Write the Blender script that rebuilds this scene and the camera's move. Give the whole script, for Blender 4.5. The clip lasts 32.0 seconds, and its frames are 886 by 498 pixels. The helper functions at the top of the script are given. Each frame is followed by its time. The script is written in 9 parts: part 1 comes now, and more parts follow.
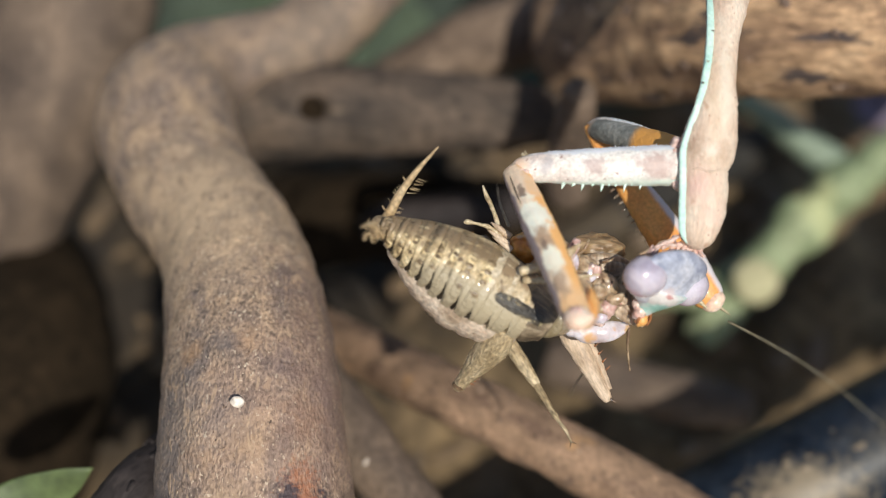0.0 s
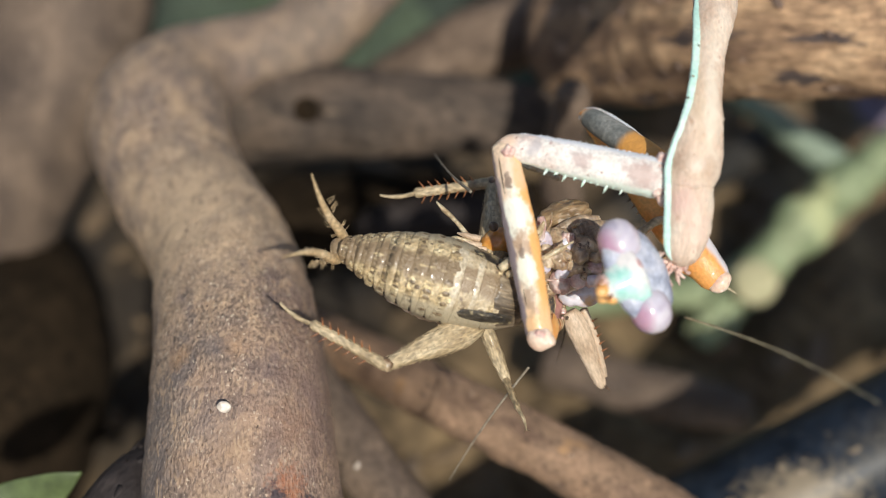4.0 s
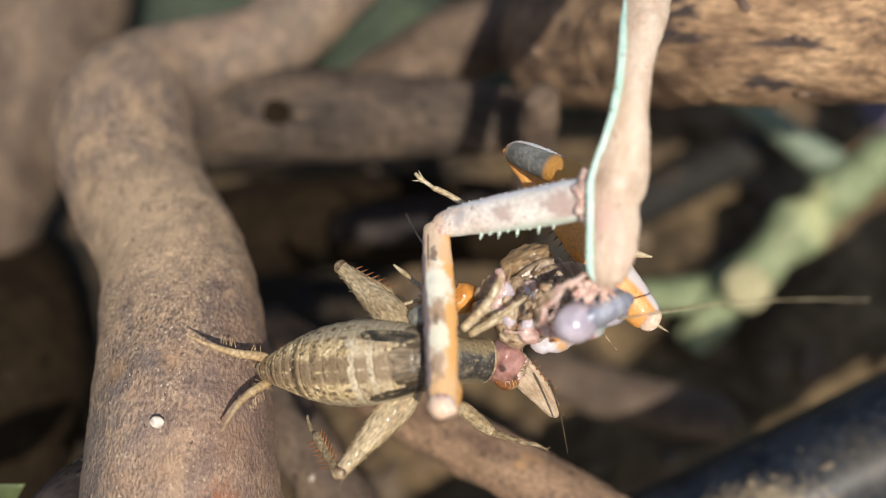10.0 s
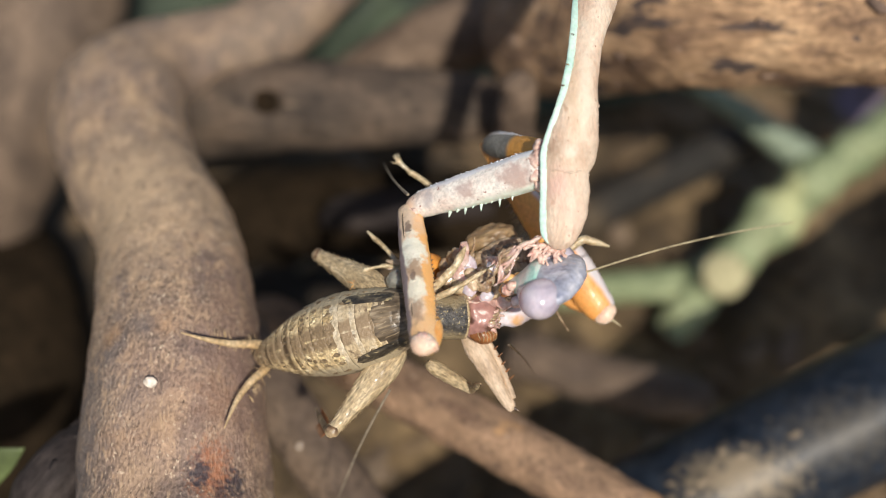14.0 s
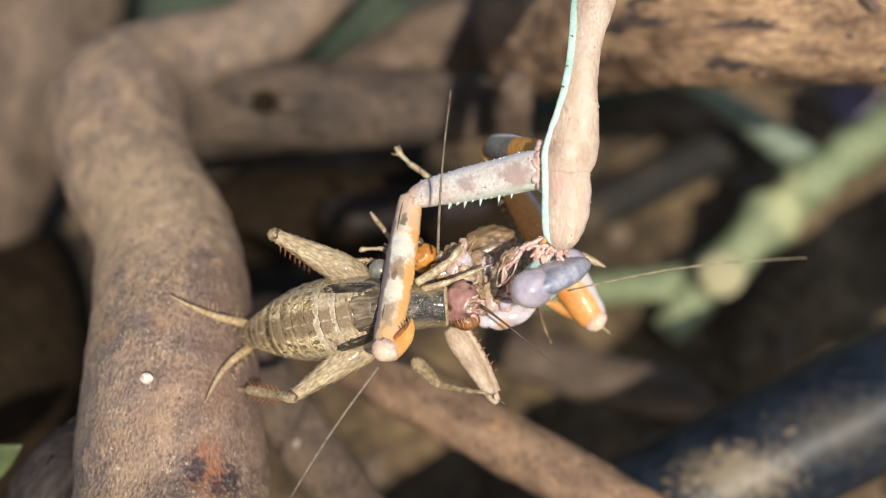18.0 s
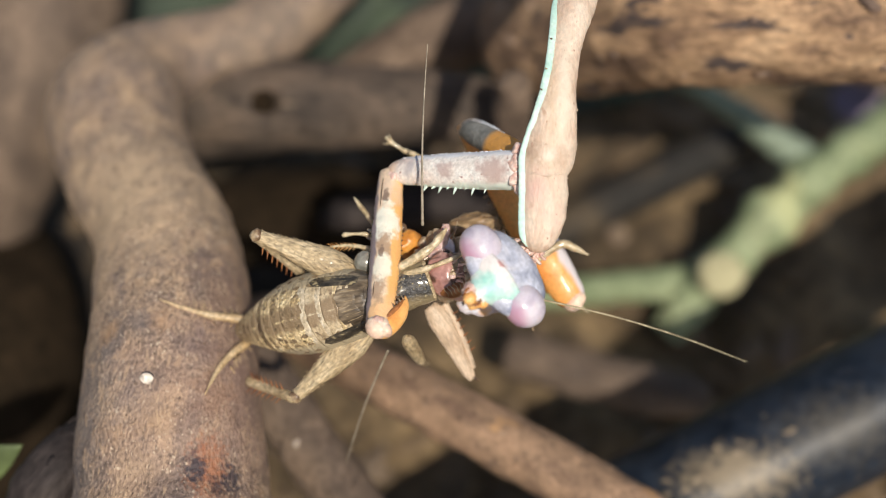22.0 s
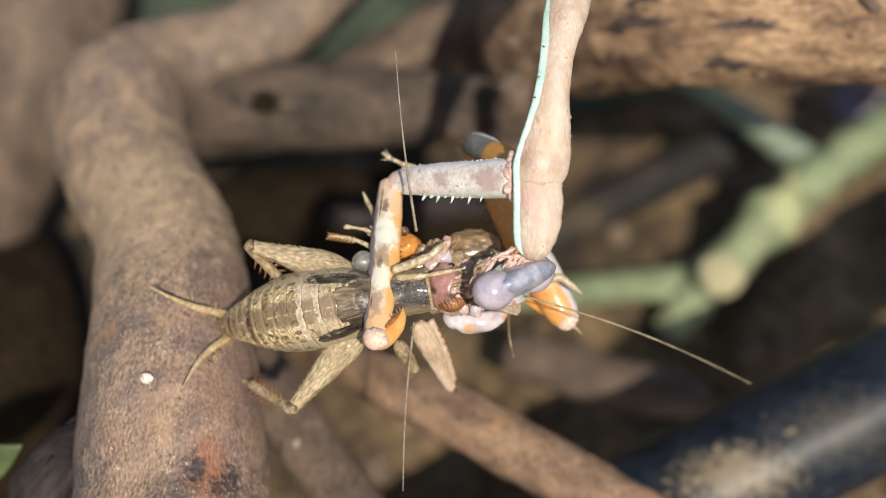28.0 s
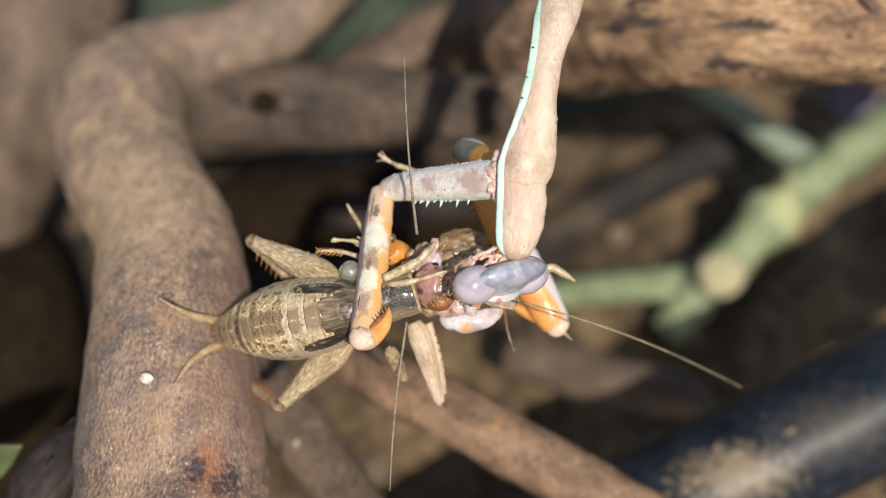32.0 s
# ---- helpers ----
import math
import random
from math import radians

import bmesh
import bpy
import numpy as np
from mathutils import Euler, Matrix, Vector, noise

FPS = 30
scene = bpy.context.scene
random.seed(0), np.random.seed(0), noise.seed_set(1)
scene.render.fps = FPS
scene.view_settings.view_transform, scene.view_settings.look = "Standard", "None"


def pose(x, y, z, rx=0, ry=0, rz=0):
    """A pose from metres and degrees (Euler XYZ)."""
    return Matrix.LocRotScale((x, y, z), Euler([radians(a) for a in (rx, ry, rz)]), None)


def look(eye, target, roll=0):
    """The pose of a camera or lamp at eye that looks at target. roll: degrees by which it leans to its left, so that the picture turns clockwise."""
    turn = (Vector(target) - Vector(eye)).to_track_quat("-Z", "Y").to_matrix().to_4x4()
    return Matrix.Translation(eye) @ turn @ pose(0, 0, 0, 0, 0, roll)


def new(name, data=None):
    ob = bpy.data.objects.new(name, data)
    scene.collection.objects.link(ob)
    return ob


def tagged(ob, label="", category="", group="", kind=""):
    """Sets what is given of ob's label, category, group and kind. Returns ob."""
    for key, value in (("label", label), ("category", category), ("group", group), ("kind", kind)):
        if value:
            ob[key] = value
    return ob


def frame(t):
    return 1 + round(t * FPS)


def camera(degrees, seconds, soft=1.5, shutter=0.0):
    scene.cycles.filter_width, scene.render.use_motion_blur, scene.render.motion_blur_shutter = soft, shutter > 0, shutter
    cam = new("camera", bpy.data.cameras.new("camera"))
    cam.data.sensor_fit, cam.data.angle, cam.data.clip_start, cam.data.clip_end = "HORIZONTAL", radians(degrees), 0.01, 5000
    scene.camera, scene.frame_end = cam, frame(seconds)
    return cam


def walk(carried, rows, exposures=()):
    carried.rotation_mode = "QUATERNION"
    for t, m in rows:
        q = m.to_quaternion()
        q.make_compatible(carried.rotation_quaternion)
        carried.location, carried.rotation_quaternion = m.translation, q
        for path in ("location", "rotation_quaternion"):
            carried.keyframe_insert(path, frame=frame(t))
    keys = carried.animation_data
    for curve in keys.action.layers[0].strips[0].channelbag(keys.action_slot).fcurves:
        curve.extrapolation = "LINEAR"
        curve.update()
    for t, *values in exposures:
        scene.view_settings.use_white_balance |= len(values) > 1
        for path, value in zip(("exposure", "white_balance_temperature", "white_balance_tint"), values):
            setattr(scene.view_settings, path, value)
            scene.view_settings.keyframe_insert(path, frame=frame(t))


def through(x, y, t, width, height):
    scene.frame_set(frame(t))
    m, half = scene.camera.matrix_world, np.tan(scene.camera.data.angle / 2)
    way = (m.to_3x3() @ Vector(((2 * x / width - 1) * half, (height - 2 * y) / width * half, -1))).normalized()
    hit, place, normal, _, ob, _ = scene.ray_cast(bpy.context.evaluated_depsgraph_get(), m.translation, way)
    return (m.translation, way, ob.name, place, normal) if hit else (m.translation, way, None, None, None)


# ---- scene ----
import functools

# The stage: millimetres on a slope that faces the camera, 66 mm above the soil.
STAGE = pose(0, 0, 0.066, 40, 0, 0)


def mm(x, y, z, rx=0, ry=0, rz=0):
    """A pose from millimetres and degrees."""
    return pose(x / 1000, y / 1000, z / 1000, rx, ry, rz)


cam = camera(36, 32.0, soft=1.0)
cam.data.dof.use_dof = True
cam.data.dof.focus_distance = 0.0940
cam.data.dof.aperture_fstop = 18
walk(cam, [
    (0, STAGE @ mm(-11.16, 2.24, 89.18, -0.549, -2.537, 0.122)),
    (0.5, STAGE @ mm(-10.87, 2.41, 89.17, -0.573, -2.431, 0.026)),
    (3.5, STAGE @ mm(-10.87, 2.41, 89.17, -0.573, -2.431, 0.026)),
    (5.5, STAGE @ mm(-2.00, 4.49, 86.28, -1.211, -0.028, 0.338)),
    (11.0, STAGE @ mm(-2.00, 4.49, 86.28, -1.211, -0.028, 0.338)),
    (11.5, STAGE @ mm(-0.89, 4.46, 87.08, -1.294, 0.280, 0.286)),
    (12, STAGE @ mm(0.77, 3.56, 88.37, -1.146, 0.414, 0.148)),
    (12.5, STAGE @ mm(0.79, 2.72, 89.13, -0.880, 0.253, 0.150)),
    (13, STAGE @ mm(-0.10, 1.53, 90.46, -0.475, -0.010, 0.097)),
    (13.5, STAGE @ mm(0.36, 0.98, 91.38, -0.323, 0.137, 0.116)),
    (14, STAGE @ mm(-0.62, 0.65, 91.36, -0.235, -0.123, 0.118)),
    (14.5, STAGE @ mm(-0.25, -0.15, 92.48, -0.020, -0.038, 0.056)),
    (16.5, STAGE @ mm(0, 0, 92, 0, 0, 0)),
    (32.0, STAGE @ mm(0, 0, 92, 0, 0, 0)),
], exposures=[(0, 0.0, 6480, 7), (9.2, 0.0, 6480, 7), (10.0, 0.03, 6850, 10), (32.0, 0.03, 6850, 10)])

# ---- daylight ----
SUN_WAY = (STAGE.to_3x3() @ Vector((0.18, -0.01, 0.98))).normalized()
world = bpy.data.worlds.new("sky")
scene.world = world
world.use_nodes = True
sky = world.node_tree.nodes.new("ShaderNodeTexSky")
sky.sky_type, sky.sun_disc = "NISHITA", False
sky.sun_elevation = math.asin(SUN_WAY.z)
sky.sun_rotation = math.atan2(SUN_WAY.x, SUN_WAY.y)
back = world.node_tree.nodes["Background"]
back.inputs["Strength"].default_value = 0.085
world.node_tree.links.new(sky.outputs["Color"], back.inputs["Color"])
sun = new("sun", bpy.data.lights.new("sun", "SUN"))
sun.data.energy, sun.data.angle, sun.data.color = 4.1, radians(0.6), (1, 0.95, 0.87)
sun.matrix_world = look(SUN_WAY * 3, (0, 0, 0))
scene.view_settings.exposure = 0.0


# ---- materials ----
def material(name, colours, scale=900, detail=6, rough=0.6, bump=0.0, bump_scale=2500, stretch=(1, 1, 1), coords="Object", fine=0.35,
             coat=0.0, spots=None, spot_scale=400, spot_at=0.62, sheen=0.0, through=0.0, distortion=0.4, metal=0.0, random=0.0, specks=None, speck_scale=3000, speck_at=0.66):
    """A mottled surface: a ramp over noise, finer grain over it, spots with hard rims, and relief. Scales are per metre."""
    m = bpy.data.materials.new(name)
    m.use_nodes = True
    t = m.node_tree
    n, ln = t.nodes, t.links
    bsdf = n["Principled BSDF"]
    co = n.new("ShaderNodeTexCoord")
    mp = n.new("ShaderNodeMapping")
    mp.inputs["Scale"].default_value = stretch
    ln.new(co.outputs[coords], mp.inputs["Vector"])
    big = n.new("ShaderNodeTexNoise")
    big.inputs["Scale"].default_value, big.inputs["Detail"].default_value = scale, detail
    big.inputs["Distortion"].default_value = distortion
    ln.new(mp.outputs[0], big.inputs["Vector"])
    ramp = n.new("ShaderNodeValToRGB")
    e = ramp.color_ramp.elements
    lo, hi = 0.32, 0.70
    for i, c in enumerate(colours):
        at = lo + (hi - lo) * i / max(1, len(colours) - 1)
        el = e[i] if i < 2 else e.new(at)
        el.position, el.color = at, (*c, 1)
    value = big.outputs["Fac"]
    if random:
        info = n.new("ShaderNodeObjectInfo")
        ma = n.new("ShaderNodeMath")
        ma.operation = "MULTIPLY_ADD"
        ma.inputs[1].default_value, ma.inputs[2].default_value = random, -random / 2
        ad = n.new("ShaderNodeMath")
        ln.new(info.outputs["Random"], ma.inputs[0])
        ln.new(ma.outputs[0], ad.inputs[0])
        ln.new(value, ad.inputs[1])
        value = ad.outputs[0]
    ln.new(value, ramp.inputs["Fac"])
    colour = ramp.outputs["Color"]
    grain = n.new("ShaderNodeTexNoise")
    grain.inputs["Scale"].default_value, grain.inputs["Detail"].default_value = bump_scale, 5
    ln.new(mp.outputs[0], grain.inputs["Vector"])
    if fine:
        mr = n.new("ShaderNodeMapRange")
        mr.inputs["To Min"].default_value, mr.inputs["To Max"].default_value = 1 - fine, 1 + fine
        mr.inputs["From Min"].default_value, mr.inputs["From Max"].default_value = 0.3, 0.7
        ln.new(grain.outputs["Fac"], mr.inputs["Value"])
        mx = n.new("ShaderNodeMix")
        mx.data_type, mx.blend_type = "RGBA", "MULTIPLY"
        mx.inputs[0].default_value = 1
        ln.new(colour, mx.inputs[6])
        ln.new(mr.outputs[0], mx.inputs[7])
        colour = mx.outputs[2]
    if spots:
        sp = n.new("ShaderNodeTexNoise")
        sp.inputs["Scale"].default_value, sp.inputs["Detail"].default_value = spot_scale, 4
        ln.new(mp.outputs[0], sp.inputs["Vector"])
        sr = n.new("ShaderNodeMapRange")
        sr.inputs["From Min"].default_value, sr.inputs["From Max"].default_value = spot_at, spot_at + 0.06
        ln.new(sp.outputs["Fac"], sr.inputs["Value"])
        mx = n.new("ShaderNodeMix")
        mx.data_type = "RGBA"
        ln.new(sr.outputs[0], mx.inputs[0])
        ln.new(colour, mx.inputs[6])
        mx.inputs[7].default_value = (*spots, 1)
        colour = mx.outputs[2]
    if specks:
        sp = n.new("ShaderNodeTexNoise")
        sp.inputs["Scale"].default_value, sp.inputs["Detail"].default_value = speck_scale, 2
        ln.new(mp.outputs[0], sp.inputs["Vector"])
        sr = n.new("ShaderNodeMapRange")
        sr.inputs["From Min"].default_value, sr.inputs["From Max"].default_value = speck_at, speck_at + 0.05
        ln.new(sp.outputs["Fac"], sr.inputs["Value"])
        mx = n.new("ShaderNodeMix")
        mx.data_type = "RGBA"
        ln.new(sr.outputs[0], mx.inputs[0])
        ln.new(colour, mx.inputs[6])
        mx.inputs[7].default_value = (*specks, 1)
        colour = mx.outputs[2]
    ln.new(colour, bsdf.inputs["Base Color"])
    bsdf.inputs["Roughness"].default_value = rough
    bsdf.inputs["Metallic"].default_value = metal
    bsdf.inputs["Coat Weight"].default_value = coat
    bsdf.inputs["Coat Roughness"].default_value = 0.12
    bsdf.inputs["Sheen Weight"].default_value = sheen
    if through:
        bsdf.inputs["Subsurface Weight"].default_value = through
        bsdf.inputs["Subsurface Radius"].default_value = (0.0009, 0.0006, 0.0005)
        bsdf.inputs["Subsurface Scale"].default_value = 1.0
    if bump:
        b = n.new("ShaderNodeBump")
        b.inputs["Strength"].default_value, b.inputs["Distance"].default_value = 1.0, bump / 1000
        ln.new(grain.outputs["Fac"], b.inputs["Height"])
        ln.new(b.outputs[0], bsdf.inputs["Normal"])
    return m


def over(m, colour, axis, start, end, wobble=0.0, bound=None, absolute=False):
    """Lays a second colour over m where the object's own axis (0, 1, 2) passes from start to end, in mm, with a wavy rim."""
    t = m.node_tree
    n, ln = t.nodes, t.links
    bsdf = n["Principled BSDF"]
    old = bsdf.inputs["Base Color"].links[0].from_socket
    co = n.new("ShaderNodeTexCoord")
    sep = n.new("ShaderNodeSeparateXYZ")
    ln.new(co.outputs["Object"], sep.inputs[0])
    value = sep.outputs[axis]
    if absolute:
        ab = n.new("ShaderNodeMath")
        ab.operation = "ABSOLUTE"
        ln.new(value, ab.inputs[0])
        value = ab.outputs[0]
    nz = n.new("ShaderNodeTexNoise")
    nz.inputs["Scale"].default_value, nz.inputs["Detail"].default_value = 700, 5
    ln.new(co.outputs["Object"], nz.inputs["Vector"])
    ma = n.new("ShaderNodeMath")
    ma.operation = "MULTIPLY_ADD"
    ma.inputs[1].default_value = wobble / 1000
    ln.new(nz.outputs["Fac"], ma.inputs[0])
    ln.new(value, ma.inputs[2])
    mr = n.new("ShaderNodeMapRange")
    mr.interpolation_type = "SMOOTHSTEP"
    mr.inputs["From Min"].default_value = (start + wobble / 2) / 1000
    mr.inputs["From Max"].default_value = (end + wobble / 2) / 1000
    ln.new(ma.outputs[0], mr.inputs["Value"])
    fac = mr.outputs[0]
    if bound is not None:
        m2 = n.new("ShaderNodeMapRange")
        m2.inputs["From Min"].default_value, m2.inputs["From Max"].default_value = bound[0] / 1000, bound[1] / 1000
        ln.new(ma.outputs[0], m2.inputs["Value"])
        mu = n.new("ShaderNodeMath")
        mu.operation = "MULTIPLY"
        ln.new(fac, mu.inputs[0])
        ln.new(m2.outputs[0], mu.inputs[1])
        fac = mu.outputs[0]
    mx = n.new("ShaderNodeMix")
    mx.data_type = "RGBA"
    ln.new(fac, mx.inputs[0])
    ln.new(old, mx.inputs[6])
    mx.inputs[7].default_value = (*colour, 1)
    ln.new(mx.outputs[2], bsdf.inputs["Base Color"])
    return m


def tone_blot(m, colour, place, radius, soft=0.5, strength=1.0, grain=650, squash=(1, 1, 1)):
    """A blot of colour, real stain or painted light and shade, round a place of the object's own space, in mm, with a
    ragged rim.
    """
    t = m.node_tree
    n, ln = t.nodes, t.links
    bsdf = n["Principled BSDF"]
    old = bsdf.inputs["Base Color"].links[0].from_socket
    co = n.new("ShaderNodeTexCoord")
    dist = n.new("ShaderNodeVectorMath")
    dist.operation = "DISTANCE"
    dist.inputs[1].default_value = [v * k / 1000 for v, k in zip(place, squash)]
    mul = n.new("ShaderNodeVectorMath")
    mul.operation = "MULTIPLY"
    mul.inputs[1].default_value = squash
    ln.new(co.outputs["Object"], mul.inputs[0])
    ln.new(mul.outputs["Vector"], dist.inputs[0])
    nz = n.new("ShaderNodeTexNoise")
    nz.inputs["Scale"].default_value, nz.inputs["Detail"].default_value = grain, 9
    ln.new(co.outputs["Object"], nz.inputs["Vector"])
    ma = n.new("ShaderNodeMath")
    ma.operation = "MULTIPLY_ADD"
    ma.inputs[1].default_value = radius * 2.6 / 1000
    ln.new(nz.outputs["Fac"], ma.inputs[0])
    ln.new(dist.outputs["Value"], ma.inputs[2])
    mr = n.new("ShaderNodeMapRange")
    mr.inputs["From Min"].default_value = radius * (2.3 + soft) / 1000
    mr.inputs["From Max"].default_value = radius * (2.3 - soft) / 1000
    mr.inputs["To Max"].default_value = strength
    ln.new(ma.outputs[0], mr.inputs["Value"])
    mx = n.new("ShaderNodeMix")
    mx.data_type = "RGBA"
    ln.new(mr.outputs[0], mx.inputs[0])
    ln.new(old, mx.inputs[6])
    mx.inputs[7].default_value = (*colour, 1)
    ln.new(mx.outputs[2], bsdf.inputs["Base Color"])
    return m


def fibres(m, colour, scale, stretch, at, strength):
    """Thin broken threads of another colour along the grain."""
    t = m.node_tree
    n, ln = t.nodes, t.links
    bsdf = n["Principled BSDF"]
    old = bsdf.inputs["Base Color"].links[0].from_socket
    co = n.new("ShaderNodeTexCoord")
    mp = n.new("ShaderNodeMapping")
    mp.inputs["Scale"].default_value = stretch
    mp.inputs["Rotation"].default_value = (0, 0, 0.12)
    ln.new(co.outputs["Object"], mp.inputs["Vector"])
    nz = n.new("ShaderNodeTexNoise")
    nz.inputs["Scale"].default_value, nz.inputs["Detail"].default_value, nz.inputs["Distortion"].default_value = scale, 6, 0.6
    ln.new(mp.outputs[0], nz.inputs["Vector"])
    mr = n.new("ShaderNodeMapRange")
    mr.inputs["From Min"].default_value, mr.inputs["From Max"].default_value = at, at + 0.07
    mr.inputs["To Max"].default_value = strength
    ln.new(nz.outputs["Fac"], mr.inputs["Value"])
    mx = n.new("ShaderNodeMix")
    mx.data_type = "RGBA"
    ln.new(mr.outputs[0], mx.inputs[0])
    ln.new(old, mx.inputs[6])
    mx.inputs[7].default_value = (*colour, 1)
    ln.new(mx.outputs[2], bsdf.inputs["Base Color"])


# The pale specks are painted glints on the bark grains.
BARK = material("weathered_bark", [(0.18, 0.132, 0.107), (0.27, 0.191, 0.139), (0.362, 0.25, 0.168), (0.475, 0.326, 0.204)], 520, 14, 0.62, 0.2, 4600, (1, 0.62, 0.7),
                fine=0.68, spots=(0.42, 0.285, 0.185), spot_scale=900, spot_at=0.60, specks=(0.66, 0.53, 0.39), speck_scale=4200, speck_at=0.635, distortion=0.2)
tone_blot(BARK, (0.58, 0.415, 0.265), (-25.91, 4.37, -19.50), 6.4, 0.9, 0.85)
tone_blot(BARK, (0.31, 0.195, 0.15), (-18.25, -11.22, -5.00), 5.0, 0.9, 0.5, 300)
tone_blot(BARK, (0.17, 0.145, 0.135), (-25.6, -12.0, -9.50), 2.6, 0.9, 0.7, 700, (1.4, 0.45, 1))
tone_blot(BARK, (0.13, 0.115, 0.115), (-26.0, -18.0, -8.00), 2.4, 0.9, 0.7, 900, (1.4, 0.4, 1))
for colour, place, size, strength, ragged in (
        ((0.43, 0.255, 0.135), (-24.8, -6.2, -9.5), 0.75, 0.7, 1900), ((0.45, 0.27, 0.15), (-20.9, -5.3, -8.5), 0.7, 0.65, 1900), ((0.15, 0.125, 0.12), (-22.2, -5.3, -8.5), 1.0, 0.6, 1500),
        ((0.17, 0.12, 0.115), (-18.1, -6.6, -8.0), 1.5, 0.55, 1100), ((0.42, 0.27, 0.16), (-20.5, -12.2, -5.5), 1.1, 0.6, 1900), ((0.19, 0.15, 0.14), (-22.5, -10.5, -6.5), 1.6, 0.55, 1100),
        ((0.40, 0.25, 0.15), (-23.5, -13.6, -6.5), 1.0, 0.6, 1900), ((0.14, 0.10, 0.095), (-15.2, -8.6, -9.0), 1.3, 0.6, 1300), ((0.44, 0.30, 0.19), (-21.5, -15.5, -4.5), 1.2, 0.55, 1900),
        ((0.18, 0.14, 0.13), (-21.0, -2.5, -14.0), 1.8, 0.6, 900), ((0.42, 0.275, 0.17), (-24.5, -1.0, -16.0), 1.4, 0.6, 1200), ((0.16, 0.12, 0.11), (-18.6, -17.5, -3.5), 1.2, 0.5, 1500),
        ((0.15, 0.12, 0.12), (-29.5, 15.0, -34.0), 1.6, 0.5, 700), ((0.14, 0.11, 0.105), (-24.5, 16.5, -43.5), 2.4, 0.7, 600), ((0.15, 0.115, 0.09), (-17.5, 22.5, -46.0), 6.0, 0.75, 320)):
    tone_blot(BARK, colour, place, size, 0.8, strength, ragged)
fibres(BARK, (0.07, 0.05, 0.043), 2300, (1, 0.28, 0.4), 0.585, 0.45)
fibres(BARK, (0.06, 0.042, 0.036), 3800, (1, 0.55, 0.6), 0.61, 0.45)
fibres(BARK, (0.50, 0.345, 0.22), 1900, (1, 0.3, 0.4), 0.60, 0.55)
# Two red-brown blots paint the shade down the trunk's right side.
tone_blot(BARK, (0.19, 0.12, 0.10), (-14.6, -2.6, -12.0), 3.6, 0.8, 0.6, 900, (1, 0.8, 0.6))
tone_blot(BARK, (0.19, 0.12, 0.10), (-14.2, -10.5, -9.0), 3.2, 0.8, 0.6, 900, (1, 0.6, 0.6))
tone_blot(BARK, (0.07, 0.05, 0.045), (-17.0, -13.8, -4.50), 0.7, 0.4, 0.7, 2600, (1, 0.6, 0.8))
tone_blot(BARK, (0.36, 0.125, 0.055), (-16.4, -15.2, -4.50), 1.45, 0.45, 0.7, 3200, (1, 0.75, 0.8))
tone_blot(BARK, (0.07, 0.045, 0.045), (-16.0, -16.6, -4.50), 0.6, 0.35, 0.8, 3000, (1, 0.6, 0.8))
tone_blot(BARK, (0.055, 0.04, 0.04), (-16.6, -14.9, -4.50), 0.42, 0.3, 0.8, 3400, (1, 0.5, 0.8))
tone_blot(BARK, (0.035, 0.03, 0.04), (-17.5, -15.4, -4.50), 0.75, 0.35, 0.9, 2600, (1, 0.7, 0.8))
tone_blot(BARK, (0.035, 0.03, 0.04), (-14.9, -16.0, -5.50), 0.95, 0.35, 0.9, 2600, (1, 0.65, 0.8))
tone_blot(BARK, (0.30, 0.15, 0.08), (-15.80, -10.11, -6.00), 1.5, 0.8, 0.45, 1600)
tone_blot(BARK, (0.50, 0.34, 0.22), (-26.89, 18.44, -39.50), 1.5, 0.7, 0.7)
SMOOTH_BARK = material("smooth_grey_bark", [(0.080, 0.056, 0.042), (0.135, 0.095, 0.068), (0.195, 0.136, 0.095)], 240, 7, 0.8, 0.16, 1800, (1, 0.7, 1), "UV", 0.35,
                       spots=(0.27, 0.20, 0.145), spot_scale=260, spot_at=0.67)
# Bark of the knotted limb, with the limb's shade mixed into its brown.
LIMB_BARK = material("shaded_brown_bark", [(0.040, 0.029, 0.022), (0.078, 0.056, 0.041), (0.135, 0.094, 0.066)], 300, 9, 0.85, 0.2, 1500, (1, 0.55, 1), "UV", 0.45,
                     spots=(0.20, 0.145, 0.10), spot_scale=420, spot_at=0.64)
STUB_BARK = material("dull_brown_bark", [(0.085, 0.057, 0.040), (0.145, 0.10, 0.070), (0.215, 0.15, 0.105)], 300, 9, 0.85, 0.2, 1500, (1, 0.55, 1), "UV", 0.4,
                     spots=(0.05, 0.037, 0.03), spot_scale=380, spot_at=0.64)
LOG_BARK = material("flaking_orange_bark", [(0.12, 0.07, 0.045), (0.27, 0.165, 0.095), (0.42, 0.265, 0.15), (0.52, 0.345, 0.205)], 330, 9, 0.85, 0.3, 2200,
                    (1, 0.5, 1), "UV", 0.45, spots=(0.07, 0.05, 0.045), spot_scale=420, spot_at=0.58)
# The log's left end is darkened by colour, as shade.
tone_blot(LOG_BARK, (0.12, 0.075, 0.05), (8.00, 22.00, -45.00), 5.5, 1.6, 0.8, 300)
STICK_BARK = material("brown_stick_bark", [(0.15, 0.09, 0.058), (0.27, 0.17, 0.105), (0.39, 0.24, 0.15)], 500, 9, 0.8, 0.18, 4200, (1, 0.5, 1), "UV", 0.5,
                      spots=(0.42, 0.24, 0.115), spot_scale=330, spot_at=0.62, specks=(0.08, 0.05, 0.035), speck_scale=1700, speck_at=0.65)
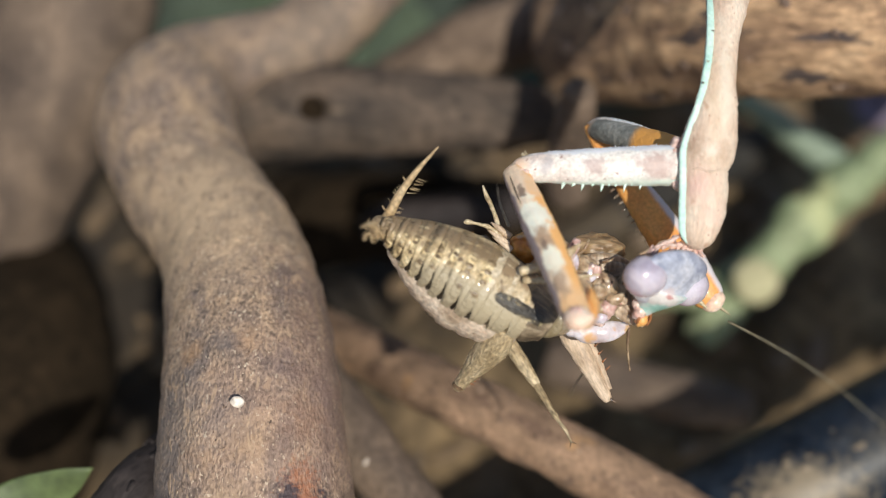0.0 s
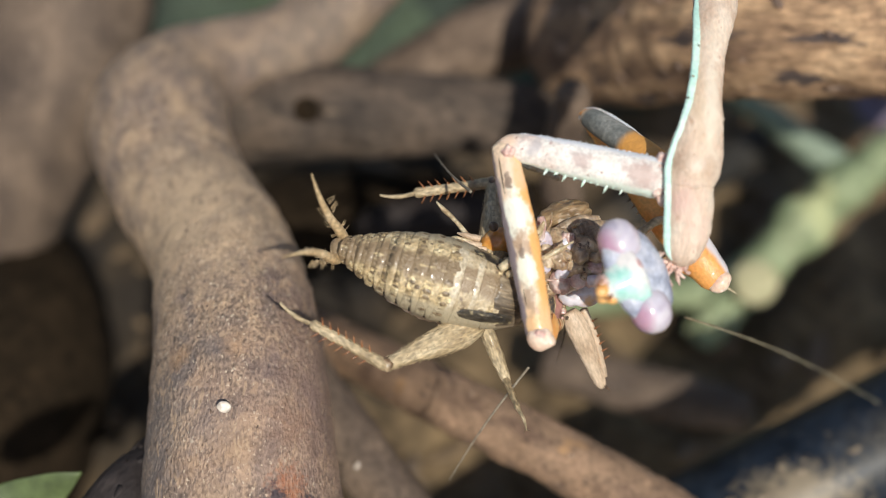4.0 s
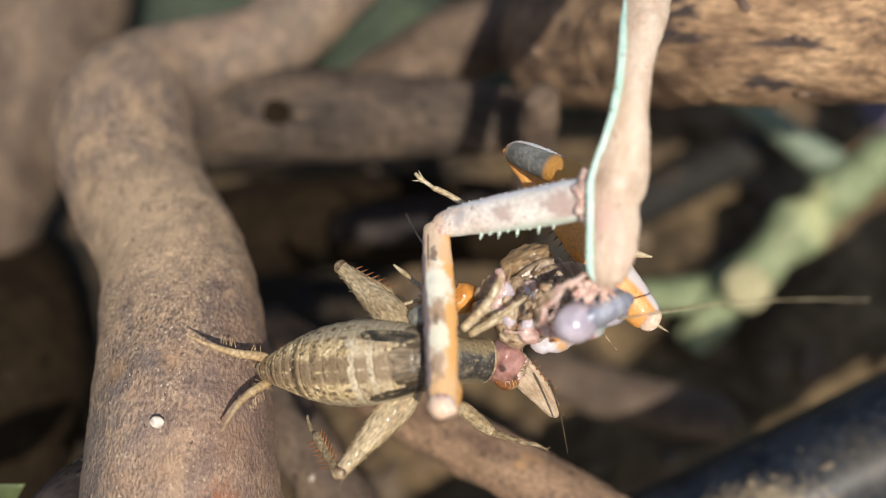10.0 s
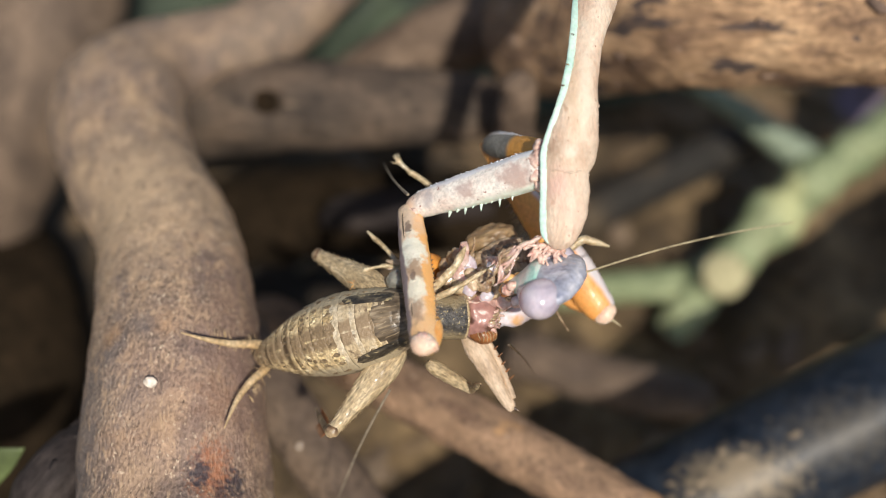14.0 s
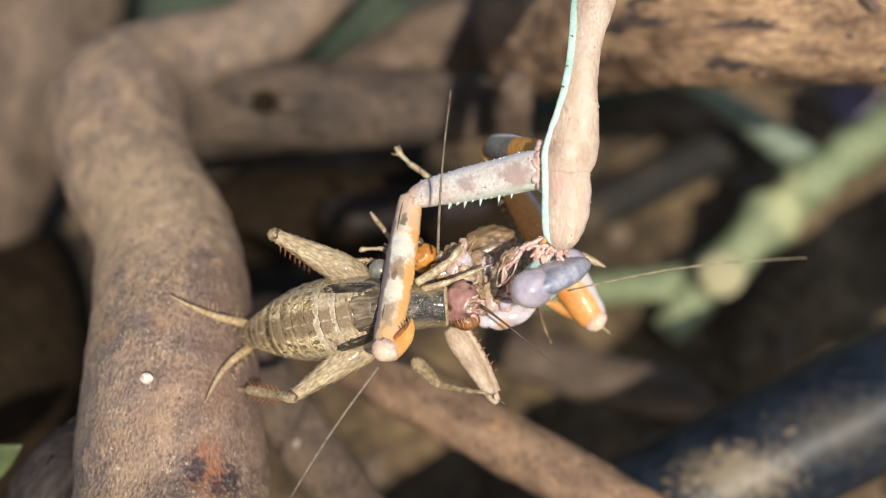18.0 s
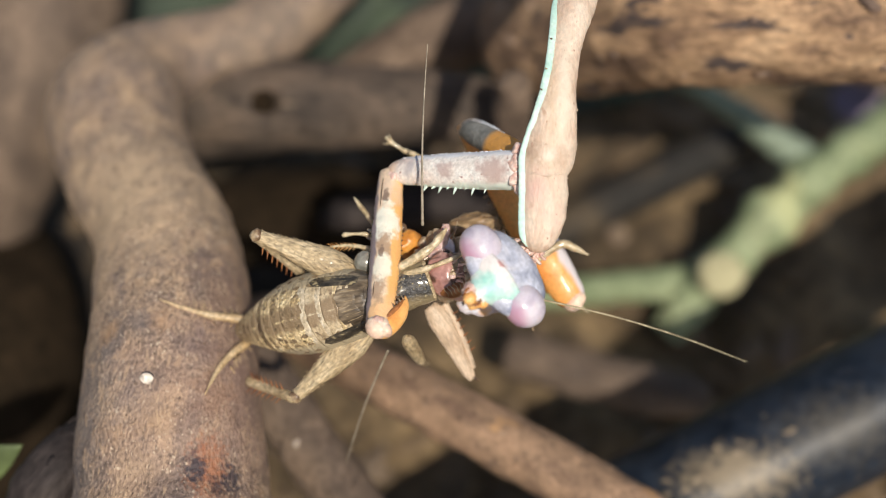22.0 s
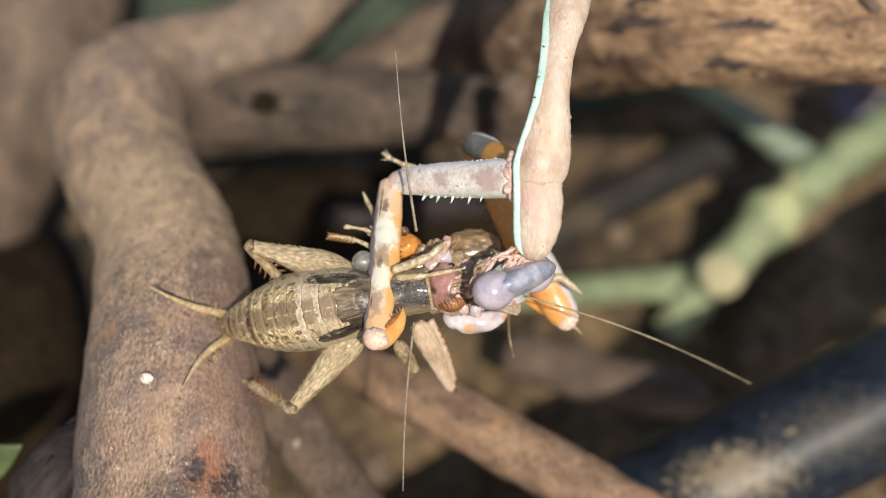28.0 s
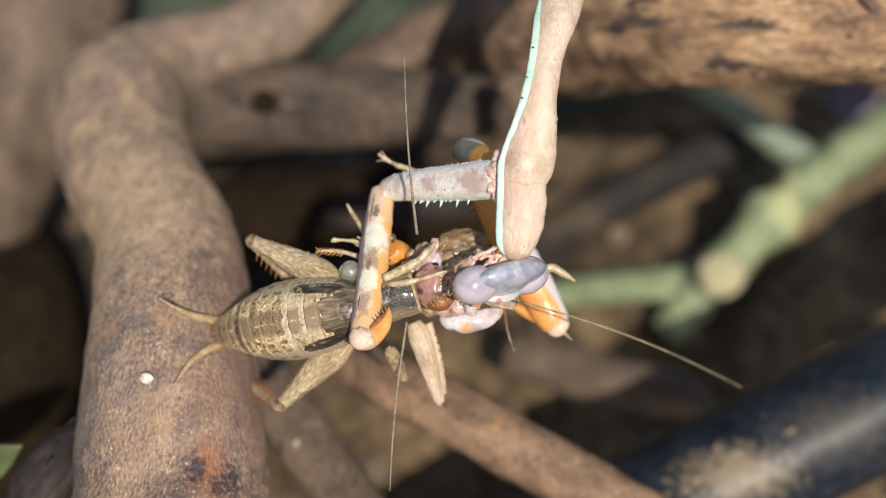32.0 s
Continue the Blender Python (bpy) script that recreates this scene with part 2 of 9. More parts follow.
FLAKE = material("lifted_bark_flake", [(0.15, 0.10, 0.075), (0.25, 0.17, 0.12), (0.42, 0.29, 0.20)], 500, 6, 0.85, 0.12, 3500, random=0.7)
DARK_BARK = material("dark_grey_brown_bark", [(0.018, 0.014, 0.014), (0.038, 0.030, 0.028), (0.07, 0.054, 0.047)], 240, 6, 0.7, 0.16, 1800, (1, 0.7, 1), "UV", 0.35)
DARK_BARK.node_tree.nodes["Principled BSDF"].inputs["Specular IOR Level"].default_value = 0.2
# Near-black colour that puts in the shade of the knot hole and the gaps.
GAP_SHADE = material("gap_and_hole_shade", [(0.010, 0.007, 0.004), (0.028, 0.018, 0.010)], 700, 4, 0.95)
GAP_SHADE.node_tree.nodes["Principled BSDF"].inputs["Specular IOR Level"].default_value = 0.1
CUT = material("cut_wood", [(0.36, 0.33, 0.19), (0.48, 0.44, 0.27)], 500, 5, 0.8, 0.05, 2500)
SOIL = material("damp_soil_with_gap_shade", [(0.068, 0.046, 0.025), (0.152, 0.102, 0.053), (0.255, 0.175, 0.092)], 70, 10, 0.95, 1.0, 420, fine=0.5)
# Dark blots paint shade on the soil seen through the gaps.
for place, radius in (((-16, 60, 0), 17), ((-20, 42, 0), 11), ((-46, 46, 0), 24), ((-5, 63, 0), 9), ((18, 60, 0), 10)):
    tone_blot(SOIL, (0.022, 0.016, 0.011), place, radius, 0.7, 0.92, 120)
CHIP = material("bark_chip", [(0.035, 0.026, 0.018), (0.088, 0.060, 0.036), (0.165, 0.11, 0.062)], 120, 5, 0.9, 0.1, 1500, random=0.7)
PALE_CHIP = material("pale_litter", [(0.09, 0.06, 0.04), (0.15, 0.103, 0.07), (0.20, 0.145, 0.10)], 150, 5, 0.85, 0.1, 1500, random=0.4)
GREEN = material("lichened_green_stem", [(0.13, 0.17, 0.085), (0.23, 0.275, 0.15), (0.35, 0.385, 0.23)], 150, 6, 0.7, 0.08, 1500, spots=(0.40, 0.42, 0.22), spot_scale=130, spot_at=0.57)
SHOOT = material("grey_green_shoot", [(0.17, 0.21, 0.15), (0.27, 0.33, 0.24)], 200, 5, 0.6, 0.05, 1500)
LEAF = material("dark_green_leaf", [(0.024, 0.034, 0.025), (0.042, 0.056, 0.040), (0.055, 0.075, 0.044)], 60, 5, 0.85, 0.05, 700, random=0.3)
BRIGHT_LEAF = material("light_green_leaf", [(0.07, 0.095, 0.032), (0.115, 0.15, 0.055)], 90, 5, 0.5, 0.05, 700)
PIPE = material("black_plastic_pipe", [(0.007, 0.011, 0.018), (0.013, 0.019, 0.030), (0.022, 0.028, 0.038)], 260, 7, 0.42, 0.04, 900, spots=(0.05, 0.046, 0.042), spot_scale=520, spot_at=0.66, specks=(0.16, 0.14, 0.115), speck_scale=1500, speck_at=0.71)
PIPE.node_tree.nodes["Principled BSDF"].inputs["Specular IOR Level"].default_value = 0.24
tone_blot(PIPE, (0.27, 0.215, 0.145), (26.0, -19.8, -28.2), 1.5, 0.6, 0.85, 1500, (0.36, 0.75, 0.8))
tone_blot(PIPE, (0.10, 0.088, 0.07), (35.0, -15.9, -28.2), 1.8, 0.9, 0.6, 1100, (0.45, 0.8, 0.8))
MUDDY = material("mud_coated_plastic", [(0.010, 0.009, 0.008), (0.022, 0.018, 0.014), (0.080, 0.056, 0.032)], 160, 7, 0.8, 0.2, 800)
DIRT = material("dry_soil_crust", [(0.11, 0.085, 0.06), (0.28, 0.22, 0.155)], 420, 6, 0.9, 0.3, 1200)
PETAL = material("lavender_petal", [(0.11, 0.085, 0.12), (0.17, 0.13, 0.18)], 200, 3, 0.6)
PEARL = material("white_seed", [(0.42, 0.34, 0.27), (0.62, 0.54, 0.46)], 900, 4, 0.4)

THORAX = material("pinkish_beige_cuticle", [(0.56, 0.40, 0.295), (0.66, 0.51, 0.395), (0.74, 0.62, 0.50)], 520, 6, 0.55, 0.08, 4200, (1.3, 0.5, 1.1), fine=0.14, spots=(0.52, 0.35, 0.25), spot_scale=1100, spot_at=0.66, through=0.14,
                  specks=(0.42, 0.25, 0.18), speck_scale=3600, speck_at=0.69)
tone_blot(THORAX, (0.74, 0.645, 0.52), (1.15, 6.0, 0.4), 0.42, 0.7, 0.75, 1500, (1, 0.10, 0.25))
tone_blot(THORAX, (0.62, 0.44, 0.29), (0.20, 4.2, 0.6), 0.40, 0.8, 0.6, 1500, (1, 0.12, 0.3))
tone_blot(THORAX, (0.46, 0.30, 0.20), (1.45, 7.6, 0.2), 0.13, 0.6, 0.7, 2600, (1, 0.12, 0.3))
tone_blot(THORAX, (0.42, 0.285, 0.20), (-0.95, 0.35, 1.0), 0.60, 0.6, 0.7, 2600)
tone_blot(THORAX, (0.46, 0.315, 0.22), (0.75, -0.05, 1.2), 0.65, 0.7, 0.6, 2600)
# Pale glare on the cuticle, painted in between the brown mottles.
tone_blot(THORAX, (0.76, 0.64, 0.54), (0.05, 0.15, 1.3), 0.40, 0.5, 0.7, 2600)
tone_blot(THORAX, (0.68, 0.44, 0.37), (-0.85, -2.1, 1.2), 0.95, 0.8, 0.75, 1400)
tone_blot(THORAX, (0.66, 0.44, 0.36), (0.55, -4.2, 1.0), 0.8, 0.8, 0.5, 1400)
COXA = material("pale_pink_cuticle", [(0.68, 0.56, 0.50), (0.77, 0.70, 0.64), (0.82, 0.78, 0.73)], 520, 8, 0.5, 0.035, 4200, fine=0.2, coat=0.08,
                through=0.1, specks=(0.40, 0.25, 0.22), speck_scale=2400, speck_at=0.66)
tone_blot(COXA, (0.50, 0.36, 0.32), (1.9, 0.0, 1.0), 0.78, 0.4, 0.85, 1700, (0.7, 1, 0.6))
tone_blot(COXA, (0.50, 0.38, 0.35), (5.9, -0.1, 1.0), 0.55, 0.4, 0.85, 1700, (0.75, 1, 0.6))
tone_blot(COXA, (0.44, 0.40, 0.41), (9.0, -0.2, 0.7), 0.42, 0.4, 0.75, 1300, (1, 0.8, 0.6))
tone_blot(COXA, (0.80, 0.56, 0.40), (11.0, -0.2, 0.3), 0.75, 0.5, 0.9, 900)
over(COXA, (0.76, 0.76, 0.79), 1, -0.80, -1.05, 0.6)
over(COXA, (0.72, 0.79, 0.69), 1, 0.75, 1.15, 0.6)
FEMUR = material("white_and_orange_cuticle", [(0.68, 0.48, 0.33), (0.80, 0.63, 0.46)], 330, 7, 0.42, 0.07, 3800, fine=0.16, coat=0.12, through=0.1)
over(FEMUR, (0.84, 0.45, 0.16), 1, 0.0, 0.5, 1.1)
over(FEMUR, (0.80, 0.50, 0.26), 0, 9.8, 12.0, 2.0)
tone_blot(FEMUR, (0.72, 0.56, 0.42), (2.2, 0.1, 0.6), 0.8, 0.6, 0.8, 900, (0.6, 1, 1))
tone_blot(FEMUR, (0.82, 0.80, 0.68), (4.6, -0.05, 0.7), 0.85, 0.2, 0.95, 900, (0.5, 1, 1))
tone_blot(FEMUR, (0.42, 0.28, 0.18), (6.9, -0.05, 0.7), 0.5, 0.4, 0.9, 2200, (0.45, 1, 1))
tone_blot(FEMUR, (0.84, 0.79, 0.64), (8.8, -0.15, 0.7), 0.7, 0.2, 0.95, 900, (0.55, 1.2, 1))
tone_blot(FEMUR, (0.40, 0.27, 0.18), (10.4, -0.25, 0.6), 0.42, 0.4, 0.85, 2200, (0.45, 1, 1))
tone_blot(FEMUR, (0.22, 0.15, 0.11), (7.3, -0.2, 0.7), 0.22, 0.3, 0.9, 2600, (0.6, 1, 1))
tone_blot(FEMUR, (0.22, 0.15, 0.11), (2.6, -0.2, 0.7), 0.22, 0.3, 0.9, 2600, (0.4, 1, 1))
over(FEMUR, (0.24, 0.19, 0.20), 1, -0.60, -0.80, 0.7)
ORANGE = material("orange_cuticle", [(0.74, 0.27, 0.06), (0.86, 0.45, 0.15), (0.88, 0.56, 0.27)], 400, 5, 0.4, 0.04, 4500, fine=0.12, coat=0.15, through=0.12)
FAR_FEMUR = material("orange_and_grey_cuticle", [(0.72, 0.28, 0.07), (0.85, 0.44, 0.13)], 400, 5, 0.42, 0.04, 4500, fine=0.15, coat=0.1, through=0.1)
over(FAR_FEMUR, (0.66, 0.60, 0.60), 1, 0.55, 0.95, 0.7)
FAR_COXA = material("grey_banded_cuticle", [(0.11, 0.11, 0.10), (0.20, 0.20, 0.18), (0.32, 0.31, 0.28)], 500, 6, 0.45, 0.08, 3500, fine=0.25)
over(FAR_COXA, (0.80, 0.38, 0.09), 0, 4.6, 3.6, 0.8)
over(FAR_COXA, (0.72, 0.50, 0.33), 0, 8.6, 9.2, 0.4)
MINT = material("mint_green_keel", [(0.44, 0.68, 0.59), (0.53, 0.74, 0.65), (0.64, 0.78, 0.69)], 900, 6, 0.55, 0.03, 4000, fine=0.12)
SPINE = material("pale_mint_spine", [(0.52, 0.72, 0.60), (0.76, 0.84, 0.76)], 800, 3, 0.4)
JOINT = material("pink_joint_skin", [(0.56, 0.29, 0.25), (0.72, 0.49, 0.41), (0.80, 0.62, 0.54)], 1500, 7, 0.4, 0.08, 3500, fine=0.3, coat=0.25, through=0.15)
KNOB = material("pinkish_white_knob", [(0.66, 0.40, 0.29), (0.80, 0.58, 0.44), (0.85, 0.71, 0.60)], 700, 6, 0.42, 0.06, 3500, fine=0.15, coat=0.2, through=0.15)
EYE = material("lavender_compound_eye", [(0.40, 0.35, 0.43), (0.57, 0.51, 0.59), (0.68, 0.63, 0.67)], 420, 6, 0.26, 0.01, 9000, fine=0.1, coat=0.6, through=0.12, distortion=1.4)
over(EYE, (0.52, 0.30, 0.40), 1, 0.7, 1.4, 0.6)
CROWN = material("grey_violet_head", [(0.25, 0.27, 0.36), (0.46, 0.48, 0.57), (0.70, 0.68, 0.72)], 520, 7, 0.34, 0.06, 3600, fine=0.2, coat=0.3, distortion=1.2, spots=(0.58, 0.51, 0.53), spot_scale=560, spot_at=0.60)
FACE = material("mint_and_white_face", [(0.28, 0.58, 0.51), (0.44, 0.66, 0.60), (0.74, 0.70, 0.67), (0.80, 0.74, 0.71)], 560, 5, 0.4, 0.03, 4000, fine=0.1, coat=0.2, spots=(0.55, 0.30, 0.28), spot_scale=600, spot_at=0.67)
PALE_HAIR = material("pale_antenna", [(0.30, 0.24, 0.14), (0.52, 0.44, 0.28)], 900, 3, 0.5)

TERGITE = material("banded_abdomen", [(0.24, 0.165, 0.08), (0.47, 0.345, 0.18), (0.66, 0.515, 0.29), (0.80, 0.665, 0.42)], 1300, 11, 0.36, 0.2, 4800, (0.8, 1, 1), fine=0.72, coat=0.25, spots=(0.17, 0.115, 0.06), spot_scale=1900, spot_at=0.605, specks=(0.84, 0.74, 0.53), speck_scale=4200, speck_at=0.64)
over(TERGITE, (0.265, 0.187, 0.107), 1, 1.15, 0.62, 1.3, (0.57, 0.68), True)
over(TERGITE, (0.42, 0.345, 0.23), 1, 1.75, 2.35, 0.8, None, True)
RIM = material("cream_segment_rim", [(0.34, 0.24, 0.125), (0.58, 0.44, 0.25), (0.74, 0.60, 0.37)], 1500, 8, 0.34, 0.12, 4600, fine=0.4, coat=0.3, spots=(0.15, 0.10, 0.055), spot_scale=1700, spot_at=0.61)
over(RIM, (0.25, 0.175, 0.10), 1, 1.15, 0.62, 1.3, (0.57, 0.68), True)
over(RIM, (0.44, 0.365, 0.245), 1, 1.75, 2.35, 0.8, None, True)
PALE_TERGITE = material("pale_abdomen_band", [(0.34, 0.25, 0.15), (0.55, 0.435, 0.28), (0.70, 0.59, 0.42)], 1000, 8, 0.36, 0.1, 4600, fine=0.3, coat=0.2, spots=(0.20, 0.14, 0.09), spot_scale=1300, spot_at=0.62)
over(PALE_TERGITE, (0.30, 0.215, 0.13), 1, 1.1, 0.6, 1.3, (0.57, 0.68), True)
over(PALE_TERGITE, (0.44, 0.365, 0.245), 1, 1.75, 2.35, 0.8, None, True)
PALE_RIM = material("whitish_segment_rim", [(0.40, 0.31, 0.195), (0.60, 0.50, 0.355), (0.76, 0.68, 0.54)], 1500, 8, 0.36, 0.1, 4600, fine=0.3, coat=0.2, spots=(0.25, 0.18, 0.11), spot_scale=1500, spot_at=0.62)
over(PALE_RIM, (0.44, 0.365, 0.245), 1, 1.75, 2.35, 0.8, None, True)
BELLY = material("pale_pinkish_belly", [(0.36, 0.265, 0.185), (0.56, 0.44, 0.335), (0.70, 0.58, 0.46)], 900, 9, 0.4, 0.12, 4200, (0.8, 1, 1), fine=0.3, coat=0.15, through=0.1, spots=(0.22, 0.145, 0.09), spot_scale=1300, spot_at=0.65)
LIP = material("dark_segment_joint", [(0.014, 0.010, 0.006), (0.045, 0.03, 0.017)], 1800, 4, 0.6)
PAD = material("dark_wing_pad", [(0.022, 0.018, 0.014), (0.055, 0.045, 0.033), (0.20, 0.16, 0.10)], 1300, 9, 0.40, 0.14, 3800, (0.5, 1.2, 1.2), fine=0.6, coat=0.15, spots=(0.34, 0.27, 0.15), spot_scale=2600, spot_at=0.58)
BACK = material("streaked_thorax_plate", [(0.040, 0.029, 0.020), (0.105, 0.077, 0.050), (0.20, 0.15, 0.098), (0.38, 0.305, 0.21)], 1500, 8, 0.36, 0.09, 3600, (0.14, 1, 1), fine=0.4, coat=0.05)
MARK = material("brown_abdomen_mark", [(0.10, 0.068, 0.038), (0.22, 0.155, 0.088), (0.42, 0.32, 0.19)], 2600, 5, 0.42, 0.04, 4200)
PRONOTUM = material("dark_bronze_pronotum", [(0.028, 0.026, 0.026), (0.075, 0.068, 0.060), (0.20, 0.165, 0.11)], 1100, 10, 0.36, 0.16, 4600, fine=0.6, coat=0.45, specks=(0.50, 0.40, 0.20), speck_scale=6500, speck_at=0.65, spots=(0.30, 0.24, 0.14), spot_scale=3000, spot_at=0.66)
over(PRONOTUM, (0.26, 0.205, 0.12), 1, -0.75, -1.25, 1.1)
over(PRONOTUM, (0.26, 0.205, 0.12), 1, 0.75, 1.25, 1.1)
HEAD = material("glossy_red_brown_head", [(0.26, 0.115, 0.095), (0.42, 0.22, 0.19), (0.54, 0.33, 0.29)], 520, 6, 0.3, 0.05, 2600, fine=0.2, coat=0.45, spots=(0.16, 0.055, 0.045), spot_scale=700, spot_at=0.66)
tone_blot(HEAD, (0.045, 0.02, 0.01), (0.65, -1.0, 0.7), 0.75, 0.3, 0.95, 900)
tone_blot(HEAD, (0.06, 0.025, 0.015), (-0.95, -0.1, 1.0), 0.25, 0.3, 0.9, 900)
AMBER = material("amber_head", [(0.34, 0.10, 0.02), (0.66, 0.29, 0.06), (0.82, 0.50, 0.16)], 420, 5, 0.26, 0.02, 3000, fine=0.15, coat=0.5, through=0.15)
LEG = material("tan_leg", [(0.31, 0.22, 0.12), (0.43, 0.325, 0.19), (0.55, 0.435, 0.275)], 800, 10, 0.46, 0.22, 4200, (0.5, 1.3, 1.3), fine=0.5, coat=0.06, spots=(0.17, 0.12, 0.07), spot_scale=1300, spot_at=0.71)
LEG_RIB = material("brown_leg_rib", [(0.30, 0.215, 0.12), (0.44, 0.335, 0.20)], 1200, 5, 0.42, 0.04, 3800)
PALE_LEG = material("pale_brown_leg", [(0.38, 0.26, 0.165), (0.56, 0.42, 0.295), (0.68, 0.55, 0.42)], 420, 5, 0.5, 0.05, 4200, (0.5, 1.5, 1.5), fine=0.25)
KNEE = material("dark_brown_knee", [(0.05, 0.027, 0.016), (0.15, 0.09, 0.05), (0.42, 0.31, 0.19)], 1100, 6, 0.35, 0.05, 4000, fine=0.3, coat=0.2)
THORN = material("red_brown_thorn", [(0.20, 0.07, 0.025), (0.34, 0.14, 0.05)], 900, 3, 0.35)
CERCUS = material("straw_cercus", [(0.40, 0.265, 0.13), (0.57, 0.43, 0.26)], 700, 4, 0.45, 0.03, 4200)
HAIR = material("brown_antenna", [(0.06, 0.04, 0.025), (0.14, 0.10, 0.065)], 900, 3, 0.45)
GREY_HAIR = material("grey_antenna", [(0.20, 0.165, 0.12), (0.33, 0.28, 0.21)], 900, 3, 0.45)
BLACK = material("black_eye", [(0.008, 0.004, 0.004), (0.03, 0.012, 0.012)], 900, 2, 0.15, coat=0.6)
BUBBLE = material("milky_membrane", [(0.36, 0.35, 0.29), (0.52, 0.50, 0.43)], 500, 3, 0.2, coat=0.5, through=0.1)
BUBBLE.node_tree.nodes["Principled BSDF"].inputs["Transmission Weight"].default_value = 0.55
FLESH = material("wet_pink_flesh", [(0.40, 0.21, 0.175), (0.60, 0.40, 0.35), (0.72, 0.57, 0.53)], 1300, 6, 0.2, 0.12, 2500, fine=0.25, coat=0.7, through=0.2)
LILAC = material("wet_lilac_tissue", [(0.46, 0.36, 0.42), (0.64, 0.56, 0.62), (0.74, 0.68, 0.72)], 900, 5, 0.2, 0.06, 2500, fine=0.15, coat=0.8, through=0.25)
MUSCLE = material("wet_brown_muscle", [(0.24, 0.145, 0.08), (0.45, 0.32, 0.20), (0.62, 0.49, 0.35)], 1300, 8, 0.28, 0.18, 2200, fine=0.35, coat=0.8, through=0.25, spots=(0.10, 0.055, 0.03), spot_scale=1500, spot_at=0.62)
TORN_LEG = material("straw_torn_leg", [(0.38, 0.28, 0.155), (0.54, 0.43, 0.27), (0.67, 0.57, 0.41)], 1100, 8, 0.36, 0.1, 4200, fine=0.35, coat=0.2, through=0.12, spots=(0.24, 0.16, 0.09), spot_scale=1300, spot_at=0.66)
SHEATH = material("white_lilac_sheath", [(0.46, 0.37, 0.38), (0.68, 0.63, 0.67), (0.77, 0.72, 0.74)], 420, 5, 0.3, 0.04, 2500, fine=0.1, coat=0.4, spots=(0.56, 0.34, 0.15), spot_scale=620, spot_at=0.58, through=0.2)
tone_blot(SHEATH, (0.62, 0.33, 0.11), (6.31, 3.56, 0.70), 0.45, 0.4, 0.85, 1300)
PLATE = material("ribbed_brown_plate", [(0.17, 0.105, 0.06), (0.36, 0.255, 0.165), (0.54, 0.42, 0.31)], 700, 6, 0.4, 0.1, 2600, (0.3, 2.2, 1), fine=0.35, coat=0.5, through=0.2)

DOME = material("translucent_brown_dome", [(0.15, 0.09, 0.045), (0.30, 0.20, 0.105), (0.46, 0.34, 0.21)], 900, 9, 0.36, 0.12, 2600, (1.6, 0.5, 1), fine=0.4, coat=0.12, through=0.2, spots=(0.50, 0.40, 0.33), spot_scale=800, spot_at=0.62)


# ---- meshes ----
def finish(bm):
    for face in bm.faces:
        face.smooth = True
    return bm


def part(name, bm, mat, parent, label="", kind=""):
    """Links a bmesh as one mesh object under a thing or a part."""
    ob = new(name, bpy.data.meshes.new(name))
    bm.to_mesh(ob.data)
    bm.free()
    ob.data.materials.append(mat)
    ob.parent = parent
    return tagged(ob, label, kind=kind)


def thing(name, m, label, category, group="", kind="", bm=None, mat=None):
    """A top-level thing: a mesh of its own, or an empty that carries parts."""
    ob = new(name, bpy.data.meshes.new(name) if bm else None)
    if bm:
        bm.to_mesh(ob.data)
        bm.free()
        ob.data.materials.append(mat)
    ob.matrix_world = m
    return tagged(ob, label, category, group, kind)


def spline(rows, step):
    """Points of a smooth line through rows of numbers, about step apart, by the first three."""
    pts = [np.array(r, float) for r in rows]
    pts = [2 * pts[0] - pts[1]] + pts + [2 * pts[-1] - pts[-2]]
    out = []
    for a, b, c, d in zip(pts, pts[1:], pts[2:], pts[3:]):
        count = max(1, int(np.linalg.norm((c - b)[:3]) / step))
        for i in range(count):
            s = i / count
            out.append(0.5 * (2 * b + (c - a) * s + (2 * a - 5 * b + 4 * c - d) * s * s + (3 * b - a - 3 * c + d) * s ** 3))
    out.append(pts[-2])
    return out


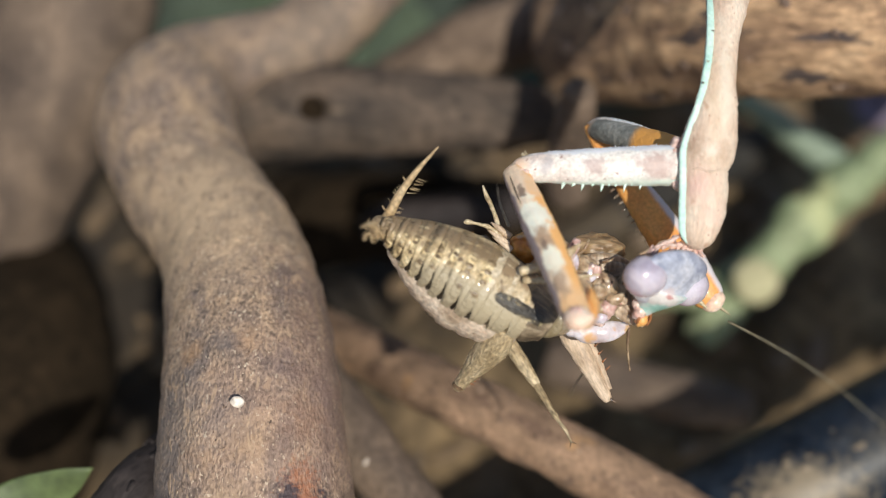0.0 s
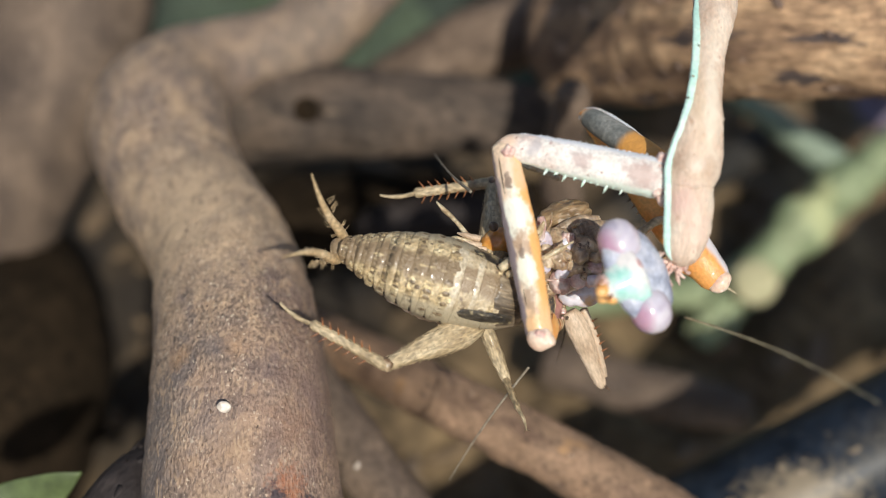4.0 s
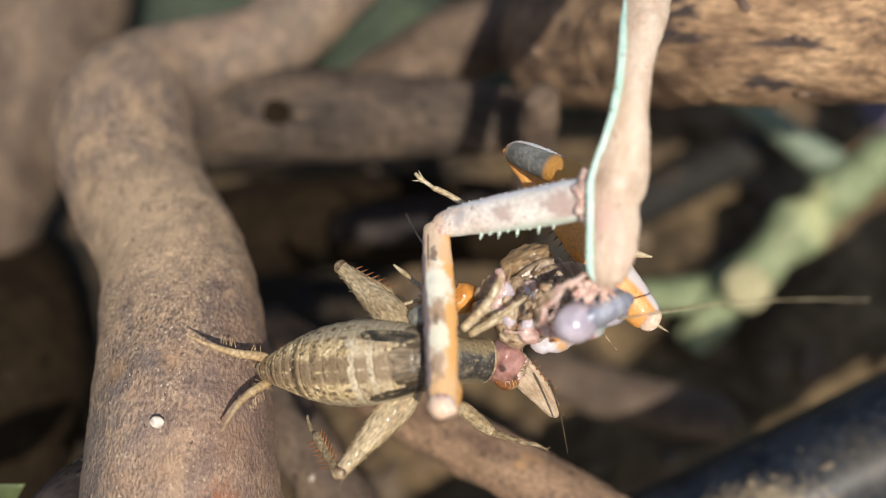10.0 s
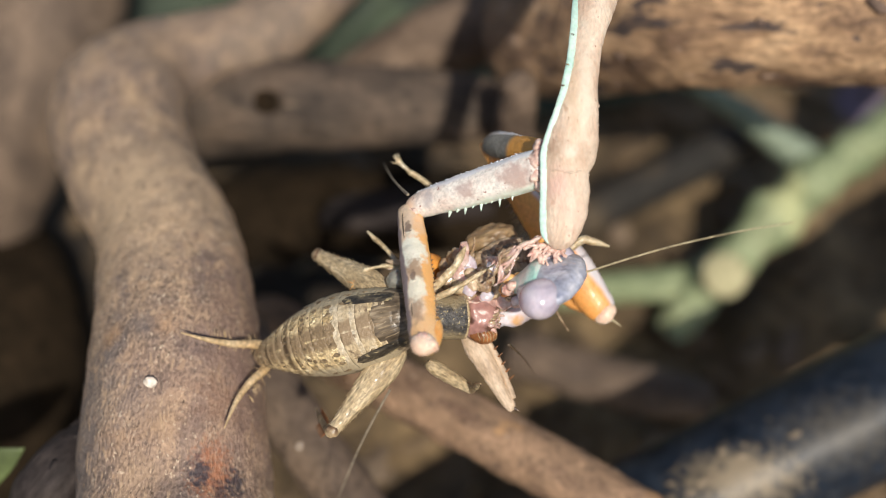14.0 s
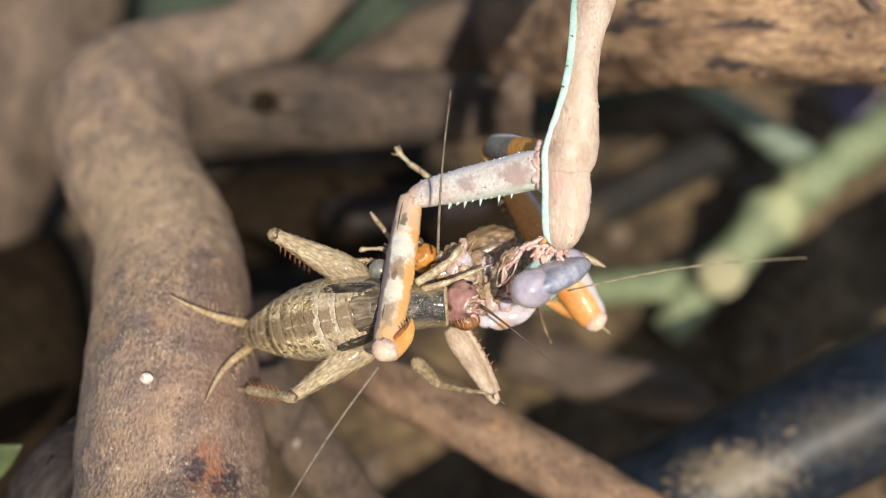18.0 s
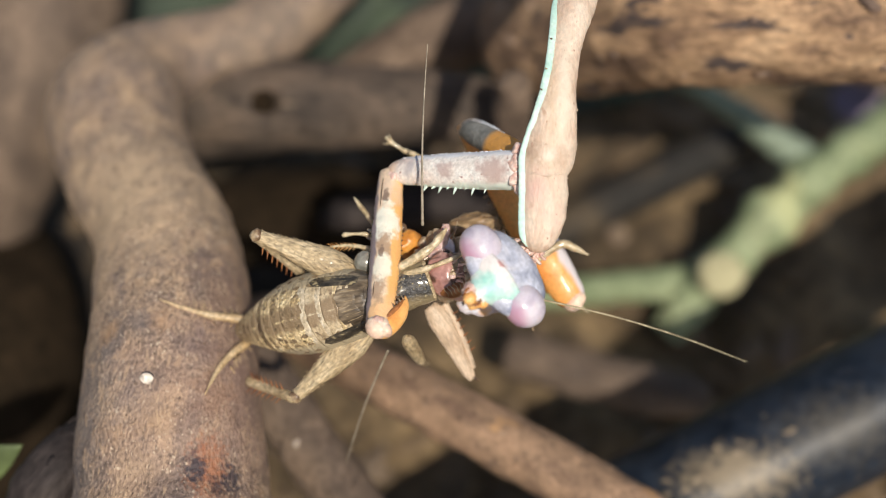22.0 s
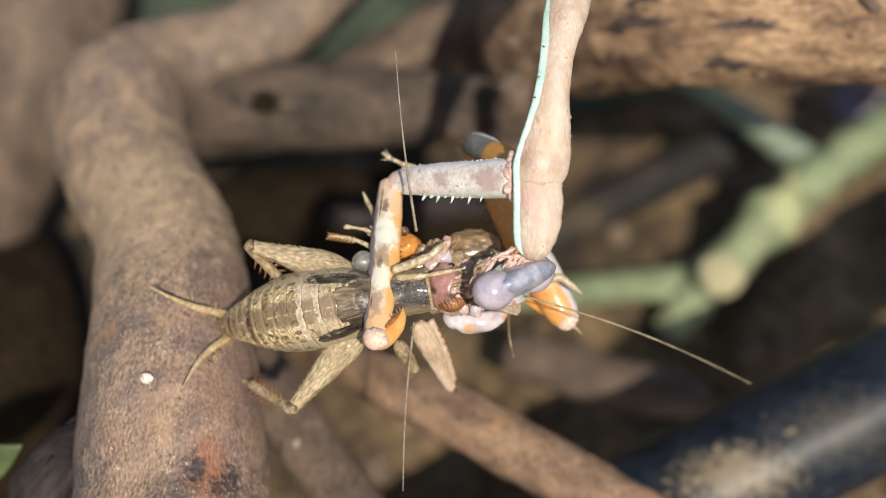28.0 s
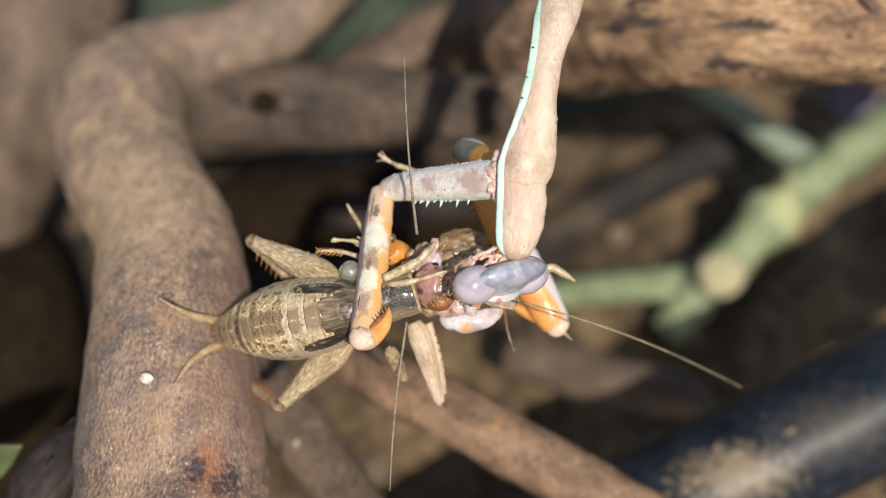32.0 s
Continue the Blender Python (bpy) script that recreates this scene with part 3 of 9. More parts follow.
def tube(rows, step=0.5, sides=16, flat=1.0, rough=0.0, grain=3.0, seed=0, up=(0, 0, 1), caps=True, ridges=0, ridge=0.0, dents=()):
    """A closed tube along rows of (x, y, z, radius), in mm. flat: its thickness along up, as a share of its breadth. rough: how far
    the surface strays from round, over lumps of grain mm. dents: (x, y, z, radius, depth)."""
    line = spline(rows, step)
    up = np.array(up, float)
    co, uvs, length = [], [], 0.0
    n = len(line)
    for i, p in enumerate(line):
        d = line[min(i + 1, n - 1)][:3] - line[max(i - 1, 0)][:3]
        d /= np.linalg.norm(d) + 1e-12
        side = np.cross(up, d)
        if np.linalg.norm(side) < 0.05:
            side = np.cross((0.3, 0.9, 0.1), d)
        side /= np.linalg.norm(side)
        top = np.cross(d, side)
        if i:
            length += np.linalg.norm(p[:3] - line[i - 1][:3])
        for k in range(sides):
            a = 2 * math.pi * k / sides
            r = max(p[3], 0.001) * (1 + ridge * math.cos(ridges * a))
            q = p[:3] + r * (math.cos(a) * side + flat * math.sin(a) * top)
            if rough:
                away = (q - p[:3]) / r
                v = Vector(q / grain) + Vector((seed * 7.3, seed * 3.1, 0))
                q = q + away * rough * (noise.noise(v) + 0.5 * noise.noise(v * 2.7) + 0.25 * noise.noise(v * 7.1))
            for x, y, z, radius, depth in dents:
                g = np.linalg.norm(q - np.array((x, y, z))) / radius
                if g < 1:
                    q = q + (p[:3] - q) / r * depth * (1 - g * g) ** 2
            co.append(q / 1000)
            uvs.append((a * max(p[3], 0.3) / 1000, length / 1000))
    bm = bmesh.new()
    vs = [bm.verts.new(c) for c in co]
    layer = bm.loops.layers.uv.new("UVMap")
    for i in range(n - 1):
        for k in range(sides):
            a, b = i * sides + k, i * sides + (k + 1) % sides
            face = bm.faces.new((vs[a], vs[b], vs[b + sides], vs[a + sides]))
            for loop, (j, wrap) in zip(face.loops, ((a, 0), (b, k == sides - 1), (b + sides, k == sides - 1), (a + sides, 0))):
                u, v = uvs[j]
                loop[layer].uv = (2 * math.pi * max(line[min(j // sides, n - 1)][3], 0.3) / 1000 if wrap else u, v)
    if caps:
        bm.faces.new(list(reversed(vs[:sides])))
        bm.faces.new(vs[-sides:])
    return finish(bm)


def blob(x, y, z, rx, ry, rz, rough=0.0, grain=1.0, seed=0, level=3):
    """A lumpy ellipsoid, in mm."""
    bm = bmesh.new()
    bmesh.ops.create_icosphere(bm, subdivisions=level, radius=1)
    for v in bm.verts:
        q = Vector((v.co.x * rx, v.co.y * ry, v.co.z * rz))
        if rough:
            s = q / grain + Vector((seed * 5.7, seed * 2.3, seed))
            q += v.co * rough * (noise.noise(s) + 0.5 * noise.noise(s * 2.6))
        v.co = (q + Vector((x, y, z))) / 1000
    return finish(bm)


def spike(base, tip, r, sides=6):
    """A curved thorn from base to tip, in mm."""
    b, t = np.array(base, float), np.array(tip, float)
    rows = [(*(b + (t - b) * s), r * (1 - s) ** 0.8 + 0.012) for s in (0, 0.35, 0.7, 1)]
    return tube(rows, np.linalg.norm(t - b) / 5, sides)


def blade(rows, thick=0.1, ribs=0, rise=0.0, cup=0.0, wave=0.0, seed=0):
    """A leaf or scale along x: rows of (x, half breadth), with ribs, a hollow and a wavy surface, in mm."""
    line = spline([(x, 0, 0, h) for x, h in rows], max(0.2, (rows[-1][0] - rows[0][0]) / 26))
    across = 15
    bm = bmesh.new()
    layers = []
    for s in (1, -1):
        grid = []
        for p in line:
            row = []
            for k in range(across):
                c = 2 * k / (across - 1) - 1
                y = c * p[3]
                z = cup * c * c * p[3] + rise * math.cos(ribs * math.pi * c) + s * thick / 2 * (1 - 0.8 * c * c)
                z += wave * noise.noise(Vector((p[0] / 6 + seed * 3.3, y / 6, seed)))
                row.append(bm.verts.new((p[0] / 1000, y / 1000, z / 1000)))
            grid.append(row)
        layers.append(grid)
        for a, b in zip(grid, grid[1:]):
            for k in range(across - 1):
                quad = (a[k], a[k + 1], b[k + 1], b[k])
                bm.faces.new(quad if s < 0 else quad[::-1])
    t, b = layers
    ring_t = [r[0] for r in t] + t[-1][1:-1] + [r[-1] for r in reversed(t)] + t[0][-2:0:-1]
    ring_b = [r[0] for r in b] + b[-1][1:-1] + [r[-1] for r in reversed(b)] + b[0][-2:0:-1]
    for i in range(len(ring_t)):
        j = (i + 1) % len(ring_t)
        bm.faces.new((ring_t[i], ring_t[j], ring_b[j], ring_b[i]))
    bmesh.ops.recalc_face_normals(bm, faces=bm.faces)
    return finish(bm)


def moved(bm, m):
    bmesh.ops.transform(bm, matrix=m, verts=bm.verts)
    return bm


# ---- ground ----
def ground_height(x, y):
    d = math.hypot(x, y - 0.07)
    fade = 1 / (1 + (d / 0.5) ** 2)
    v = Vector((x * 38, y * 38, 0.3))
    near = 0.0045 * noise.noise(v) + 0.002 * noise.noise(v * 3.1) + 0.0012 * noise.noise(v * 8)
    far = 0.35 * noise.noise(Vector((x / 9, y / 9, 1))) * min(1, max(0, d - 2) / 20)
    return near * fade + far - 0.002


def build_ground():
    bm = bmesh.new()
    radii = [0.0018 * i for i in range(1, 75)]
    while radii[-1] < 400:
        radii.append(radii[-1] * 1.16)
    turns = 160
    centre = bm.verts.new((0, 0.07, ground_height(0, 0.07)))
    rings = []
    for r in radii:
        ring = []
        for k in range(turns):
            a = 2 * math.pi * k / turns
            x, y = r * math.cos(a), 0.07 + r * math.sin(a)
            ring.append(bm.verts.new((x, y, ground_height(x, y))))
        rings.append(ring)
    for k in range(turns):
        bm.faces.new((centre, rings[0][k], rings[0][(k + 1) % turns]))
    for a, b in zip(rings, rings[1:]):
        for k in range(turns):
            bm.faces.new((a[k], b[k], b[(k + 1) % turns], a[(k + 1) % turns]))
    thing("ground", Matrix(), "damp brown soil under the branches, with the shade of the gaps in its colour", "ground", kind="structure", bm=finish(bm), mat=SOIL)


build_ground()


# ---- branches ----
def surface(rows, along, angle, step=0.5):
    """A place on a tube's skin: how far along it (0 to 1) and the angle round it. Gives a pose whose z points outwards, in mm."""
    pts = spline(rows, step)
    i = min(len(pts) - 2, max(1, int(along * (len(pts) - 1))))
    d = pts[i + 1][:3] - pts[i - 1][:3]
    d /= np.linalg.norm(d)
    side = np.cross((0, 0, 1), d)
    side /= np.linalg.norm(side)
    out = math.cos(angle) * side + math.sin(angle) * np.cross(d, side)
    q = pts[i][:3] + pts[i][3] * out
    across = np.cross(out, d)
    m = Matrix(((d[0], across[0], out[0], q[0] / 1000), (d[1], across[1], out[1], q[1] / 1000), (d[2], across[2], out[2], q[2] / 1000), (0, 0, 0, 1)))
    return m


@functools.lru_cache(None)
def flake_mesh(i, mat):
    bm = bmesh.new()
    bmesh.ops.create_icosphere(bm, subdivisions=1, radius=1)
    rng = random.Random(40 + i)
    for v in bm.verts:
        k = rng.uniform(0.6, 1.25)
        v.co = Vector((v.co.x * k * 0.75, v.co.y * k * 0.42, v.co.z * 0.13 + 0.05 * v.co.x)) / 1000
    data = bpy.data.meshes.new("flake")
    finish(bm).to_mesh(data)
    bm.free()
    data.materials.append(mat)
    return data


def branch(name, label, rows, mat, sides=64, step=0.5, rough=0.3, grain=3.5, seed=1, dents=(), category="branch", flakes=16, span=(0.05, 0.95), size=(0.5, 1.3)):
    """A branch: its wood, and flakes of bark that lift from it."""
    ob = thing(name, STAGE, label, category, "branches")
    part("wood", tube(rows, step, sides, 1.0, rough, grain, seed, dents=dents), mat, ob)
    rng = random.Random(seed * 17)
    for _ in range(flakes):
        flake = new("bark_flake", flake_mesh(rng.randrange(8), FLAKE if flakes > 20 else mat))
        flake.parent = ob
        k = rng.uniform(*size)
        m = surface(rows, rng.uniform(*span), radians(rng.uniform(15, 165)))
        flake.matrix_local = m @ pose(0, 0, -0.00002, rng.uniform(-8, 8), rng.uniform(-8, 8), rng.uniform(-50, 50)) @ Matrix.Diagonal((k * rng.uniform(0.6, 1.5), k, k, 1))
    return ob



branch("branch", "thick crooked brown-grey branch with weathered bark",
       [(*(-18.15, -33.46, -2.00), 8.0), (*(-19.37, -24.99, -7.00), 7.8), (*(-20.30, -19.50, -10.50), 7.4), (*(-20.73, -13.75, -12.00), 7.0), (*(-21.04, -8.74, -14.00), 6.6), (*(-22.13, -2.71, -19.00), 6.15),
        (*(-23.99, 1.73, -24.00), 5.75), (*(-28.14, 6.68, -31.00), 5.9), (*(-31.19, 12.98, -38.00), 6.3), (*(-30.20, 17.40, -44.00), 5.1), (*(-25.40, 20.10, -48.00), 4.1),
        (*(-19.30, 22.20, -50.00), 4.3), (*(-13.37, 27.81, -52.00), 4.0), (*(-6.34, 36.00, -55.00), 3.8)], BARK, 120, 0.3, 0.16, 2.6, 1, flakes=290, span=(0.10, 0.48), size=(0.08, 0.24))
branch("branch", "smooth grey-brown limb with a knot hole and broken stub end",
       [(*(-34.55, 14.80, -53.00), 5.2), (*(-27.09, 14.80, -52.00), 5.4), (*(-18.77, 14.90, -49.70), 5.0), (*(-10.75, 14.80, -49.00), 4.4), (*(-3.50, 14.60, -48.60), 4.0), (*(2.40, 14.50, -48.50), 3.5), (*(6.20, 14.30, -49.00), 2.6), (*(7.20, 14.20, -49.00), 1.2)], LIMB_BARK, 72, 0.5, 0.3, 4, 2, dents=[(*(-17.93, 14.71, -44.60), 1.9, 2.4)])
branch("stump", "short dull brown upright broken stub", [(*(6.82, 6.26, -44.00), 2.0), (*(6.62, 11.00, -40.00), 1.9), (*(6.66, 14.06, -35.50), 1.75), (*(6.68, 15.72, -34.00), 1.5), (*(6.66, 16.29, -33.60), 0.8)], STUB_BARK, 40, 0.4, 0.25, 2, 15, category="stump", flakes=6)
# The dent alone stays lit, so a near-black lump gives the hole its shade.
thing("knot_hole", STAGE, "round knot hollow in a grey limb, its shade put in as near-black", "knot hole", bm=blob(*(-18.05, 14.80, -45.60), 1.35, 1.25, 0.9, 0.15), mat=GAP_SHADE)
branch("branch", "brown slanting branch behind the grey limb",
       [(*(-12.5, 15.6, -62.00), 3.0), (*(-11.0, 16.6, -62.00), 4.4), (*(-2.79, 22.26, -61.00), 4.3), (*(7.31, 25.89, -60.00), 4.2), (*(18.65, 30.30, -60.00), 4.0)], STUB_BARK, 48, 0.8, 0.3, 4, 3)
branch("log", "thick log with flaking orange and black bark",
       [(*(7.60, 22.42, -51.50), 4.2), (*(8.40, 22.38, -50.50), 6.2), (*(10.60, 22.31, -47.50), 6.9), (*(15.33, 21.93, -40.00), 6.9), (*(23.17, 21.19, -28.00), 6.8), (*(38.01, 21.00, -25.00), 6.8), (*(53.65, 21.20, -24.00), 6.8)], LOG_BARK, 96, 0.5, 0.35, 3, 4, flakes=60, size=(0.6, 1.8), category="log")
branch("branch", "broad blurred brown branch behind the others",
       [(*(-54.65, 0.74, -70.00), 4), (*(-53.31, 4.04, -68.00), 6.0), (*(-49.72, 12.99, -64.00), 7.6), (*(-45.57, 22.40, -62.00), 8.6), (*(-43.02, 40.91, -62.00), 8.6)], SMOOTH_BARK, 48, 0.9, 0.4, 5, 5)
# Added log: its black stands in for the deep shade of this gap.
branch("log", "added near-black log standing in for the shade of the gap between the branches",
       [(*(-32.90, 1.43, -72.00), 5.4), (*(-20.41, 3.76, -70.00), 5.6), (*(-10.94, 4.60, -69.00), 5.4), (*(-1.60, 4.40, -69.00), 5.0), (*(7.79, 4.10, -70.00), 4.6)], GAP_SHADE, 40, 0.9, 0.6, 4, 6, category="log")
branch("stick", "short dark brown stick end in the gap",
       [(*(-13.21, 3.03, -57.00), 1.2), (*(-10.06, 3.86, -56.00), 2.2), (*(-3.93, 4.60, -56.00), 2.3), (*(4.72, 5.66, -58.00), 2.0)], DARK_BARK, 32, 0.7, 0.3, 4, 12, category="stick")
# Another added log, black in place of the shade left of the trunk.
branch("log", "added near-black log standing in for the shade beside the thick branch",
       [(*(-56.57, -36.60, -66.00), 8.0), (*(-51.98, -21.92, -64.00), 8.6), (*(-49.39, -11.57, -64.00), 8.6), (*(-50.00, -5.24, -68.00), 7.0), (*(-51.60, -0.62, -74.00), 5)], GAP_SHADE, 40, 0.9, 0.6, 4, 13, category="log")
branch("stick", "straight brown stick with patchy bark",
       [(*(-17.96, -6.81, -46.00), 2.4), (*(-8.50, -10.31, -33.00), 2.5), (*(-3.16, -12.38, -27.00), 2.55), (*(4.62, -16.06, -24.00), 2.6), (*(13.04, -20.74, -22.00), 2.7), (*(23.74, -26.63, -19.00), 2.8)], STICK_BARK, 64, 0.4, 0.22, 3, 7, flakes=60, size=(0.2, 0.6), category="stick")
branch("stick", "grey-brown stick lying under the straight one",
       [(*(-20.37, -6.31, -36.00), 2.6), (*(-14.24, -13.99, -29.00), 2.7), (*(-9.41, -19.83, -25.00), 2.7), (*(-2.97, -27.80, -20.00), 2.7)], SMOOTH_BARK, 48, 0.5, 0.22, 3, 8, category="stick")
branch("stick", "pinkish-brown blurred stick on the soil",
       [(*(7.50, -11.57, -64.00), 2.6), (*(15.06, -13.98, -62.00), 2.9), (*(22.43, -15.69, -60.00), 2.8), (*(29.35, -16.94, -60.00), 2.2)], SMOOTH_BARK, 32, 0.8, 0.4, 3, 9, category="stick")
branch("branch", "dark stump end beside the thick branch",
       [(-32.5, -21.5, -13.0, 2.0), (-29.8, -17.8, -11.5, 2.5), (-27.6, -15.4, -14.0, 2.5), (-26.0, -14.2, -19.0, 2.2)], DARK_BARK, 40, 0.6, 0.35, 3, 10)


def seed_speck(px, r, label):
    return thing("seed", STAGE, label, "seed", "seeds", bm=blob(*px, r * 1.2, r, r * 0.32, 0.12, 0.6, 3), mat=PEARL)


seed_speck((-21.14, -9.24, -5.35), 0.42, "tiny pale seed stuck to the thick branch")
seed_speck((-24.27, -2.19, -13.70), 0.32, "tiny pale seed stuck to the thick branch")
seed_speck((-12.24, -16.68, -24.30), 0.42, "tiny pale seed on the grey stick")

# ---- pipe ----
pipe = thing("pipe", STAGE, "black plastic pipe smeared with dry soil", "pipe")
PIPE_LINE = [(-36.0, -51.0, -62.0, 6.2), (-8.1, -37.9, -39.0, 6.2), (17.8, -25.3, -34.3, 6.2), (43.7, -12.4, -34.3, 6.2), (69.4, 0.4, -35.3, 6.2), (99.0, 15.0, -38.0, 6.2)]
part("tube", tube(PIPE_LINE, 1.0, 64, 1, 0.05, 4, 3), PIPE, pipe)
buried_pipe = thing("pipe", STAGE, "black plastic pipe half buried in the soil", "pipe")
part("tube", tube([(*(2.69, -4.15, -89.50), 2.6), (*(13.06, 1.07, -88.50), 2.8), (*(21.96, 5.90, -88.50), 2.9), (*(31.60, 10.72, -88.50), 2.9), (*(41.48, 15.62, -89.50), 2.6)], 1.2, 40, 1, 0.15, 5, 6), MUDDY, buried_pipe)
rng = random.Random(5)
for i in range(46):
    u, v = rng.triangular(-5, 10, 1.0), rng.gauss(0, 1.0)
    x, y = 23.6 + 0.895 * u + 0.445 * v, -20.6 + 0.445 * u - 0.895 * v
    k = rng.uniform(0.12, 0.42)
    part("soil_crust", blob(x, y, -34.3 + math.sqrt(max(0.1, 6.2 ** 2 - (v - 0.6) ** 2)) - 0.02, k * rng.uniform(1, 2), k * rng.uniform(0.5, 1.0), 0.06, 0.10, 0.3, i, 2), DIRT, pipe)

# ---- green twig ----
twig = thing("twig", STAGE, "pale green knotted twig with a cut side stub", "twig")
part("stem", tube([(*(66.33, 27.25, -72.00), 2.99), (*(53.38, 14.17, -74.00), 2.90), (*(48.17, 10.80, -75.00), 2.55), (*(44.71, 8.03, -75.00), 3.17), (*(42.76, 5.97, -75.50), 2.73), (*(40.45, 3.55, -76.00), 3.70), (*(37.78, 1.12, -76.50), 2.55), (*(35.09, -1.68, -77.00), 2.99), (*(31.77, -5.57, -78.00), 2.82), (*(28.06, -10.56, -79.00), 2.29)], 0.5, 40, 1, 0.9, 6, 2), GREEN, twig)
part("shoot", tube([(45.4, 10.4, -77.0, 2.3), (41.6, 13.4, -77.5, 2.0), (37.2, 16.8, -78.0, 1.6), (31.8, 20.2, -79.0, 1.2), (27.0, 22.4, -80.0, 0.7)], 0.8, 24, 1, 0.25, 4, 3), SHOOT, twig, "grey-green side shoot")
part("shoot", tube([(*(33.02, -4.18, -79.00), 2.4), (*(24.66, -4.56, -80.00), 2.1), (*(15.58, -5.70, -82.00), 1.9), (*(8.46, -7.22, -84.00), 1.5)], 0.8, 24, 1, 0.3, 4, 4), GREEN, twig)
part("cut_stub", tube([(34.10, -3.60, -77.00, 2.4), (33.60, -3.10, -72.50, 2.8), (33.55, -3.00, -72.00, 2.4)], 0.6, 24, 1, 0.15, 2, 5), CUT, twig, "cut stub with cream wood")


# ---- leaves and litter ----
def leaf(place, length, breadth, mat, label, turn, seed):
    bm = blade([(0, 0.12 * breadth), (0.12 * length, 0.7 * breadth), (0.45 * length, breadth), (0.8 * length, 0.55 * breadth), (length, 0.05)], 0.25, 0, 0, 0.15, 1.6, seed)
    return thing("leaf", STAGE @ mm(*place, *turn), label, "leaf", "leaves", bm=bm, mat=mat)


leaf((-49.11, 29.05, -92.00), 46, 12, LEAF, "dark green leaf behind the branches", (10, -12, 8), 1)
leaf((-28.17, 23.15, -100.00), 52, 14, LEAF, "dark green leaf behind the branches", (-8, 10, 35), 2)
leaf((-14.95, 37.45, -104.00), 56, 14, LEAF, "dark green leaf behind the branches", (6, -8, -12), 3)
leaf((-22.68, 23.95, -88.00), 20, 3.2, LEAF, "narrow mid-green leaf in the fork of the branches", (0, 0, 40), 4)
leaf((-43.6, -21.4, -16.00), 12, 2.3, BRIGHT_LEAF, "light green leaf low beside the branch", (10, 0, 30), 5)
leaf((53.45, 20.72, -96.00), 9, 3, PETAL, "lavender petal on the soil", (0, 0, -10), 6)


def litter():
    """Chips of bark and dead leaf over the soil: more than anyone could count."""
    rng = random.Random(11)
    for name, count, mat, label in (("bark_chips", 900, CHIP, "dark bark chips scattered over the soil"), ("pale_leaf_litter", 160, PALE_CHIP, "pale brown leaf litter scattered over the soil")):
        bm = bmesh.new()
        for i in range(count):
            x, y = rng.uniform(-0.10, 0.11), rng.uniform(-0.03, 0.19)
            a, b, c = rng.uniform(1.2, 5), rng.uniform(0.8, 2.6), rng.uniform(0.3, 1.1)
            made = bmesh.ops.create_icosphere(bm, subdivisions=1, radius=1)["verts"]
            m = pose(x, y, ground_height(x, y) + 0.001, rng.uniform(-40, 40), rng.uniform(-40, 40), rng.uniform(0, 360))
            for v in made:
                v.co = m @ Vector((v.co.x * a / 1000 * rng.uniform(0.7, 1.2), v.co.y * b / 1000 * rng.uniform(0.7, 1.2), v.co.z * c / 1000))
        thing(name, Matrix(), label, "litter", kind="stuff", bm=bm, mat=mat)


litter()


# ---- mantis ----
mantis = thing("mantis", STAGE, "pinkish-beige praying mantis hanging head down, eating crickets", "mantis")
part("prothorax", tube([
    (5.95, 29.55, -34.00, 1.71), (5.00, 25.74, -26.00, 2.25), (3.25, 17.35, -11.00, 1.95), (2.36, 12.77, -5.00, 1.62), (1.87, 10.49, -3.00, 1.44), (1.33, 8.20, -1.70, 1.16), (1.02, 6.29, -0.90, 1.12), (0.74, 4.38, -0.30, 1.24), (0.54, 2.86, 0.00, 1.47),
    (0.30, 1.40, 0.00, 1.76), (0.05, 0.10, 0.00, 1.84), (-0.10, -0.62, 0.00, 1.68), (-0.16, -1.10, 0.00, 1.58), (-0.14, -1.70, 0.00, 1.62), (-0.13, -2.86, 0.00, 1.62), (-0.24, -4.19, 0.00, 1.51), (-0.42, -5.20, 0.00, 1.30), (-0.55, -5.95, 0.00, 0.92), (-0.62, -6.35, 0.00, 0.28)],
    0.2, 40, 0.72, 0.06, 0.8, 4), THORAX, mantis, "pinkish-beige prothorax with brown mottling")
FLANK = [(10.49, 0.43), (8.20, 0.17), (6.29, -0.10), (4.38, -0.50), (2.86, -0.93), (1.40, -1.44), (0.10, -1.77), (-1.10, -1.75), (-2.86, -1.74), (-4.19, -1.73), (-5.20, -1.64), (-5.95, -1.30)]


def flank(y):
    return float(np.interp(-y, [-a for a, _ in FLANK], [x for _, x in FLANK]))


keel = part("keel", tube([(4.00, 25.74, -25.30, 0.29), (1.72, 17.35, -10.30, 0.24), (1.00, 12.77, -4.30, 0.23)] + [(x + 0.13, y, z, 0.26 if y > -5.9 else 0.10) for (y, x), z in zip(FLANK, (-2.3, -1.0, -0.2, 0.35, 0.6, 0.6, 0.6, 0.6, 0.6, 0.6, 0.5, 0.3))], 0.2, 14, 0.5, 0.03, 0.5, 2), MINT, mantis, "mint-green keel along the flank")
for y in (8.0, 6.0, 4.6, 3.5, 2.4, 0.0, -0.55, -1.45, -2.3, -4.0):
    part("tooth", spike((flank(y) + 0.04, y, 0.5), (flank(y) - 0.17, y + 0.05, 0.62), 0.06, 5), KNEE, keel)
fold = []
for k in range(9):
    x = -1.25 + 0.30 * k
    fold.append((x, -1.15 + 0.10 * math.sin(1.1 * k), 0.72 * math.sqrt(max(0.05, 1.6 ** 2 - (x + 0.14) ** 2)) - 0.03, 0.07 if 0 < k < 8 else 0.02))
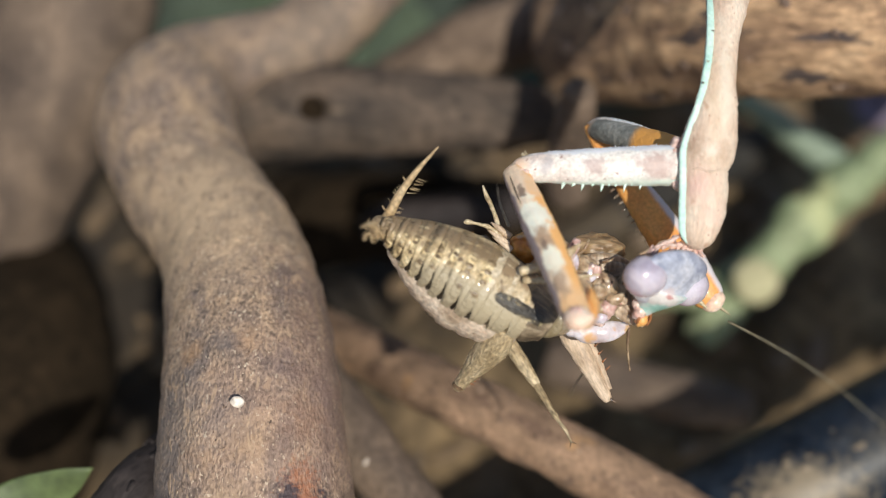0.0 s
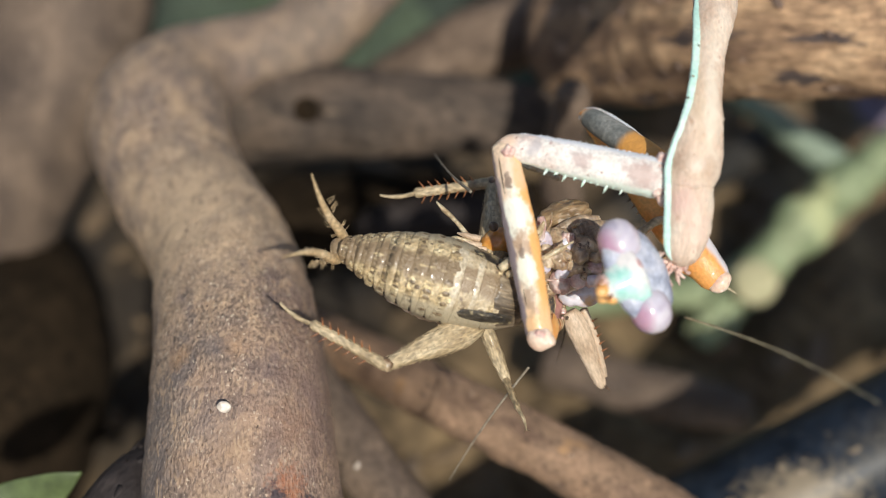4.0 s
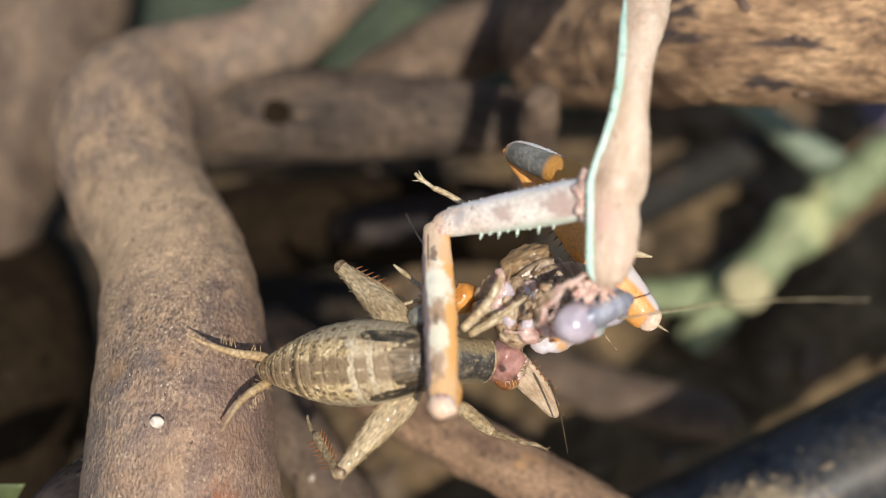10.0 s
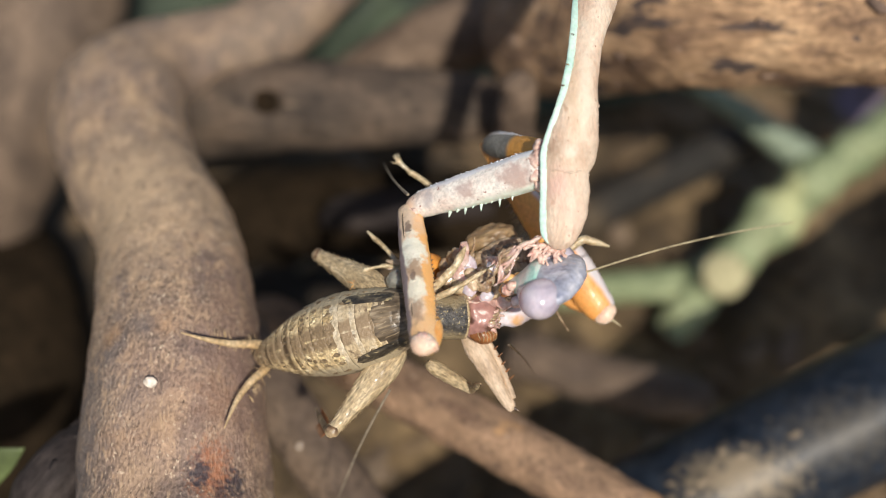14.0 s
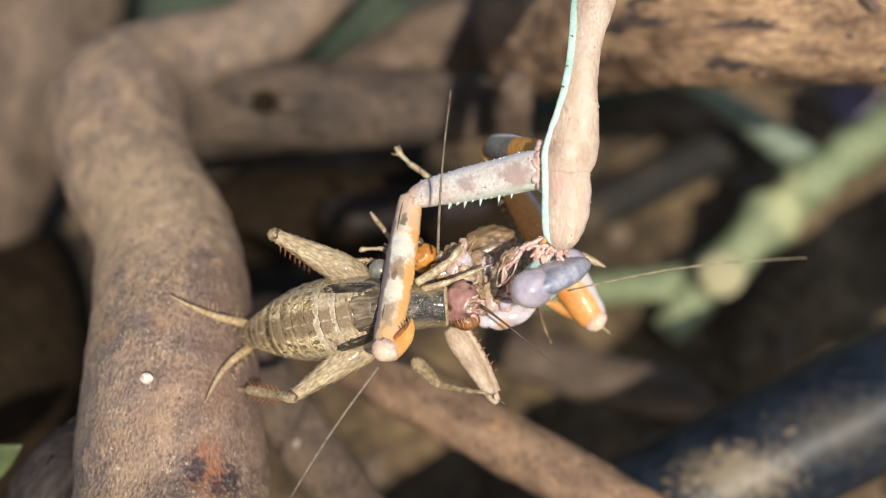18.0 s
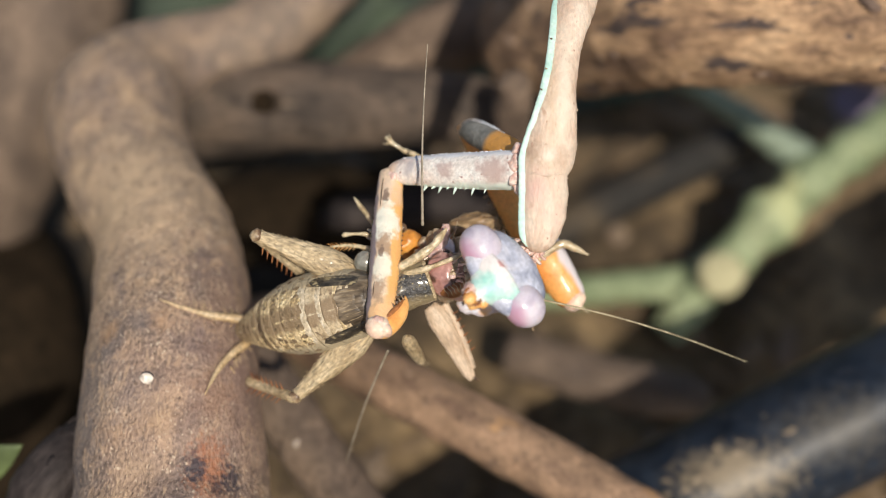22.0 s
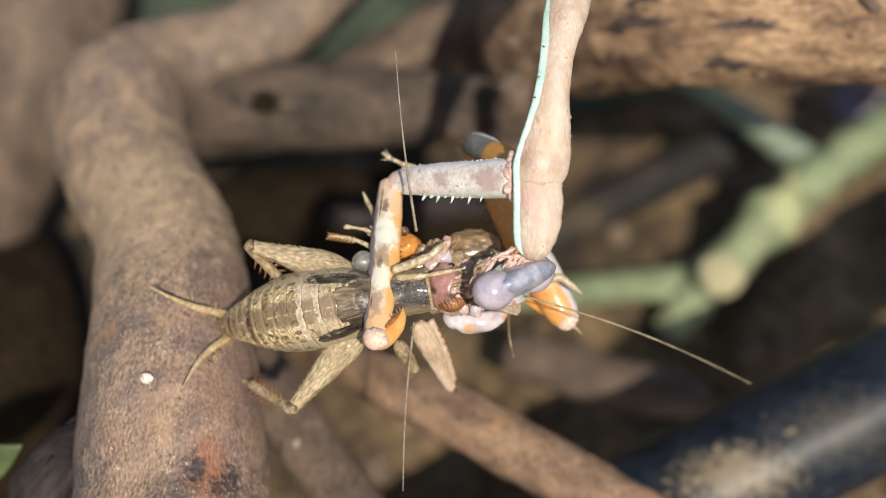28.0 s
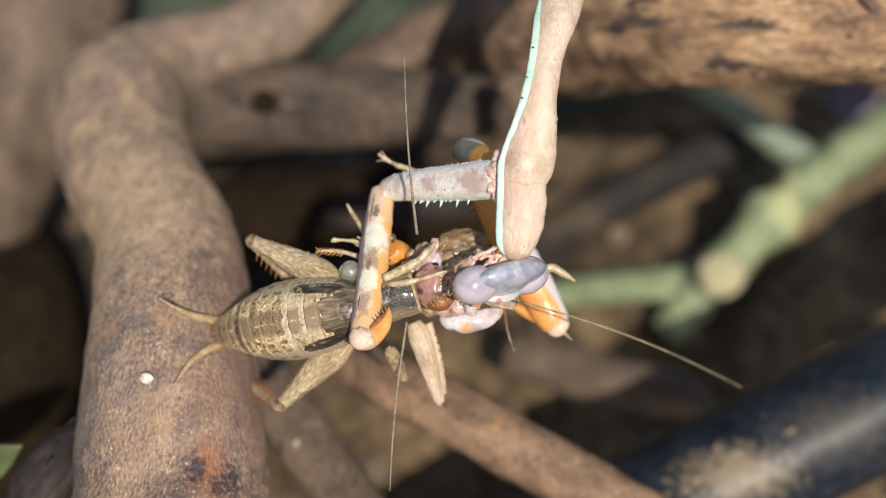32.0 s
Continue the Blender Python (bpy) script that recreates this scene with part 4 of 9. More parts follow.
part("fold", tube(fold, 0.15, 10, 1, 0.02, 0.3, 4), THORAX, mantis, "faint crease across the prothorax")
rng = random.Random(12)
for i in range(26):
    y = rng.uniform(-5.6, 3.5)
    x = float(np.interp(-y, (-3.5, -1.4, -0.1, 0.62, 1.1, 1.7, 2.86, 4.19, 5.2, 5.95), (1.98, 2.06, 1.89, 1.58, 1.42, 1.48, 1.49, 1.27, 0.88, 0.37)))
    part("pimple", spike((x - 0.05, y, 0.05), (x + rng.uniform(0.04, 0.09), y - 0.03, 0.08), 0.07, 5), THORAX, mantis)
rng = random.Random(31)
for i in range(18):
    x0, y0 = rng.uniform(-1.7, 0.0), rng.uniform(-6.7, -6.0)
    a = rng.uniform(2.6, 4.6)
    n = rng.uniform(0.5, 1.1)
    part("neck_fold", tube([(x0, y0, -0.5, 0.22), (x0 + 0.5 * n * math.cos(a), y0 + 0.5 * n * math.sin(a), -0.2, rng.uniform(0.09, 0.22)), (x0 + n * math.cos(a + 0.5), y0 + n * math.sin(a + 0.5), rng.uniform(-0.4, 0.2), 0.08)], 0.12, 9, 1, 0.1, 0.3, i), JOINT, mantis)
rng = random.Random(55)
for i in range(16):
    line = [(-1.7, -5.6, -0.1), (-3.0, -6.2, 0.25), (-4.0, -7.2, 0.35), (-4.5, -8.6, 0.1)]
    k = rng.randrange(3)
    a, b = Vector(line[k]), Vector(line[k + 1])
    a, b = (a.lerp(b, rng.uniform(-0.1, 0.3)), a.lerp(b, rng.uniform(0.8, 1.3)))
    a, b = [q + Vector((rng.gauss(0, 0.22), rng.gauss(0, 0.22), rng.uniform(-0.25, 0.25))) for q in (a, b)]
    c = (a + b) / 2 + Vector((rng.gauss(0, 0.22), rng.gauss(0, 0.22), 0.2))
    q = rng.uniform(0.07, 0.17)
    part("shred", tube([(*a, q * 0.6), (*c, q), (*b, q * 0.5)], 0.12, 8, 1, 0.07, 0.22, i), (JOINT, FLESH, JOINT, MUSCLE)[i % 4], mantis, "wet pink shred at the mouth")
for i, (px, py, w, r) in enumerate(((950, 262, -0.5, 0.55), (946, 285, -0.55, 0.75), (946, 308, -0.5, 0.65), (950, 325, -0.6, 0.5))):
    part("shoulder_joint", blob((px - 995) * 0.03813, (275 - py) * 0.03813, w, r, r * 1.1, r, 0.22, 0.5, i + 9, 3), JOINT, mantis)

near_coxa = part("fore_coxa", tube([(-0.34, 0, 0, 0.9), (0.22, 0, 0, 1.28), (1.68, 0.02, 0, 1.36), (3.92, 0, 0, 1.30), (6.72, -0.05, 0, 1.18), (8.96, -0.05, 0, 1.04), (10.19, 0, 0, 0.92), (10.98, 0.1, 0, 0.72), (11.42, 0.15, 0, 0.35)],
                                   0.2, 32, 0.8, 0.05, 0.6, 6), COXA, mantis, "pale pink foreleg coxa with brown blotches")
for x, size in ((1.6, 0.25), (2.1, 0.35), (2.75, 0.6), (3.3, 0.32), (3.8, 0.75), (4.35, 0.35), (4.8, 0.3), (5.3, 0.65), (5.9, 0.28), (6.6, 0.55), (7.2, 0.25), (7.9, 0.4)):
    part("spine", spike((x, 1.02, 0.15), (x + 0.16, 1.02 + size, 0.3), 0.15, 7), SPINE, near_coxa)
rng = random.Random(77)
for i in range(46):
    x = 0.4 + i * 0.215
    y = float(np.interp(x, (0.2, 1.7, 4, 6.7, 9, 10.2), (-1.24, -1.33, -1.28, -1.2, -1.07, -0.94)))
    part("bump", spike((x, y + 0.08, rng.uniform(-0.2, 0.3)), (x + rng.uniform(-0.1, 0.06), y - rng.uniform(0.0, 0.11), rng.uniform(-0.1, 0.35)), rng.uniform(0.07, 0.12), 5), COXA, near_coxa)
part("elbow_skin", blob(10.6, 0.45, 0.62, 0.5, 0.42, 0.3, 0.25, 0.35, 3), JOINT, near_coxa)

near_femur = part("fore_femur", tube([(-0.27, 0, 0, 0.35), (0.00, 0, 0, 0.72), (0.74, 0, 0, 0.86), (2.66, 0.02, 0, 0.95), (5.85, 0.05, 0, 1.06), (9.04, 0.05, 0, 1.0), (11.69, 0, 0, 0.92), (12.97, 0, 0, 0.85), (13.50, 0, 0, 0.5)],
                                     0.22, 32, 0.75, 0.05, 0.6, 8, ridges=4, ridge=0.035), FEMUR, mantis, "white femur with dark blotches and an orange inner face")
part("knee_knob", blob(13.05, -0.05, 0.2, 0.80, 0.88, 0.70, 0.07, 0.8, 2, 4), KNOB, near_femur, "pale pink knee knob")
part("knee_lobe", blob(13.30, 0.45, 0.25, 0.52, 0.50, 0.50, 0.12, 0.5, 7, 3), KNOB, near_femur)
part("knee_socket", blob(12.85, -0.10, 0.72, 0.40, 0.42, 0.22, 0.14, 0.3, 5, 3), JOINT, near_femur, "pink folded skin of the knee")
for x0, x1, k in ((0.9, 3.4, 0.055), (4.2, 5.1, 0.04), (6.0, 7.3, 0.05), (9.4, 10.8, 0.04)):
    part("groove", tube([(x0, -0.50, 0.52, 0.02), ((x0 + x1) / 2, -0.54, 0.56, k), (x1, -0.56, 0.56, 0.02)], 0.2, 8), HAIR, near_femur, "dark line along the femur")
for i in range(14):
    x = 5.6 + i * 0.42
    part("tooth", spike((x, 0.92, 0.1), (x - 0.1, 1.26, 0.15), 0.11, 5), KNEE, near_femur)
near_tibia = part("fore_tibia", tube([(-0.2, 0, 0, 0.4), (0.3, 0, 0, 0.70), (1.4, -0.1, 0, 0.68), (2.3, 0, 0, 0.55), (3.0, 0.25, 0, 0.30), (3.4, 0.55, 0, 0.06)], 0.2, 20, 0.8, 0.04, 0.6, 3), ORANGE, mantis, "orange serrated tibia folded round the prey")
part("gutter", tube([(0.6, 0.42, 0.3, 0.1), (1.6, 0.38, 0.34, 0.2), (2.6, 0.4, 0.28, 0.12), (3.2, 0.55, 0.15, 0.03)], 0.2, 8), THORN, near_tibia, "dark red-brown inner gutter")
for i in range(8):
    x = 0.9 + i * 0.30
    part("tooth", spike((x, 0.55 - 0.02 * i, 0.2), (x + 0.05, 0.95 - 0.02 * i, 0.3), 0.09, 5), KNEE, near_tibia)

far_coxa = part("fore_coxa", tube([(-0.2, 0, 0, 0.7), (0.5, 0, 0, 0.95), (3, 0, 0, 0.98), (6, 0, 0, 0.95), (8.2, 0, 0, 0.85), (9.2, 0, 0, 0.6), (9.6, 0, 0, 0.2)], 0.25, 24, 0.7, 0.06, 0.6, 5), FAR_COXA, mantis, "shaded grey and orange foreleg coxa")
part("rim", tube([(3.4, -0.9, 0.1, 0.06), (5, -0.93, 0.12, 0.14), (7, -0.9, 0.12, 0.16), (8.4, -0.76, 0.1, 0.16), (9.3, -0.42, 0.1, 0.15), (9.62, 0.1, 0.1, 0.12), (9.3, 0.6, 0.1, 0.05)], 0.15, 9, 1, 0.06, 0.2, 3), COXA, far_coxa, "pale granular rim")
far_femur = part("fore_femur", tube([(-0.2, 0, 0, 0.4), (0.6, 0, 0, 0.6), (3, 0, 0, 0.85), (7, 0, 0, 1.25), (11.0, 0, 0, 1.5), (14.2, 0, 0, 1.28), (15.4, 0, 0, 0.98), (16.0, 0, 0, 0.3)], 0.25, 28, 0.7, 0.06, 0.7, 9), FAR_FEMUR, mantis, "shaded orange and grey foreleg femur")
for i in range(10):
    x = 4.2 + i * 0.55
    part("tooth", spike((x, -1.05, 0), (x + 0.1, -1.65, 0.1), 0.12, 5), KNEE, far_femur)
part("knee_knob", blob(15.5, 0.05, 0.15, 0.74, 0.9, 0.62, 0.10, 0.8, 6, 3), KNOB, far_femur, "pale pink knee knob")
part("claw", spike((15.8, 0.1, 0), (17.0, 0.5, 0.1), 0.16, 6), PALE_HAIR, far_femur, "small pale hooked claw")
far_tibia = part("fore_tibia", tube([(-0.1, 0, 0, 0.4), (0.4, 0, 0, 0.65), (1.6, 0.1, 0, 0.6), (3, 0.2, 0, 0.4), (4, 0.3, 0, 0.1)], 0.2, 18, 0.7, 0.05, 0.6, 4), ORANGE, mantis)

mantis_head = part("head", tube([(-3.0, 0.2, 0, 0.9), (-2.2, 0.15, 0, 1.55), (-1.1, 0.15, 0, 1.88), (0, 0.15, 0, 2.0), (1.1, 0.15, 0, 1.88), (2.2, 0.15, 0, 1.55), (3.0, 0.2, 0, 0.9)], 0.2, 36, 0.52, 0.07, 0.8, 2), CROWN, mantis, "grey-violet triangular head")
part("crown", tube([(-3.0, -0.1, -0.05, 0.8), (-2.0, -0.45, -0.05, 1.45), (-1.0, -0.62, -0.05, 1.72), (0, -0.68, -0.05, 1.8), (1.0, -0.62, -0.05, 1.72), (2.0, -0.45, -0.05, 1.45), (3.0, -0.1, -0.05, 0.8)], 0.2, 32, 0.5, 0.06, 0.8, 5), CROWN, mantis_head, "grey-violet crown behind the eyes")
for s in (-1, 1):
    part("eye", blob(2.35 * s, 0.1, 0, 1.58, 1.42, 1.30, 0.05, 1.4, s + 3, 4), EYE, mantis_head, "lavender bulging compound eye")
part("face", tube([(0, 0.4, 0, 2.35), (0, 1.0, 0, 2.15), (0, 1.6, 0, 1.6), (0, 2.3, 0, 0.9), (0, 2.8, 0, 0.6), (0, 3.0, 0, 0.3)], 0.15, 32, 0.62, 0.06, 0.6, 3), FACE, mantis_head, "mint and white face plate")
for i, (x, y, z, r) in enumerate(((0.4, 2.9, 0.2, 0.42), (-0.45, 2.8, -0.1, 0.45), (0, 3.3, -0.3, 0.4), (-0.7, 2.4, 0.3, 0.35), (0.7, 2.4, 0.2, 0.33))):
    part("mouthpart", blob(x, y, z, r, r * 1.3, r, 0.15, 0.4, i, 2), JOINT if i % 2 else ORANGE, mantis_head)
for i, s in enumerate((-1, 1)):
    part("palp", tube([(0.4 * s, 2.6, -0.2, 0.12), (0.6 * s, 3.0, -0.4, 0.11), (0.55 * s, 3.4, -0.5, 0.09), (0.4 * s, 3.6, -0.4, 0.05)], 0.15, 8), THORN, mantis_head)
pale_antenna = part("antenna", tube([(0, 0, 0, 0.075), (4, 0.25, 0, 0.065), (8, 0.35, 0, 0.055), (12, 0.2, 0, 0.045), (16.2, -0.2, 0, 0.03)], 0.35, 7), PALE_HAIR, mantis, "fine pale antenna")


# ---- banded cricket ----
cricket = thing("cricket", STAGE, "tan and brown banded cricket nymph held by the mantis", "cricket")
HALF = [(0.6, 1.7), (0, 2.1), (-1.6, 2.5), (-3.2, 2.76), (-4.6, 2.88), (-5.9, 2.82), (-7.1, 2.62), (-8.2, 2.32), (-9.2, 1.98), (-10.1, 1.6), (-11, 1.2), (-11.7, 0.9), (-12.4, 0.4)]


def breadth(x):
    xs, hs = [-a for a, _ in HALF], [h for _, h in HALF]
    return float(np.interp(-x, xs, hs))


abdomen = part("abdomen", tube([(0.4, 0, -0.1, 1.5), (-2, 0, -0.05, 2.42), (-4.6, 0, -0.05, 2.76), (-7.1, 0, -0.04, 2.5), (-9.2, 0, -0.03, 1.88), (-11, 0, -0.02, 1.1), (-12.2, 0, 0, 0.5)], 0.3, 32, 0.90), LIP, cricket)
cuts = [-0.45, -1.55, -2.9, -4.2, -5.4, -6.5, -7.5, -8.4, -9.25, -10.05, -10.8, -11.45, -12.1]
for i, (a, b) in enumerate(zip(cuts, cuts[1:])):
    gap = 0.21 if i in (4, 5, 6) else 0.17 if i > 2 else 0.07
    w = a - b
    part("tergite", tube([(a + 0.03, 0, 0, breadth(a) - 0.05), (a - 0.1 * w, 0, 0.02, breadth(a - 0.1 * w) + 0.02), (a - 0.5 * w, 0, 0.02, breadth(a - 0.5 * w) + 0.05), (b + 0.30 * w, 0, 0.02, breadth(b + 0.3 * w) + 0.045)], 0.1, 44, 0.92, 0.05, 0.4, i), PALE_TERGITE if i < 3 else TERGITE, abdomen, "pale cross band" if i < 3 else "")
    part("segment_rim", tube([(b + 0.36 * w, 0, 0.02, breadth(b + 0.36 * w) - 0.02), (b + 0.30 * w, 0, 0.02, breadth(b + 0.3 * w) + 0.05), (b + gap + 0.05, 0, 0.02, breadth(b) + 0.055), (b + gap, 0, 0, breadth(b) + 0.02), (b + gap - 0.02, 0, 0, breadth(b) - 0.15)], 0.07, 44, 0.92, 0.03, 0.4, i + 20), PALE_RIM if i in (1, 2) else RIM, abdomen)
    if i > 1:
        part("joint", tube([(b + gap + 0.02, 0, 0, breadth(b) - 0.1), (b + gap - 0.01, 0, 0.01, breadth(b) - 0.005), (b + 0.05, 0, 0.01, breadth(b) - 0.005), (b + 0.02, 0, 0, breadth(b) - 0.1)], 0.05, 40, 0.92), LIP, abdomen, "dark joint between two rings")


def shell(x0, x1, a0, a1, lift, thick=0.06, point=0.6, nx=10, na=7):
    """A scale that lies on the abdomen from x0 back to x1 (mm) between two angles up from its side (degrees), narrowing to a point."""
    bm = bmesh.new()
    sheets = []
    for h in (lift, lift - thick):
        grid = []
        for i in range(nx + 1):
            s = i / nx
            x = x0 + (x1 - x0) * s
            narrow = (1 - s ** 3) ** point if point > 0 else max(0.05, 1 - (2 * s - 1) ** 2) ** 0.5
            row = []
            for k in range(na + 1):
                c = 2 * k / na - 1
                a = radians((a0 + a1) / 2 + (a1 - a0) / 2 * c * narrow)
                q = breadth(x) + h - 0.05 * c * c
                row.append(bm.verts.new((x / 1000, q * math.cos(a) / 1000, (0.92 * q * math.sin(a) + 0.02) / 1000)))
            grid.append(row)
        sheets.append(grid)
        for a, b in zip(grid, grid[1:]):
            for k in range(na):
                bm.faces.new((a[k], a[k + 1], b[k + 1], b[k]))
    bmesh.ops.recalc_face_normals(bm, faces=bm.faces)
    return finish(bm)


rng = random.Random(8)
for i, (a, b) in enumerate(zip(cuts, cuts[1:])):
    for angle in (24, 46, 60, 78, 102, 120, 134, 156):
        if rng.random() < 0.9 and not (i < 3 and angle in (60, 78, 102, 120)):
            c = angle + rng.uniform(-3, 3)
            half = rng.uniform(4, 8) if angle in (78, 102) else rng.uniform(2.5, 5)
            top = a + (b - a) * rng.uniform(0.05, 0.2)
            part("mark", shell(top, a + (b - a) * rng.uniform(0.45, 0.7), c - half, c + half, 0.078, 0.05, -1, 6, 4), MARK, abdomen)
belly = []
for i in range(33):
    x = -0.5 - 0.32 * i
    q = float(np.interp(-x, (0.5, 3, 5.5, 8, 10.9), (2.0, 2.68, 2.78, 2.25, 0.9)))
    belly.append((x, 0, float(np.interp(-x, (0.5, 5, 10.9), (-1.3, -1.55, -0.6))), q - (0.09 if i % 4 == 0 else 0)))
part("belly", tube(belly, 0.16, 40, 0.92, 0.06, 0.6, 50), BELLY, abdomen, "pale plump ringed belly")
part("tail_plate", blob(-12.2, 0, 0, 0.5, 0.75, 0.5, 0.1, 0.5, 4), TERGITE, abdomen)
part("thorax_back", tube([(0.9, 0, 0.1, 1.55), (0.3, 0, 0.15, 1.92), (-0.2, 0, 0.12, 2.14), (-0.55, 0, 0.08, 2.27), (-0.7, 0, 0.05, 2.0)], 0.15, 36, 0.93, 0.05, 0.7, 3), BACK, cricket, "dark streaked back of the thorax")
for a0, a1 in ((29, 52), (128, 151)):
    part("wing_pad", shell(0.3, -3.5, a0, a1, 0.14, 0.1, 0.32, 14), PAD, cricket, "dark lateral wing pad")
for a0, a1 in ((58, 90), (90, 122)):
    part("wing_pad", shell(0.8, -1.35, a0, a1, 0.15, 0.05, 0.10, 14), BACK, cricket, "streaked brown inner wing pad")
for a in (64, 73, 82, 98, 107, 116):
    part("vein", shell(0.6, -0.7 - 0.1 * (a % 5), a - 0.45, a + 0.45, 0.165, 0.04, 0.3, 12, 3), LEG_RIB, cricket)
part("membrane", blob(-0.2, 2.6, -0.9, 0.85, 0.85, 0.85, 0.03, 1, 2), BUBBLE, cricket, "milky round membrane at the leg base")
pronotum = part("pronotum", tube([(-1.75, 0, 0, 1.35), (-1.6, 0, 0, 1.62), (-0.8, 0, 0.05, 1.62), (0, 0, 0.05, 1.56), (0.9, 0, 0.03, 1.55), (1.45, 0, 0, 1.55), (1.6, 0, 0, 1.2)], 0.15, 36, 0.85, 0.07, 0.9, 6), PRONOTUM, cricket, "glossy dark bronze pronotum")
part("collar", tube([(1.35, 0, 0, 1.5), (1.5, 0, 0, 1.56), (1.62, 0, 0, 1.55), (1.7, 0, 0, 1.35)], 0.08, 36, 0.85, 0.04, 0.5, 2), LEG, pronotum, "tan front rim")
cricket_head = part("head", blob(-0.1, 0, 0, 1.35, 1.6, 1.4, 0.22, 0.8, 5, 4), HEAD, cricket, "glossy red-brown chewed head")
part("eye", blob(0.45, 1.42, 0.05, 0.30, 0.20, 0.32, 0, 1, 0, 3), BLACK, cricket_head)
cheek = part("cheek", blob(0.15, -1.15, 0.40, 0.98, 0.68, 0.95, 0.06, 0.7, 12, 4), THORN, cricket_head, "dark red-brown cheek with golden lines")
for i in range(6):
    row = []
    for k in range(6):
        x, y = -0.55 + 0.27 * i + 0.05 * k, -0.72 - 0.17 * k
        up = 1 - ((x - 0.15) / 0.98) ** 2 - ((y + 1.15) / 0.68) ** 2
        row.append((x + 0.05 * math.sin(2.1 * k + i), y, 0.40 + 0.95 * math.sqrt(max(0.0, up)), 0.03 if 0 < k < 5 else 0.015))
    part("line", tube(row, 0.1, 7), LEG_RIB, cheek, "golden line")
def head_skin(x, y):
    return 1.4 * math.sqrt(max(0.02, 1 - ((x + 0.1) / 1.35) ** 2 - (y / 1.6) ** 2)) + 0.03


rng = random.Random(63)
for i in range(9):
    x, y = rng.uniform(0.2, 0.9), rng.uniform(-0.9, 1.1)
    x2, y2 = x + rng.uniform(0.2, 0.7), y + rng.uniform(-0.5, 0.5)
    part("strand", tube([(x - 0.3, y, head_skin(x - 0.3, y), 0.08), (x, y, head_skin(x, y) + 0.08, rng.uniform(0.1, 0.2)), (x2, y2, head_skin(x, y) - 0.2, 0.07)], 0.12, 9, 1, 0.06, 0.25, i), (FLESH, JOINT, MUSCLE)[i % 3], cricket_head, "wet torn strand")
for i, (x, y) in enumerate(((1.2, 0.5), (1.25, -0.1), (1.15, -0.6), (1.0, 0.9))):
    part("mouthpart", blob(x, y, -0.35, 0.4, 0.35, 0.4, 0.15, 0.4, i, 2), MUSCLE, cricket_head)


def hind_femur(name):
    ob = part(name, tube([(-0.3, 0, 0, 0.4), (0.2, 0, 0, 0.75), (1.4, 0, 0, 1.08), (2.8, 0, 0, 1.05), (4.4, 0, 0, 0.82), (6, 0, 0, 0.58), (7.0, 0, 0, 0.46), (7.5, 0, 0, 0.45), (7.8, 0, 0, 0.2)], 0.2, 28, 0.72, 0.04, 0.6, 2, ridges=6, ridge=0.02), LEG, cricket, "tan jumping-leg femur with dark mottling")
    part("knee", blob(7.42, 0, 0.0, 0.46, 0.47, 0.40, 0.10, 0.4, 3), KNEE, ob, "dark brown knee cap")
    fuzz = random.Random(19)
    for i in range(36):
        x, side = 0.6 + i * 0.19, fuzz.choice((-1, 1))
        r = float(np.interp(x, (0.2, 1.4, 2.8, 4.4, 6, 7), (0.75, 1.08, 1.05, 0.82, 0.58, 0.46)))
        part("bristle", spike((x, 0.96 * r * side, 0.1), (x + 0.2, (r + 0.08) * side, fuzz.uniform(-0.1, 0.3)), 0.02, 4), LEG, ob)
    for i in range(11):
        x = 1.0 + i * 0.5
        r = float(np.interp(x, (0.2, 1.4, 2.8, 4.4, 6), (0.75, 1.08, 1.05, 0.82, 0.58)))
        part("rib", tube([(x - 0.25, 0.5 * r, 0.58 * r, 0.025), (x + 0.05, 0.1 * r, 0.71 * r, 0.03), (x - 0.2, -0.4 * r, 0.635 * r, 0.025)], 0.15, 5), LEG_RIB, ob)
    return ob


def hind_tibia(name):
    ob = part(name, tube([(-0.1, 0, 0, 0.36), (0.3, 0, 0, 0.40), (2.5, 0, 0, 0.37), (4.6, 0, 0, 0.36), (5.5, 0, 0, 0.36), (5.7, 0, 0, 0.14)], 0.25, 14, 1, 0.03, 0.5, 4), LEG, cricket, "thorny tan tibia")
    for i in range(7):
        for s in (-1, 1):
            x = 1.2 + i * 0.6
            part("thorn", spike((x, 0.18 * s, 0.1), (x + 0.4, 0.80 * s, 0.34), 0.075, 5), THORN, ob)
    foot = part("foot", tube([(5.5, 0, 0, 0.16), (6.4, 0.1, 0.05, 0.14), (6.6, 0.1, 0.05, 0.18), (7.4, 0, 0.1, 0.11), (8.1, -0.2, 0.2, 0.07)], 0.2, 10, 1, 0.02, 0.4, 5), LEG, ob)
    return ob


hind_femur_a, hind_femur_b = hind_femur("hind_femur"), hind_femur("hind_femur")
hind_tibia_a, hind_tibia_b = hind_tibia("hind_tibia"), hind_tibia("hind_tibia")


def cercus(name, bend):
    ob = part(name, tube([(-0.1, 0, 0, 0.36), (0.6, 0, 0, 0.35), (2.3, bend * 0.6, 0, 0.27), (4.2, bend * 0.6, 0, 0.18), (6.4, 0, 0, 0.04)], 0.2, 12), CERCUS, cricket, "straw-coloured tapering cercus")
    rng = random.Random(3)
    for i in range(34):
        x = rng.uniform(0.0, 1.0) ** 1.5 * 3.8
        a = rng.uniform(0, 6.28)
        part("bristle", spike((x, 0.15 * math.cos(a), 0.15 * math.sin(a)), (x + 0.25, 0.75 * math.cos(a), 0.75 * math.sin(a)), 0.02, 4), CERCUS, ob)
    return ob


